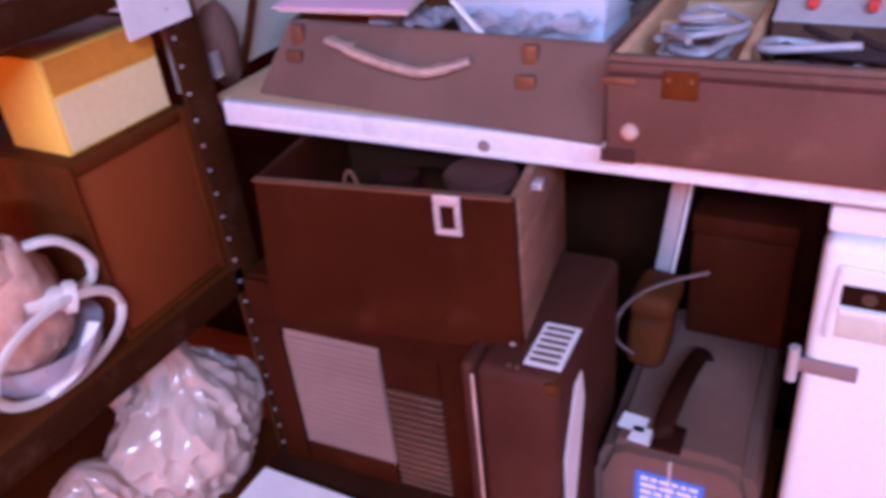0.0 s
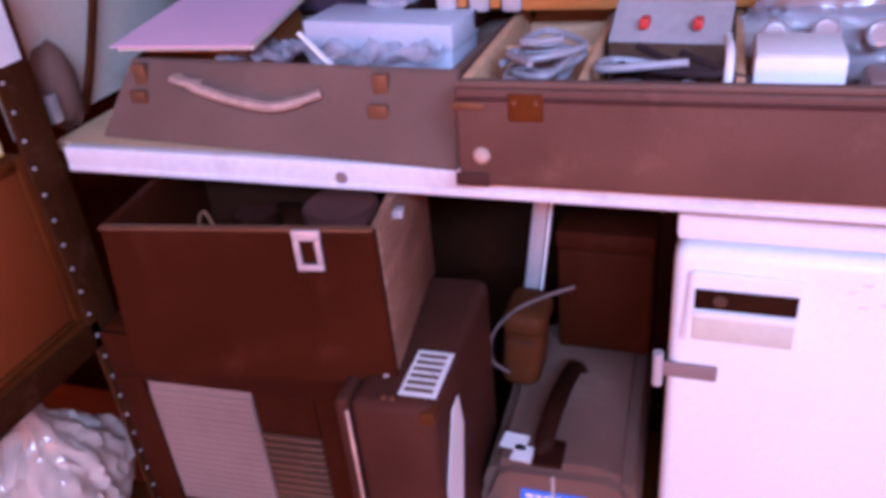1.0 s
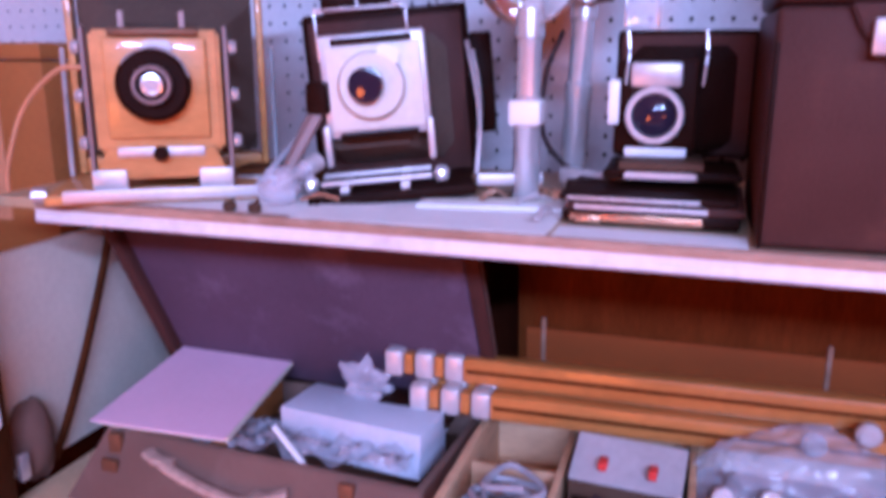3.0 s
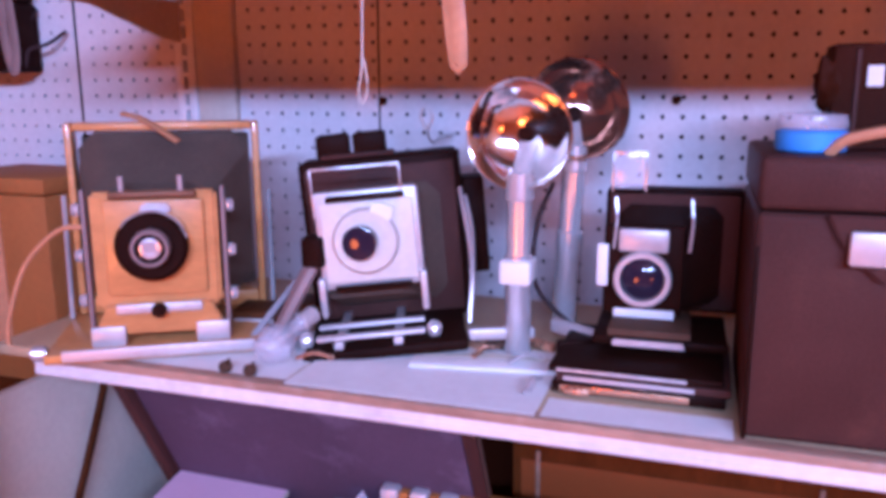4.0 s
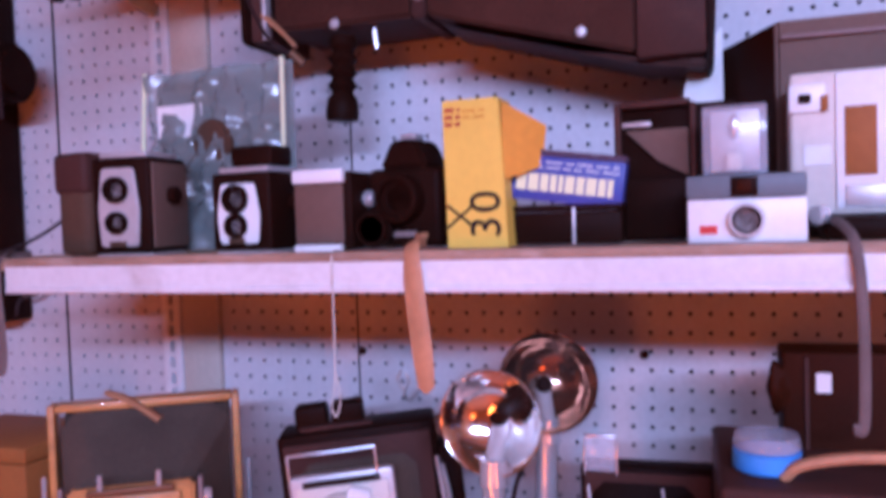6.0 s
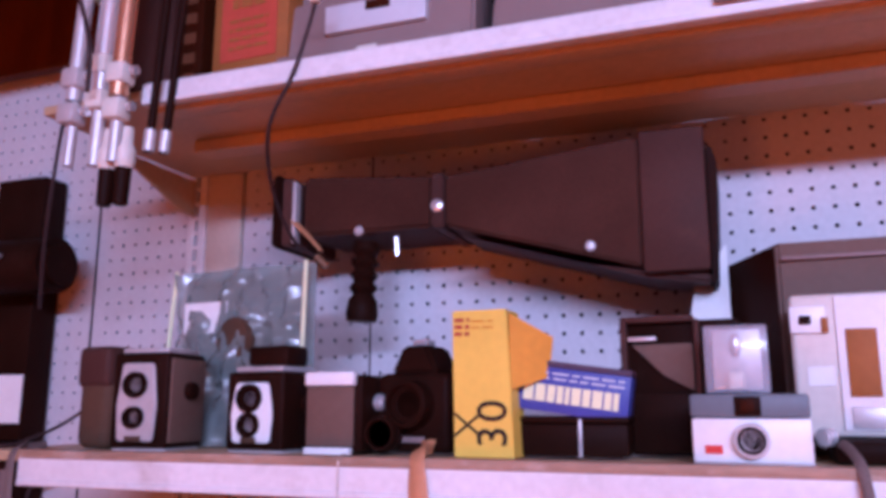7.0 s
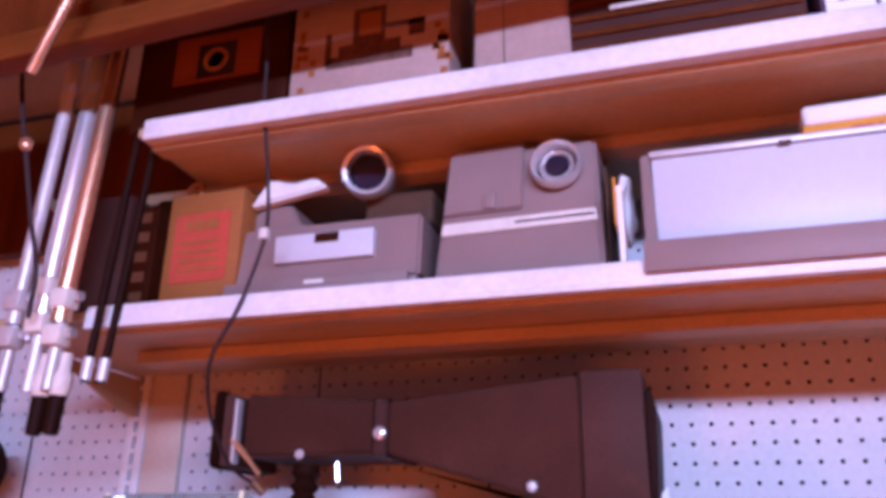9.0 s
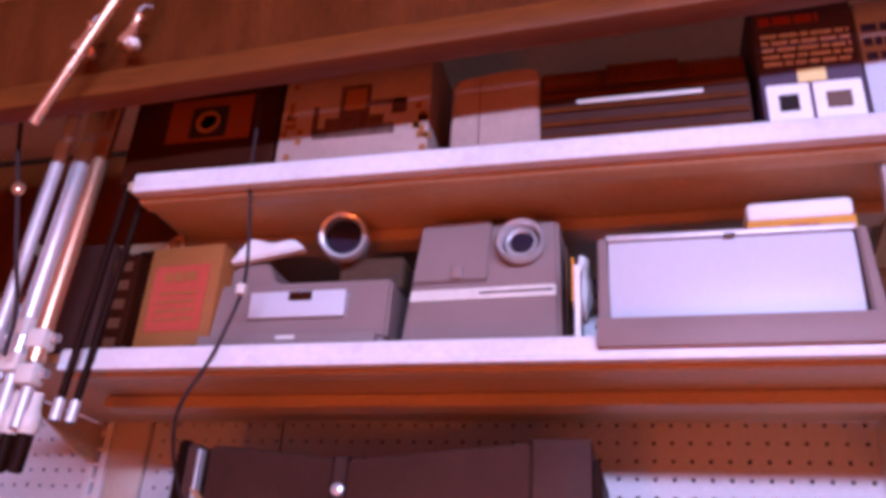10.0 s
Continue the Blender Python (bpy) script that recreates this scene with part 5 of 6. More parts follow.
    for k in range(7):
        x, y, a, w = 0.0 + r.uniform(-0.06, 0.10), 0.875 + r.uniform(-0.02, 0.07), r.uniform(-40, 40), r.uniform(0.018, 0.045)
        solo("flash_fitting", box(-w, w, -0.006, 0.006, 0.0, r.uniform(0.008, 0.016), 0.003, m=pose(x, y, B + 0.004 + 0.0165 * (k % 2), 0, 0, a)), (GREY_DARK, SATIN, COPPER, BLACK)[k % 4], "small metal flash fitting lying among the cameras", "fitting", group="loose flash fittings")
    for x, y, a in ((-0.315, 0.90, 12), (-0.275, 0.945, -8)):
        ob = thing("filter_holder", x, y, B + 0.003, "brown filter holder lying behind the field camera", "filter holder", rz=a, group="filter holders")
        part("frame", box(-0.03, 0.035, -0.03, 0.03, 0, 0.022, 0.004), LEATHER, ob)
        part("slot", box(-0.022, 0.028, -0.032, -0.0305, 0.008, 0.014, 0.0005), SATIN, ob)
    ob = thing("paper_scrap", 0.16, 0.752, B + 0.0012, "stained paper scrap lying along the shelf edge", "paper")
    part("sheet", box(-0.085, 0.08, -0.024, 0.02, 0, 0.0012, 0), PAPER, ob)
    solo("peg_hook", sweep([(-0.142, 1.148, 1.50), (-0.142, 1.10, 1.50), (-0.142, 1.06, 1.495), (-0.142, 1.04, 1.51), (-0.134, 1.037, 1.528), (-0.142, 1.035, 1.54), (-0.150, 1.037, 1.528), (-0.142, 1.04, 1.512)], 0.002), SATIN, "steel wire peg hook with a round eye", "hook")
    for x, z in ((0.160, 1.549), (-0.248, 1.546)):
        solo("wall_peg", lathe([(0.006, 0), (0.006, 0.006), (0, 0.008)], (x, 1.149, z), (0, -1, 0), 12), RED_BROWN, "small brown peg pushed into the board", "peg", group="pegs in the board")
    solo("wire_hook", sweep([(-0.86, 1.145, 1.69), (-0.865, 1.12, 1.66), (-0.87, 1.11, 1.625), (-0.86, 1.11, 1.60), (-0.85, 1.11, 1.625), (-0.82, 1.12, 1.635), (-0.80, 1.14, 1.655)], 0.003), CABLE, "bent dark wire hook on the pegboard", "hook")


shelf_b_things()


# ---- third shelf: box cameras and cartons ----
C = SHELF["C"]


def box_camera(x, y, w, d, h, skin, face, label, rz, group="box cameras on the shelf"):
    """A box camera with two lenses, one over the other, and a face plate."""
    ob = thing("box_camera", x, y, C + 0.003, label, "camera", rz=rz, group=group)
    body = part("body", box(-w / 2, w / 2, 0, d, 0, h, 0.004, seg=3), skin, ob)
    fp = part("face_plate", prism([(-w * 0.32, 0.008), (w * 0.32, 0.008), (w * 0.36, h * 0.45), (w * 0.28, h - 0.012), (-w * 0.28, h - 0.012), (-w * 0.36, h * 0.45)], -0.006, -0.0005, 0.002), face, ob)
    for z, r in ((h * 0.66, w * 0.2), (h * 0.32, w * 0.17)):
        ring_lens(fp, 0, -0.006, z, r, "lens", 0.006, BLACK)
    part("shutter_lever", box(-0.010, 0.010, -0.009, -0.0065, 0.008, 0.014, 0.001), GREY_DARK, fp)
    part("hood", box(-w * 0.42, w * 0.42, 0.006, d - 0.006, h + 0.0002, h + 0.006, 0.002), SATIN, ob)
    part("winder", rod((w / 2, d * 0.5, h * 0.6), (w / 2 + 0.012, d * 0.5, h * 0.6), 0.010, bev=0.002), BLACK, ob)
    part("base_strip", box(-w * 0.48, w * 0.48, 0.004, d - 0.004, -0.003, -0.0002, 0.001), SATIN, ob)
    return ob


c1 = box_camera(-0.372, 0.79, 0.072, 0.075, 0.106, BLACK, SATIN, "black twin-lens box camera with a silver face plate", 4)
part("side_panel", box(0.0362, 0.039, 0.004, 0.071, 0.006, 0.100, 0.001), GREY_CARD, c1)
c2 = box_camera(-0.228, 0.80, 0.076, 0.08, 0.083, BLACK, WHITE, "small black box camera with a pale oval face plate", -6)
part("top_block", box(-0.02, 0.035, 0.01, 0.05, 0.0895, 0.112, 0.005), BLACK, c2)


def leather_pouch():
    ob = thing("camera_pouch", -0.445, 0.80, C + 0.001, "dark leather camera case with a trailing strap", "case", rz=-8)
    part("body", box(-0.03, 0.022, 0, 0.09, 0, 0.115, 0.012, seg=4), GREY_DARK, ob)
    part("flap", box(-0.031, 0.023, -0.003, 0.045, 0.07, 0.118, 0.008, seg=3), DARK_CASE, ob)
    part("strap", sweep([(-0.028, 0.02, 0.05), (-0.045, -0.01, 0.025), (-0.075, -0.04, 0.006), (-0.12, -0.055, 0.002)], 0.005, 0.002), CABLE, ob)


leather_pouch()


def green_bag():
    ob = thing("bagged_camera", -0.345, 0.92, C + 0.002, "camera outfit in a clear green-tinted plastic bag", "bagged camera", rz=-6)
    b = bmesh.new()
    n = 36
    grid = [[b.verts.new((0.21 * i / n - 0.105 + 0.006 * noise.noise((i * 0.1, j * 0.2, 8)), 0.03 * abs(noise.noise((i * 0.16 + j * 0.05, j * 0.07 - i * 0.04, 3))) + 0.012 * abs(noise.noise((i * 0.4, j * 0.33, 5))) - 0.045 * math.sin(math.pi * i / n) * (1 - j / n) ** 0.6, (0.225 + 0.006 * noise.noise((i * 0.2, 0, 2))) * j / n)) for j in range(n + 1)] for i in range(n + 1)]
    for i in range(n):
        for j in range(n):
            b.faces.new((grid[i][j], grid[i + 1][j], grid[i + 1][j + 1], grid[i][j + 1]))
    bmesh.ops.solidify(b, geom=b.faces[:], thickness=0.0008)
    part("bag_front", b, GREENBAG, ob)
    part("bag_back", box(-0.108, 0.108, 0.03, 0.032, 0, 0.228, 0.0005), GREENBAG, ob)
    for x in (-0.107, 0.107):
        part("seam", sweep([(x, 0.005, 0.0), (x * 1.02, 0.004, 0.11), (x, 0.01, 0.228)], 0.003), PALE_YELLOW, ob)
    part("card", box(-0.07, 0.0, -0.01, -0.009, 0.14, 0.18, 0, m=None), PAPER, ob, "pale instruction card")
    part("camera_body", box(-0.06, 0.09, -0.015, 0.02, 0.02, 0.11, 0.008), BLACK, ob)
    part("flash_unit", rod((0.02, -0.02, 0.13), (0.02, 0.01, 0.13), 0.028, bev=0.003), GREY_DARK, ob)
    part("small_label", box(-0.05, -0.03, -0.045, -0.044, 0.05, 0.066, 0), PAPER, ob)


green_bag()


def small_box_camera():
    ob = thing("box_camera", -0.132, 0.795, C + 0.003, "small grey-faced box camera with a bright top edge", "camera", rz=-4, group="box cameras on the shelf")
    part("body", box(-0.032, 0.036, 0.0, 0.085, 0.0, 0.078, 0.003), BLACK, ob)
    part("front_panel", box(-0.028, 0.028, -0.004, -0.0005, 0.006, 0.066, 0.002), GREY_CARD, ob)
    part("top_trim", box(-0.029, 0.029, -0.007, 0.004, 0.067, 0.081, 0.002), WHITE, ob, "bright metal top trim")
    part("foot_strip", box(-0.027, 0.026, -0.009, 0.0, -0.002, 0.005, 0.001), WHITE, ob)
    part("winder", rod((0.036, 0.03, 0.05), (0.047, 0.03, 0.05), 0.009, bev=0.002), CHROME, ob)
    ob = thing("lens_barrel", -0.082, 0.80, C + 0.002, "short black lens lying beside the box camera", "lens")
    part("barrel", rod((0.004, 0.0, 0.02), (0.004, 0.06, 0.02), 0.019, bev=0.003), BLACK, ob)
    ring_lens(ob, 0.004, 0.0, 0.02, 0.017, "front_ring", 0.004, BLACK)


small_box_camera()


def reflex_camera():
    ob = thing("reflex_camera", -0.052, 0.815, C + 0.003, "black single-lens reflex camera with a prism top", "camera", rz=-10)
    part("body", box(-0.042, 0.045, 0.0, 0.055, 0, 0.080, 0.008, seg=3), BLACK, ob)
    part("prism", prism([(-0.026, 0.080), (0.03, 0.080), (0.016, 0.108), (-0.012, 0.108)], 0.002, 0.05, 0.003), BLACK, ob)
    part("hot_shoe", box(-0.008, 0.010, 0.015, 0.035, 0.1085, 0.115, 0.002), CHROME, ob, "chrome accessory shoe")
    ring_lens(ob, 0.004, 0.0, 0.048, 0.024, "lens", 0.018, BLACK)
    part("name_bar", box(-0.012, 0.018, -0.004, -0.0005, 0.010, 0.016, 0.001), GREY_METAL, ob)
    part("side_grip", box(-0.058, -0.0425, 0.004, 0.05, 0.01, 0.06, 0.004), BLACK, ob)
    st = solo("leather_strap", sweep([(-0.022, 0.80, C + 0.01), (-0.019, 0.752, C + 0.007), (-0.013, 0.743, C - 0.03), (-0.006, 0.741, C - 0.09), (-0.006, 0.742, C - 0.122), (-0.012, 0.744, C - 0.09), (-0.018, 0.745, C - 0.03), (-0.02, 0.753, C + 0.005)], 0.0075, 0.0013, side=(0, 1, 0)), STRAP_TAN, "tan leather camera strap hanging over the shelf edge", "strap")


reflex_camera()


def yellow_carton():
    ob = thing("yellow_film_carton", 0.036, 0.775, C + 0.002, "tall yellow film carton with its side flap open", "carton", rz=-3)
    part("body", prism([(-0.028, 0), (0.031, 0), (0.025, 0.138), (-0.030, 0.138)], 0.0, 0.04, 0.001), YELLOW, ob)
    part("flap", prism([(0, 0), (0.04, 0.012), (0.045, 0.05), (0.0, 0.072)], -0.0006, 0.0006, 0.0, m=Matrix.Translation((0.027, 0.004, 0.062)) @ pose(0, 0, 0, 0, 0, 40)), ORANGE, ob, "orange inner flap")
    m = Matrix.Translation((0.012, -0.0012, 0.031)) @ pose(0, 0, 0, 90, -90, 0)
    for numeral, along in (("3", -0.0117), ("0", 0.0117)):
        lettering("numeral", numeral, 0.042, INK, ob, m @ Matrix.Translation((along, 0, 0)))
    b = bmesh.new()
    for a in (38, -38):
        box(-0.017, 0.017, -0.0012, -0.0002, -0.0012, 0.0012, 0, b, m=Matrix.Translation((-0.014, 0, 0.030)) @ pose(0, 0, 0, 0, a, 0))
    part("cross_mark", b, INK, ob)
    part("red_mark", bars(-0.027, -0.012, -0.0004, 0.112, 0.132, 3, seed=8), RED_INK, ob)
    part("print", bars(-0.010, 0.012, -0.0004, 0.118, 0.13, 2, seed=9, fill=0.3), ORANGE, ob)


yellow_carton()


def cube_box():
    ob = thing("flashcube_carton", 0.112, 0.80, C + 0.043, "dark blue flashcube carton tipped on a black case", "carton", rz=0, ry=8)
    part("body", box(-0.05, 0.055, 0.0, 0.035, -0.002, 0.040, 0.001), BLUE, ob)
    part("end_panel", box(-0.056, -0.0505, 0.0, 0.035, -0.001, 0.040, 0.001), BLUE_GREY, ob)
    part("pale_top", box(-0.05, 0.055, 0.0, 0.035, 0.0402, 0.046, 0.001), LID_LINING, ob)
    part("big_print", bars(-0.044, 0.046, -0.0003, 0.004, 0.027, 1, seed=6, fill=0.7, wide=(0.0045, 0.011), gap=0.0016), PALE_YELLOW, ob, "bold pale yellow printed bars")
    part("small_print", bars(-0.044, 0.05, -0.0003, 0.027, 0.037, 2, seed=7, fill=0.4), BLUE_GREY, ob)
    ob = thing("black_film_case", 0.112, 0.80, C + 0.003, "low glossy black case", "case")
    part("body", box(-0.055, 0.055, 0.0, 0.05, 0, 0.030, 0.003), BLACK, ob)
    part("lid", box(-0.056, 0.056, -0.001, 0.051, 0.0305, 0.037, 0.002), BLACK, ob)
    part("catch", box(0.01, 0.013, -0.003, 0.0, 0.0, 0.034, 0.0005), SATIN, ob)


cube_box()


def bellows_camera():
    ob = thing("folding_camera", 0.198, 0.85, C + 0.003, "dark folding camera standing open with a grey strut", "camera", rz=-6)
    part("body", box(-0.038, 0.07, 0.0, 0.05, 0.0, 0.128, 0.004), BLACK, ob)
    fr = bmesh.new()
    for x0, x1, z0, z1 in ((-0.04, -0.034, 0, 0.132), (0.03, 0.035, 0, 0.128), (-0.034, 0.03, 0.126, 0.132)):
        box(x0, x1, -0.01, 0.0, z0, z1, 0.001, fr)
    part("frame", fr, DARK_CASE, ob)
    part("sloping_panel", prism([(-0.03, 0.105), (0.028, 0.105), (0.028, 0.06), (0.0, 0.075)], -0.006, -0.0005, 0.001), GREY_CARD, ob)
    part("strut", box(-0.032, -0.005, -0.012, -0.0065, 0.108, 0.112, 0.001), SATIN, ob)
    part("red_window", rod((0.02, -0.004, 0.045), (0.02, 0.0, 0.045), 0.004), RED, ob)
    part("dark_shield", box(-0.033, 0.029, -0.008, -0.0065, 0.003, 0.058, 0.001), BLACK, ob)


bellows_camera()


def cartridge_camera():
    ob = thing("cartridge_camera", 0.27, 0.765, C + 0.003, "silver and slate cartridge camera with a clear flash tower", "camera", rz=-4)
    part("lower_body", box(-0.046, 0.047, 0.0, 0.03, 0.0, 0.036, 0.002), WHITE, ob)
    up = part("upper_body", box(-0.047, 0.047, 0.0, 0.031, 0.0365, 0.056, 0.003), SLATE, ob, "slate grey top half")
    part("finder_window", box(-0.011, 0.010, -0.002, 0.0, 0.038, 0.054, 0.001), BLACK, up)
    part("finder_glass", box(-0.006, 0.005, -0.003, -0.0021, 0.042, 0.051, 0.0005), RED_BROWN, up)
    ring_lens(ob, 0.001, 0.0, 0.018, 0.0145, "lens", 0.006, SATIN)
    part("badge", box(-0.036, -0.022, -0.001, -0.0001, 0.007, 0.014, 0), RED, ob, "small red badge")
    part("rim", box(-0.047, 0.048, -0.001, 0.03, -0.002, -0.0002, 0.001), SATIN, ob)
    tw = part("flash_tower", box(-0.034, 0.018, 0.012, 0.04, 0.0565, 0.115, 0.002), FILM, ob, "clear stacked flashcube tower")
    part("bulb", crumple(-0.008, 0.02, 0.098, 0.005, 0.004, 0.011, 51, 0.1, 2), CHROME, tw)
    part("reflector", box(-0.028, 0.012, 0.024, 0.028, 0.06, 0.112, 0.001), SATIN, tw)
    part("stem", box(-0.015, -0.002, 0.014, 0.02, 0.06, 0.075, 0.002), IVORY, tw)


cartridge_camera()


def big_boxes():
    ob = thing("grey_carton", 0.275, 0.94, C + 0.002, "large grey carton standing behind the cameras", "carton", rz=0)
    q = [(0.036, 0.0), (0.235, -0.006), (0.235, 0.15), (-0.024, 0.15)]
    part("body", frustum([(x, y, 0) for x, y in q], [(x, y, 0.216) for x, y in q], 0.003), GREY_CARD, ob)
    e = [(0.0335, 0.003), (0.0350, 0.003), (-0.0252, 0.149), (-0.0267, 0.149)]
    part("dark_side", frustum([(x, y, 0.002) for x, y in e], [(x, y, 0.213) for x, y in e], 0), RED_BROWN, ob, "dark brown slanting end")
    part("lid_lip", box(0.04, 0.232, -0.0085, -0.0065, 0.196, 0.2, 0.0008), GREY_METAL, ob)
    ob = thing("movie_projector", 0.312, 0.845, C + 0.022, "cream home movie viewer with a screen and white sticker", "film viewer", rz=-4)
    part("body", box(0, 0.20, 0.0, 0.08, 0, 0.128, 0.005, seg=3), IVORY, ob)
    part("panel", box(0.038, 0.2, -0.003, -0.0005, 0.006, 0.125, 0.001), WHITE, ob)
    part("screen", box(0.045, 0.07, -0.005, -0.0035, 0.035, 0.095, 0.001), TAN_CARD, ob)
    part("slot", box(0.045, 0.09, -0.005, -0.0035, 0.008, 0.026, 0.002), SATIN, ob)
    part("control_pad", box(0.0, 0.03, -0.004, -0.0005, 0.092, 0.117, 0.002), WHITE, ob)
    part("button", box(0.008, 0.018, -0.007, -0.0045, 0.1, 0.108, 0.001), BLACK, ob)
    part("latch", box(0.026, 0.032, -0.006, -0.0042, 0.092, 0.106, 0.001), TAN_CARD, ob)
    part("sticker", box(0.012, 0.034, -0.0015, -0.0002, 0.045, 0.062, 0, m=None), PAPER, ob, "white price sticker")
    ob = thing("black_camera_strap", 0.345, 0.80, C + 0.001, "black camera lying on the shelf with a grey strap", "camera")
    part("body", box(-0.01, 0.09, 0.0, 0.06, 0, 0.02, 0.006), BLACK, ob)
    part("button", rod((-0.018, 0.0, 0.022), (-0.01, 0.01, 0.022), 0.008, bev=0.002), CHROME, ob)
    part("strap", sweep([(-0.004, 0.0, 0.018), (0.0, -0.03, 0.012), (0.004, -0.056, -0.004), (0.008, -0.058, -0.06), (0.008, -0.056, -0.14), (0.0, -0.058, -0.145)], 0.0042, 0.0015, side=(0, 1, 0)), STRAP_GREY, ob, "grey webbing strap")
    solo("grey_strap", sweep([(-0.51, 0.80, C + 0.004), (-0.507, 0.755, C + 0.003), (-0.503, 0.744, C - 0.03), (-0.497, 0.742, C - 0.10), (-0.503, 0.742, C - 0.122), (-0.512, 0.743, C - 0.08), (-0.513, 0.746, C - 0.02)], 0.006, 0.0015, side=(0, 1, 0)), STRAP_GREY, "grey webbing strap looped over the shelf end", "strap")
    solo("thin_string", sweep([(-0.10, 0.77, C + 0.003), (-0.099, 0.748, C - 0.002), (-0.098, 0.746, C - 0.06), (-0.10, 0.747, C - 0.12), (-0.104, 0.747, C - 0.145), (-0.10, 0.747, C - 0.155), (-0.095, 0.747, C - 0.14), (-0.098, 0.747, C - 0.115)], 0.0008), IVORY, "thin pale string loop hanging from the shelf", "string")
    solo("white_sheet", frustum([(0.19, 1.0, C + 0.001), (0.262, 1.0, C + 0.001), (0.262, 1.06, C + 0.001), (0.19, 1.06, C + 0.001)], [(0.225, 1.04, C + 0.20), (0.262, 1.04, C + 0.24), (0.262, 1.06, C + 0.24), (0.225, 1.06, C + 0.20)], 0.001), PAPER, "white folded paper behind the folding camera", "paper")


big_boxes()


def film_viewer():
    """The long black hood with a pistol grip that hangs on the board."""
    ob = thing("shoulder_hood", 0.0, 1.02, 1.974, "long black leatherette hood with a pistol grip hanging on pegs", "viewer hood")
    y0, y1 = -0.03, 0.10
    part("neck", prism([(-0.285, 0.012), (-0.095, 0.012), (-0.095, 0.08), (-0.285, 0.097)], y0, y1, 0.004), HOOD, ob)
    part("collar", prism([(-0.095, 0.009), (-0.078, 0.009), (-0.078, 0.081), (-0.095, 0.083)], y0 - 0.003, y1, 0.002), DARK_CASE, ob)
    fl = part("flare", frustum([(-0.077, y0, 0.012), (-0.077, y1, 0.012), (-0.077, y1, 0.078), (-0.077, y0, 0.078)], [(0.17, y0 - 0.01, -0.058), (0.17, y1 + 0.01, -0.058), (0.17, y1 + 0.01, 0.1), (0.17, y0 - 0.01, 0.1)], 0.003), HOOD, ob)
    part("cap", box(0.171, 0.245, y0 - 0.016, y1 + 0.015, -0.066, 0.104, 0.004), DARK_CASE, ob, "worn grey-brown end cap")
    part("end_rim", prism([(0.246, -0.085), (0.252, -0.08), (0.258, 0.06), (0.252, 0.08), (0.246, 0.08)], y0 - 0.012, y1 + 0.01, 0.002), BLACK, ob)
    part("skirt", prism([(-0.06, -0.002), (0.17, -0.068), (0.245, -0.08), (0.245, -0.067), (0.1, -0.044)], y0, y1 - 0.02, 0.003), DARK_CASE, ob)
    part("eyepiece", prism([(-0.33, 0.0), (-0.318, -0.004), (-0.318, 0.102), (-0.33, 0.1)], y0 - 0.01, y1, 0.003), BLACK, ob)
    part("eye_ring", prism([(-0.317, 0.0), (-0.30, 0.001), (-0.30, 0.096), (-0.317, 0.097)], y0 - 0.004, y1, 0.002), DARK_CASE, ob)
    part("chrome_edge", box(-0.2995, -0.295, y0 - 0.006, y0 + 0.01, 0.003, 0.09, 0.001), SATIN, ob)
    part("snap", lathe([(0.009, 0), (0.008, 0.004), (0.004, 0.006), (0, 0.006)], (-0.087, y0 - 0.003, 0.038), (0, -1, 0)), CHROME, ob, "bright snap button")
    prof = [(0.016, 0)] + [(0.0165 + 0.003 * math.cos(k * math.pi), 0.012 + k * 0.0085) for k in range(9)] + [(0.022, 0.098), (0.02, 0.108), (0, 0.108)]
    part("grip", lathe(prof, (-0.2, -0.005, 0.003), (-0.05, 0, -1)), BLACK, ob, "ribbed black pistol grip")
    part("trigger", rod((-0.15, -0.02, 0.004), (-0.148, -0.02, -0.02), 0.003, seg=8), CHROME, ob)
    for x in (0.11, -0.2):
        part("rivet", lathe([(0.007, 0), (0.005, 0.003), (0, 0.004)], (x, y0 - 0.012 if x > 0 else y0, -0.03 if x > 0 else 0.014), (0, -1, 0), 12), SATIN, ob)
    part("hanger", sweep([(-0.3, y0, 0.035), (-0.27, y0 - 0.012, 0.01), (-0.25, y0 - 0.01, -0.012)], 0.006, 0.003), STRAP_TAN, ob)
    for x in (-0.2, 0.1):
        part("peg", rod((x, y1, 0.065), (x, 0.128, 0.065), 0.004, seg=8), SATIN, ob)


film_viewer()


def wall_bracket_thing():
    ob = thing("enlarger_column", -0.885, 1.09, 1.70, "black enlarger arm with a round knob hanging on the board", "enlarger")
    part("column", box(-0.09, 0.02, 0, 0.055, 0.0, 0.46, 0.006), BLACK, ob)
    k = part("knob", rod((-0.04, -0.05, 0.285), (0.125, -0.045, 0.285), 0.046, bev=0.012, seg=28), BLACK, ob, "rounded black knob")
    part("pin", rod((0.0, -0.106, 0.29), (0.05, -0.10, 0.295), 0.004, seg=10), CHROME, k)
    part("tag", box(-0.04, 0.016, -0.0015, -0.0002, 0.03, 0.11, 0), PAPER, ob, "white hanging tag")
    part("foot", box(-0.09, 0.025, -0.02, 0.057, -0.11, -0.001, 0.006), BLACK, ob)


wall_bracket_thing()


# ---- fourth shelf: projectors ----
D = SHELF["D"]


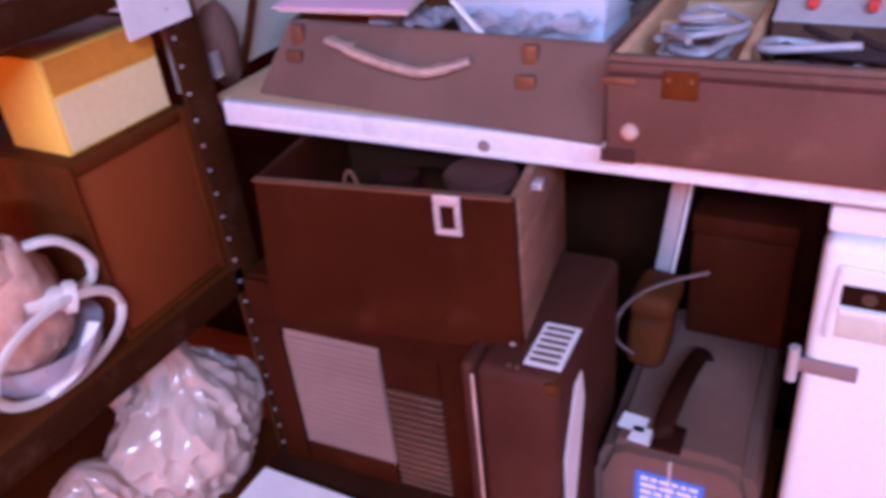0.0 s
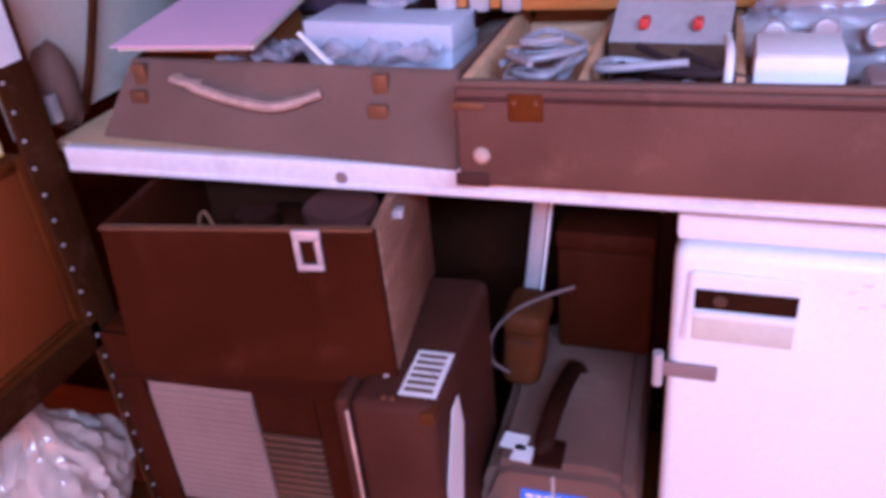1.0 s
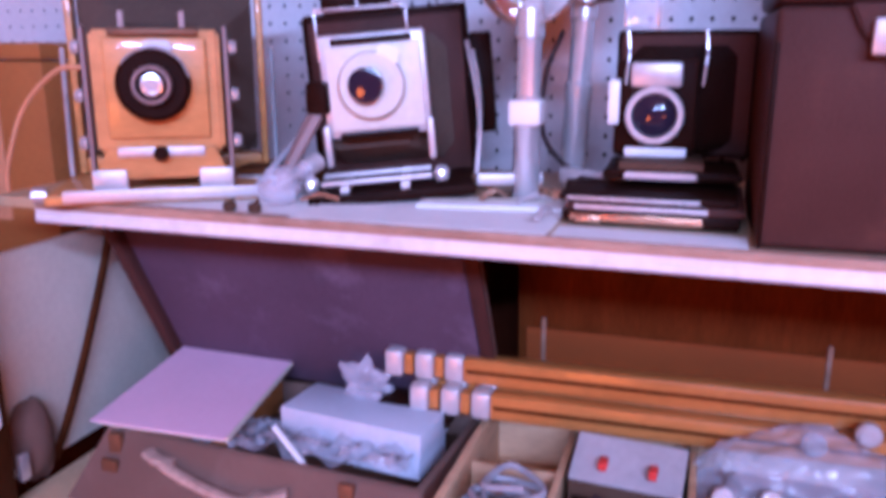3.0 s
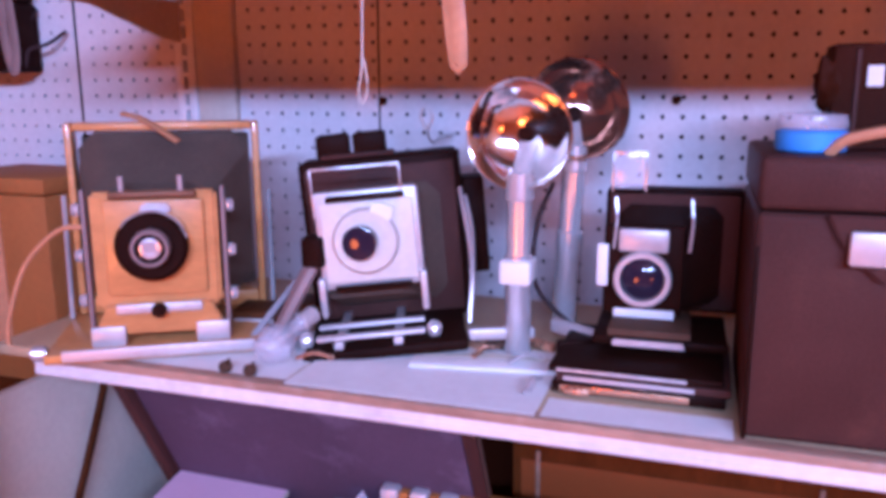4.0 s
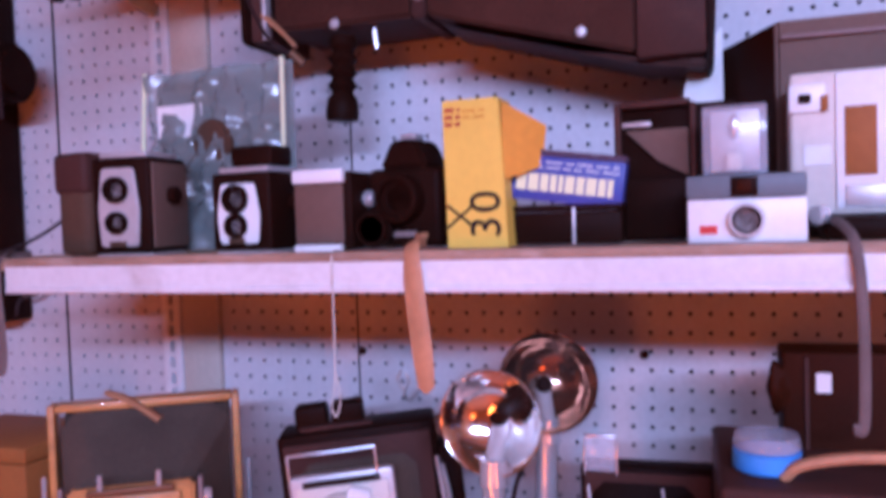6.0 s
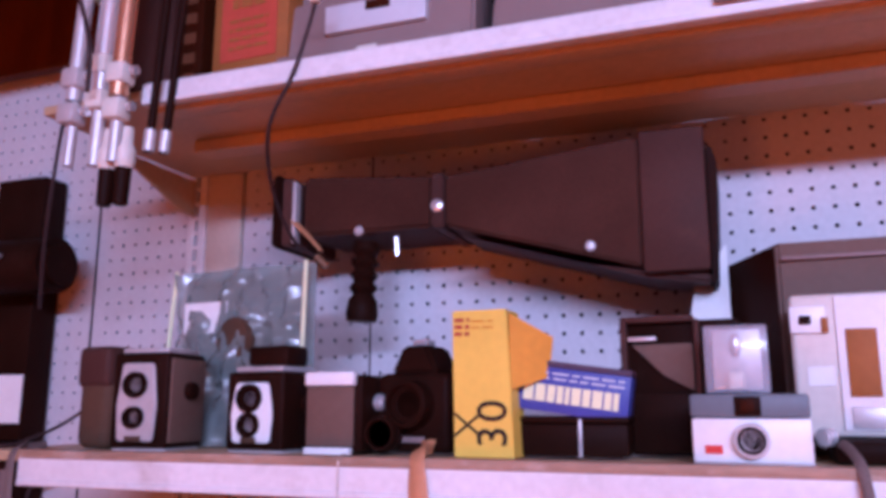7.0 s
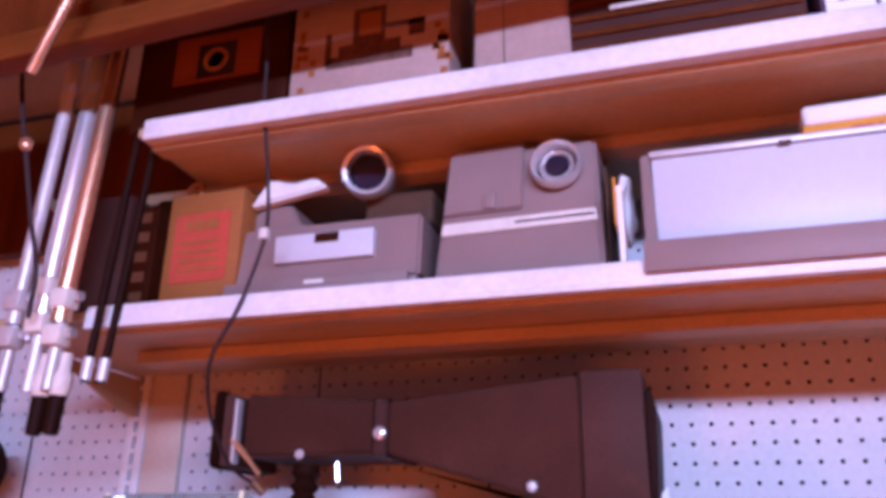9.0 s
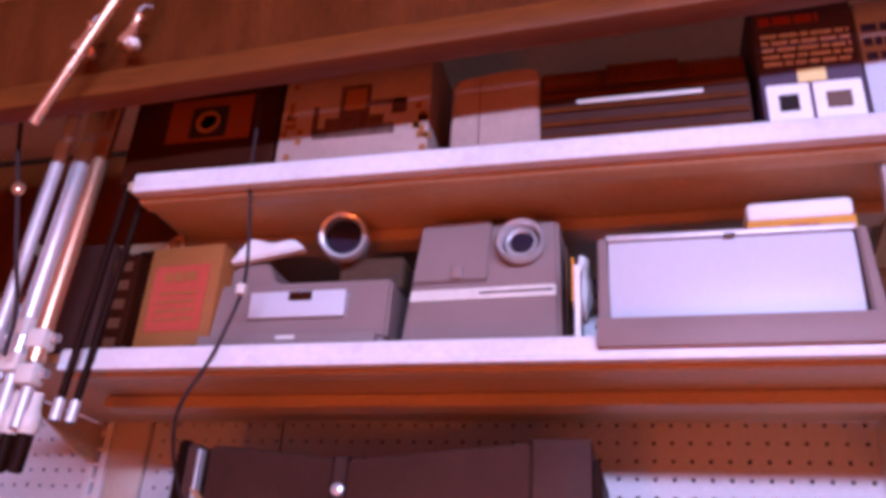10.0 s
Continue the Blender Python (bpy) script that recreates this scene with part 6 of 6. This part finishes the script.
def projectors():
    ob = thing("slide_projector", -0.122, 0.85, D + 0.026, "grey metal slide projector with a round chrome lens", "projector", rz=0)
    part("body", frustum([(-0.13, 0, 0), (0.13, 0, 0), (0.13, 0.2, 0), (-0.13, 0.2, 0)], [(-0.115, 0.012, 0.085), (0.128, 0.012, 0.085), (0.128, 0.2, 0.085), (-0.115, 0.2, 0.085)], 0.004), GREY_METAL, ob)
    part("top_left", prism([(-0.115, 0.0855), (-0.01, 0.0855), (-0.045, 0.095), (-0.06, 0.125), (-0.1, 0.125), (-0.113, 0.115)], 0.03, 0.19, 0.003), GREY_METAL, ob)
    part("top_right", box(0.035, 0.13, 0.05, 0.2, 0.0855, 0.135, 0.008, seg=3), GREY_DARK, ob)
    ring = part("lens", lathe([(0.03, 0), (0.034, 0.004), (0.034, 0.05), (0.031, 0.054), (0.026, 0.052), (0.024, 0.03), (0.0, 0.028)], (0.040, 0.06, 0.165), (0.25, -1, -0.28)), CHROME, ob, "chrome lens ring")
    part("glass", lathe([(0.024, 0), (0.02, 0.004), (0, 0.006)], (0.0475, 0.03, 0.1565), (0.25, -1, -0.28)), LENS, ring)
    rc = part("recess", box(-0.06, 0.072, -0.004, 0.012, 0.03, 0.066, 0.002), SCREEN, ob, "pale recessed slide gate")
    part("slot", box(-0.005, 0.027, -0.006, -0.0042, 0.052, 0.064, 0.001), RED_BROWN, rc)
    part("base", box(-0.125, 0.125, 0.004, 0.2, -0.026, -0.0005, 0.004), DARK_CASE, ob)
    part("base_bar", box(-0.12, 0.12, -0.014, -0.0085, -0.010, 0.004, 0.002), GREY_METAL, ob)
    part("badge", box(-0.01, 0.015, -0.0155, -0.0142, -0.004, 0.001, 0), IVORY, ob)
    for x in (-0.128, 0.128):
        part("foot", lathe([(0.008, 0), (0.010, 0.004), (0.010, 0.012), (0.006, 0.018), (0, 0.018)], (x, -0.012, -0.026), (0, 0, 1), 12), CHROME if x > 0 else BRASS, ob)
    part("film_scrap", prism([(-0.11, 0.118), (-0.06, 0.125), (0.0, 0.135), (-0.02, 0.15), (-0.05, 0.145), (-0.085, 0.155)], 0.01, 0.028, 0.003), PAPER, ob, "crumpled pale wrapping")
    part("side_knob", rod((-0.125, 0.06, 0.142), (-0.125, 0.06, 0.168), 0.013, bev=0.002), SATIN, ob)
    part("knob_post", rod((-0.125, 0.06, 0.07), (-0.125, 0.06, 0.142), 0.006), GREY_DARK, ob)

    ob = thing("slide_projector", 0.123, 0.845, D + 0.008, "boxy grey slide projector with a deep lens and pale band", "projector", rz=-2)
    part("body", frustum([(-0.098, 0, 0), (0.1, 0, 0), (0.1, 0.22, 0), (-0.098, 0.22, 0)], [(-0.085, 0.02, 0.175), (0.094, 0.02, 0.175), (0.094, 0.22, 0.175), (-0.085, 0.22, 0.175)], 0.005), GREY_METAL, ob)
    dr = part("lamp_door", frustum([(-0.088, 0.004, 0.09), (0.008, 0.004, 0.09), (0.008, 0.012, 0.09), (-0.088, 0.012, 0.09)], [(-0.081, 0.0135, 0.178), (0.010, 0.0135, 0.178), (0.010, 0.022, 0.178), (-0.081, 0.022, 0.178)], 0.002), GREY_METAL, ob, "removable lamp door")
    part("door_pull", box(-0.038, -0.022, 0.001, 0.006, 0.092, 0.112, 0.002), GREY_METAL, dr)
    ln = part("lens", lathe([(0.029, 0), (0.0305, 0.004), (0.0305, 0.012), (0.028, 0.016), (0.0245, 0.012), (0.023, -0.004)], (0.05, 0.010, 0.137), (0, -1, 0.1)), CHROME, ob, "chrome-rimmed lens")
    part("tunnel", lathe([(0.0235, 0), (0.0235, 0.003), (0.0, 0.0031)], (0.05, 0.012, 0.137), (0, -1, 0.1)), DARK_GAP, ln)
    part("glass", lathe([(0.015, 0), (0.012, 0.004), (0, 0.006)], (0.05, 0.009, 0.139), (0, -1, 0.1)), LENS, ln)
    part("inner_coil", lathe([(0.0205, 0), (0.0205, 0.003), (0.018, 0.003), (0.018, 0)], (0.05, 0.0085, 0.137), (0, -1, 0.1)), CHROME, ln)
    bd = part("trim_band", frustum([(-0.090, 0.0035, 0.064), (0.094, 0.0035, 0.064), (0.094, 0.007, 0.064), (-0.090, 0.007, 0.064)], [(-0.088, 0.0055, 0.080), (0.092, 0.0055, 0.080), (0.092, 0.009, 0.080), (-0.088, 0.009, 0.080)], 0.001), IVORY, ob, "pale trim band")
    part("band_line", box(0.0, 0.09, 0.0025, 0.0042, 0.071, 0.073, 0), PRINT_BROWN, bd)
    part("feet", box(-0.085, 0.088, 0.01, 0.2, -0.006, -0.0005, 0.002), BLACK, ob)
    part("side_panel", box(0.1002, 0.104, 0.03, 0.2, 0.02, 0.14, 0.002), GREY_DARK, ob)


projectors()


def shelf_d_things():
    ob = thing("tan_carton", -0.292, 0.85, D + 0.003, "tan carton with a red printed panel", "carton", rz=-3)
    part("body", box(-0.056, 0.058, 0, 0.1, 0, 0.165, 0.002), TAN_CARD, ob)
    pn = part("red_panel", box(-0.043, 0.042, -0.0012, -0.0002, 0.04, 0.135, 0), RED_INK, ob, "dull red printed panel")
    part("print", bars(-0.03, 0.03, -0.0013, 0.05, 0.10, 4, seed=12, fill=0.35), TAN_CARD, pn)
    part("title", bars(-0.026, 0.026, -0.0013, 0.108, 0.128, 1, seed=13, fill=0.7), TAN_CARD, pn)
    part("loop", sweep([(-0.055, 0.02, 0.16), (-0.045, 0.02, 0.185), (-0.03, 0.02, 0.19), (-0.022, 0.02, 0.165)], 0.003), STRAP_TAN, ob)
    solo("brown_binder", box(-0.50, -0.402, 0.84, 1.0, D + 0.001, D + 0.175, 0.004), DARK_CASE, "dark brown binder standing on the shelf", "binder")
    ob = thing("patterned_book", -0.385, 0.85, D + 0.002, "dark book with a faint yellow pattern", "book")
    part("cover", box(-0.016, 0.022, 0.0, 0.12, 0, 0.155, 0.002), RED_BROWN, ob)
    for k in range(5):
        part("motif", box(-0.006, 0.012, -0.001, -0.0001, 0.02 + 0.028 * k, 0.034 + 0.028 * k, 0, m=None), BRASS, ob)
    part("page_edge", box(-0.0185, -0.0165, 0.0, 0.118, 0.004, 0.15, 0.0005), TAN_CARD, ob)
    solo("dark_bundle", crumple(-0.37, 0.93, D + 0.175, 0.07, 0.05, 0.025, 61, 0.35, 4), RED_BROWN, "dark cloth bundle on top of the books", "cloth")
    solo("bundle_block", box(-0.44, -0.30, 0.985, 1.08, D + 0.001, D + 0.16, 0.004), RED_BROWN, "dark box behind the books", "box")
    # the pale case and what lies on it
    ob = thing("white_screen_case", 0.411, 0.815, D + 0.003, "flat white metal-framed case on a grey tray lapping the lip", "case")
    part("tray", box(-0.145, 0.147, -0.026, 0.16, 0.0, 0.014, 0.002), GREY_METAL, ob, "scuffed grey tray")
    part("tray_apron", box(-0.145, 0.147, -0.0345, -0.0295, -0.019, 0.014, 0.002), GREY_METAL, ob, "bent front of the tray")
    part("tray_fold", box(-0.145, 0.147, -0.0292, -0.0262, 0.006, 0.014, 0.001), GREY_DARK, ob)
    bd = part("panel", box(-0.132, 0.13, 0.0, 0.03, 0.020, 0.119, 0.003), SCREEN, ob, "plain pale front panel")
    part("top_rail", box(-0.134, 0.132, -0.004, 0.034, 0.1195, 0.127, 0.002), SATIN, bd)
    part("bottom_rail", box(-0.134, 0.132, -0.006, 0.034, 0.0145, 0.0195, 0.001), SATIN, bd)
    part("catch", box(-0.004, 0.008, -0.006, -0.0042, 0.116, 0.121, 0.001), GREY_DARK, bd)
    for x in (-0.142, 0.134):
        part("end_plate", frustum([(x - 0.002, -0.012, 0.015), (x + 0.012, -0.012, 0.015), (x + 0.012, 0.12, 0.015), (x - 0.002, 0.12, 0.015)], [(x - 0.001, 0.0, 0.125), (x + 0.009, 0.0, 0.125), (x + 0.009, 0.12, 0.125), (x - 0.001, 0.12, 0.125)], 0.002), GREY_METAL, ob)
    part("back_box", box(-0.128, 0.128, 0.036, 0.15, 0.016, 0.123, 0.003), GREY_CARD, ob)
    ob = thing("film_carton", 0.490, 0.83, D + 0.1305, "small yellow and white film carton on the pale case", "carton", rz=-2)
    part("body", box(-0.055, 0.06, 0.0, 0.05, 0, 0.018, 0.002), ORANGE, ob)
    part("white_top", box(-0.054, 0.059, 0.0005, 0.0495, 0.0182, 0.042, 0.006, seg=3), PAPER, ob)
    part("mark", bars(-0.01, 0.02, -0.0001, 0.004, 0.012, 1, seed=15), RED_INK, ob)
    ob = thing("price_tag", 0.247, 0.81, D + 0.004, "orange and white hanging price tag", "tag")
    part("card", box(-0.006, 0.0, 0, 0.03, 0.0, 0.09, 0.0005), PAPER, ob)
    part("orange_card", box(-0.009, -0.0065, 0.0, 0.025, 0.045, 0.1, 0.0005), ORANGE, ob)
    solo("crumpled_paper", crumple(0.247, 0.87, D + 0.09, 0.012, 0.02, 0.045, 71, 0.4, 3), PAPER, "crumpled white paper stuck between the boxes", "paper")
    solo("framed_sign", box(0.572, 0.60, 0.79, 0.81, D + 0.001, D + 0.20, 0.003), SATIN, "upright metal frame at the end of the shelf", "frame")
    cord = [(-0.155, 0.72, 2.53), (-0.152, 0.735, 2.42), (-0.155, 0.745, 2.36), (-0.158, 0.775, 2.28), (-0.160, 0.785, 2.22), (-0.175, 0.785, 2.16), (-0.19, 0.785, 2.12), (-0.225, 0.80, 2.07), (-0.255, 0.86, 2.02), (-0.265, 0.93, 1.97), (-0.25, 0.965, 1.95)]
    ob = thing("power_cable", 0, 0, 0, "thin dark cord with a pale clip hanging past the shelves", "cord")
    part("flex", sweep(cord, 0.0024), CABLE, ob)
    part("clip", box(-0.166, -0.155, 0.778, 0.788, 2.208, 2.222, 0.002), IVORY, ob)
    part("plug", rod((-0.25, 0.965, 1.952), (-0.237, 0.972, 1.938), 0.006), BRASS, ob)


shelf_d_things()


# ---- top shelf ----
E_TOP = SHELF["E"]


def top_shelf():
    ob = thing("black_camera_carton", -0.252, 0.768, E_TOP + 0.003, "black carton with a faded picture of a camera", "carton", rz=0)
    part("body", box(-0.112, 0.11, 0.0, 0.14, 0, 0.16, 0.002), RED_BROWN, ob)
    pc = part("picture", box(-0.055, 0.07, -0.0012, -0.0002, 0.06, 0.13, 0), SPEAKER, ob)
    part("picture_camera", box(-0.02, 0.035, -0.0018, -0.0013, 0.065, 0.115, 0.0), INK, pc)
    part("picture_lens", lathe([(0.018, 0), (0.018, 0.0004), (0.012, 0.0004), (0.012, 0)], (0.006, -0.0018, 0.09), (0, -1, 0)), TAN_CARD, pc)
    part("caption", bars(-0.05, 0.03, -0.0003, 0.135, 0.148, 1, seed=18), WOOD_DARK, ob)

    ob = thing("editor_carton", -0.033, 0.766, E_TOP + 0.003, "white carton printed with a film editor machine", "carton", rz=0)
    part("body", box(-0.103, 0.10, 0.0, 0.11, 0, 0.184, 0.002), SHADED_CARD, ob)
    b = bmesh.new()
    for x0, x1, z0, z1 in ((-0.055, 0.055, 0.045, 0.06), (-0.04, 0.04, 0.06, 0.075), (-0.022, 0.02, 0.075, 0.125), (0.02, 0.07, 0.09, 0.098), (0.05, 0.07, 0.075, 0.098), (-0.058, -0.05, 0.05, 0.095)):
        box(x0, x1, -0.0012, -0.0002, z0, z1, 0, b)
    pc = part("printed_machine", b, PRINT_BROWN, ob, "dark printed picture of a film editor")
    part("printed_screen", box(-0.014, 0.014, -0.0016, -0.0013, 0.085, 0.118, 0), TAN_CARD, pc)
    part("title", bars(0.02, 0.095, -0.0003, 0.158, 0.17, 1, seed=20, fill=0.8), PRINT_BROWN, ob)
    part("red_dot", lathe([(0.010, 0), (0.010, 0.0006), (0, 0.0006)], (-0.055, -0.0002, 0.155), (0, -1, 0)), RED_INK, ob)
    sp = bmesh.new()
    r = random.Random(4)
    for k in range(26):
        x, z = (-0.09 + r.gauss(0, 0.008), 0.085 + r.gauss(0, 0.035)) if k % 2 else (0.085 + r.gauss(0, 0.006), 0.05 + r.gauss(0, 0.022))
        box(x, x + 0.008, -0.0006, -0.0002, z, z + 0.009, 0, sp)
    tagged(part("speckled_print", sp, TAN_CARD, ob), kind="stuff")

    ob = thing("white_carton", 0.151, 0.766, E_TOP + 0.003, "plain pale carton with rounded shoulders", "carton")
    part("body", prism([(-0.055, 0), (0.056, 0), (0.054, 0.122), (0.03, 0.126), (-0.044, 0.118), (-0.054, 0.108)], 0.0, 0.1, 0.003), SHADED_CARD, ob)
    part("fold_line", box(-0.02, -0.0185, -0.0008, -0.0001, 0.0, 0.115, 0), GREY_CARD, ob)

    ob = thing("slide_tray_case", 0.326, 0.768, E_TOP + 0.003, "dark brown ribbed slide tray case with a handle", "slide case")
    part("body", box(-0.122, 0.122, 0.0, 0.12, 0, 0.09, 0.006, seg=3), DARK_CASE, ob)
    part("lid", box(-0.120, 0.120, 0.004, 0.118, 0.0905, 0.118, 0.006, seg=3), WOOD_DARK, ob)
    for k in range(4):
        part("rib", box(-0.118, 0.118, -0.004, -0.0005, 0.012 + 0.02 * k, 0.019 + 0.02 * k, 0.002), WOOD_DARK, ob)
    part("handle", box(-0.04, 0.045, -0.012, -0.0045, 0.082, 0.11, 0.004), WOOD_DARK, ob)
    part("pale_strip", box(-0.075, 0.07, -0.0065, -0.0045, 0.060, 0.0655, 0.001), IVORY, ob, "pale label strip")

    ob = thing("printed_carton", 0.510, 0.764, E_TOP + 0.003, "dark carton with white print and small pictures", "carton")
    part("body", box(-0.052, 0.056, 0.0, 0.13, 0, 0.2, 0.002), LID_LINING, ob)
    part("print", bars(-0.045, 0.05, -0.0003, 0.085, 0.135, 5, seed=24, fill=0.45), PAPER, ob)
    part("title", bars(-0.045, 0.02, -0.0003, 0.145, 0.16, 1, seed=25, fill=0.8), RED_INK, ob)
    for x0, x1 in ((-0.047, -0.002), (0.002, 0.052)):
        pc = part("picture", box(x0, x1, -0.0012, -0.0002, 0.012, 0.06, 0), PAPER, ob)
        part("figure", box(x0 + 0.012, x1 - 0.012, -0.0017, -0.0013, 0.024, 0.046, 0), INK if x0 < 0 else GREY_CARD, pc)
    part("sticker", box(-0.012, 0.018, -0.0012, -0.0002, 0.062, 0.08, 0), YELLOW_BOX, ob)
    ob = thing("pale_blue_carton", 0.597, 0.766, E_TOP + 0.003, "pale blue carton at the end of the row", "carton")
    part("body", box(-0.028, 0.06, 0.0, 0.12, 0, 0.17, 0.002), BLUE_GREY, ob)
    part("print", bars(-0.024, 0.03, -0.0003, 0.08, 0.14, 3, seed=27), BLUE, ob)


top_shelf()


# ---- poles and beam overhead ----
def light_stands():
    top = 2.60
    for k, (x, y, mat_, r) in enumerate(((-0.477, 0.755, SATIN, 0.009), (-0.447, 0.765, CHROME, 0.0125), (-0.414, 0.76, COPPER, 0.0115))):
        ob = thing("light_stand", x, y, 2.02, "folded light stand with bright tubes and chrome collars, hanging", "light stand", ry=2.6, group="hanging light stands")
        part("tube", rod((0, 0, 0.10), (0, 0, top - 2.02), r), mat_, ob, "copper-tinted bright tube" if k else "bright steel tube")
        part("inner_tube", rod((0, 0.004, 0.02), (0, 0.004, 0.099), r * 0.7), SATIN, ob)
        for z in (0.07, 0.115):
            c = part("collar", box(-0.0135, 0.0135, -0.013, 0.013, z + 0.018 * (k % 2), z + 0.026 + 0.018 * (k % 2), 0.005), IVORY if k else SATIN, ob, "chrome locking collar")
            part("wing_screw", rod((0.016, 0, z + 0.016), (0.024, 0, z + 0.016), 0.006, seg=10), CHROME, c)
        part("hook", sweep([(0, 0, top - 2.02), (0, 0.01, top - 2.005), (0, 0.03, top - 2.0)], 0.003), SATIN, ob)
    for k, (x, y) in enumerate(((-0.432, 0.775), (-0.408, 0.775))):
        ob = thing("folded_stand", x, y, 1.99, "black stand foot with a pale knob", "light stand", ry=2, group="stand feet")
        part("tip", rod((0, 0, 0.0), (0, 0, 0.05), 0.009, 0.010, bev=0.002), BLACK, ob)
        part("knob", lathe([(0.010, 0), (0.013, 0.006), (0.013, 0.022), (0.009, 0.03), (0.008, 0.05)], (0, 0, 0.045), (0, 0, 1), 16), IVORY, ob)
    for k, (x, y, t) in enumerate(((-0.372, 0.775, 3.5), (-0.358, 0.785, 4.5))):
        ob = thing("black_pole", x, y, 2.05, "thin black stand pole hanging beside the shelf", "pole", ry=t, group="black poles")
        part("pole", rod((0, 0, 0), (0, 0, 0.56), 0.005), BLACK, ob)
        part("ferrule", rod((0, 0, 0.0), (0, 0, 0.03), 0.007, bev=0.002), SATIN, ob)
    ob = thing("stand_cable", 0, 0, 0, "dark cable draped down the light stands", "cable")
    part("flex", sweep([(-0.50, 0.70, 2.50), (-0.49, 0.715, 2.40), (-0.475, 0.72, 2.34), (-0.455, 0.73, 2.25), (-0.435, 0.735, 2.18), (-0.432, 0.735, 2.12)], 0.003), CABLE, ob)
    part("plug", crumple(-0.475, 0.72, 2.345, 0.009, 0.008, 0.011, 81, 0.2, 2), COPPER, ob)
    solo("thin_rod", rod((-0.36, 0.60, 2.355), (-0.27, 0.58, 2.53), 0.006), COPPER, "thin copper rod hanging from the beam", "rod")
    solo("long_cable", sweep([(-0.52, 0.80, 2.40), (-0.55, 0.83, 2.25), (-0.60, 0.86, 2.10), (-0.65, 0.9, 1.98), (-0.70, 0.95, 1.9)], 0.0025), CABLE, "thin cable hanging in the corner", "cable")
    ob = thing("header_beam", 0.0, 0.635, 2.428, "brown wooden header beam with a lighter lower rail", "beam", ry=-2.6)
    part("board", box(-1.6, 0.9, 0.004, 0.026, 0.036, 0.20, 0.003), WOOD_DARK, ob)
    part("rail", box(-1.6, 0.9, -0.004, 0.03, 0.0, 0.035, 0.004), BEAM_WOOD, ob, "orange-brown lower rail")
    for x, z, s in ((-0.33, 0.045, 0.012), (-0.268, 0.05, 0.010)):
        ob = thing("cord_fitting", x, 0.62, 2.432 + z, "small copper cord fitting hooked on the beam", "fitting", group="fittings on the beam")
        part("cap", lathe([(s, -0.02), (s * 1.1, -0.012), (s * 0.7, 0.0), (s * 0.5, 0.02), (s * 0.8, 0.026), (0, 0.03)], (0, -0.012, 0), (0.2, 0, 1), 14), COPPER, ob)
        part("hook", sweep([(0, -0.012, 0.028), (0.004, -0.008, 0.045), (0.006, 0.004, 0.055)], 0.002), SATIN, ob)
        part("ball", crumple(0.008, -0.014, -0.018, s, s, s * 0.8, 7, 0.3, 2), IVORY if x > -0.3 else COPPER, ob)


light_stands()
# Panel added over the pegboard's top; its dark colour stands in for shade.
setting("shade_panel", box(-1.9, 0.85, 1.10, 1.125, 2.37, 2.65, 0.003), WOOD_DARK, "dark panel added over the pegboard top, standing in for shade")
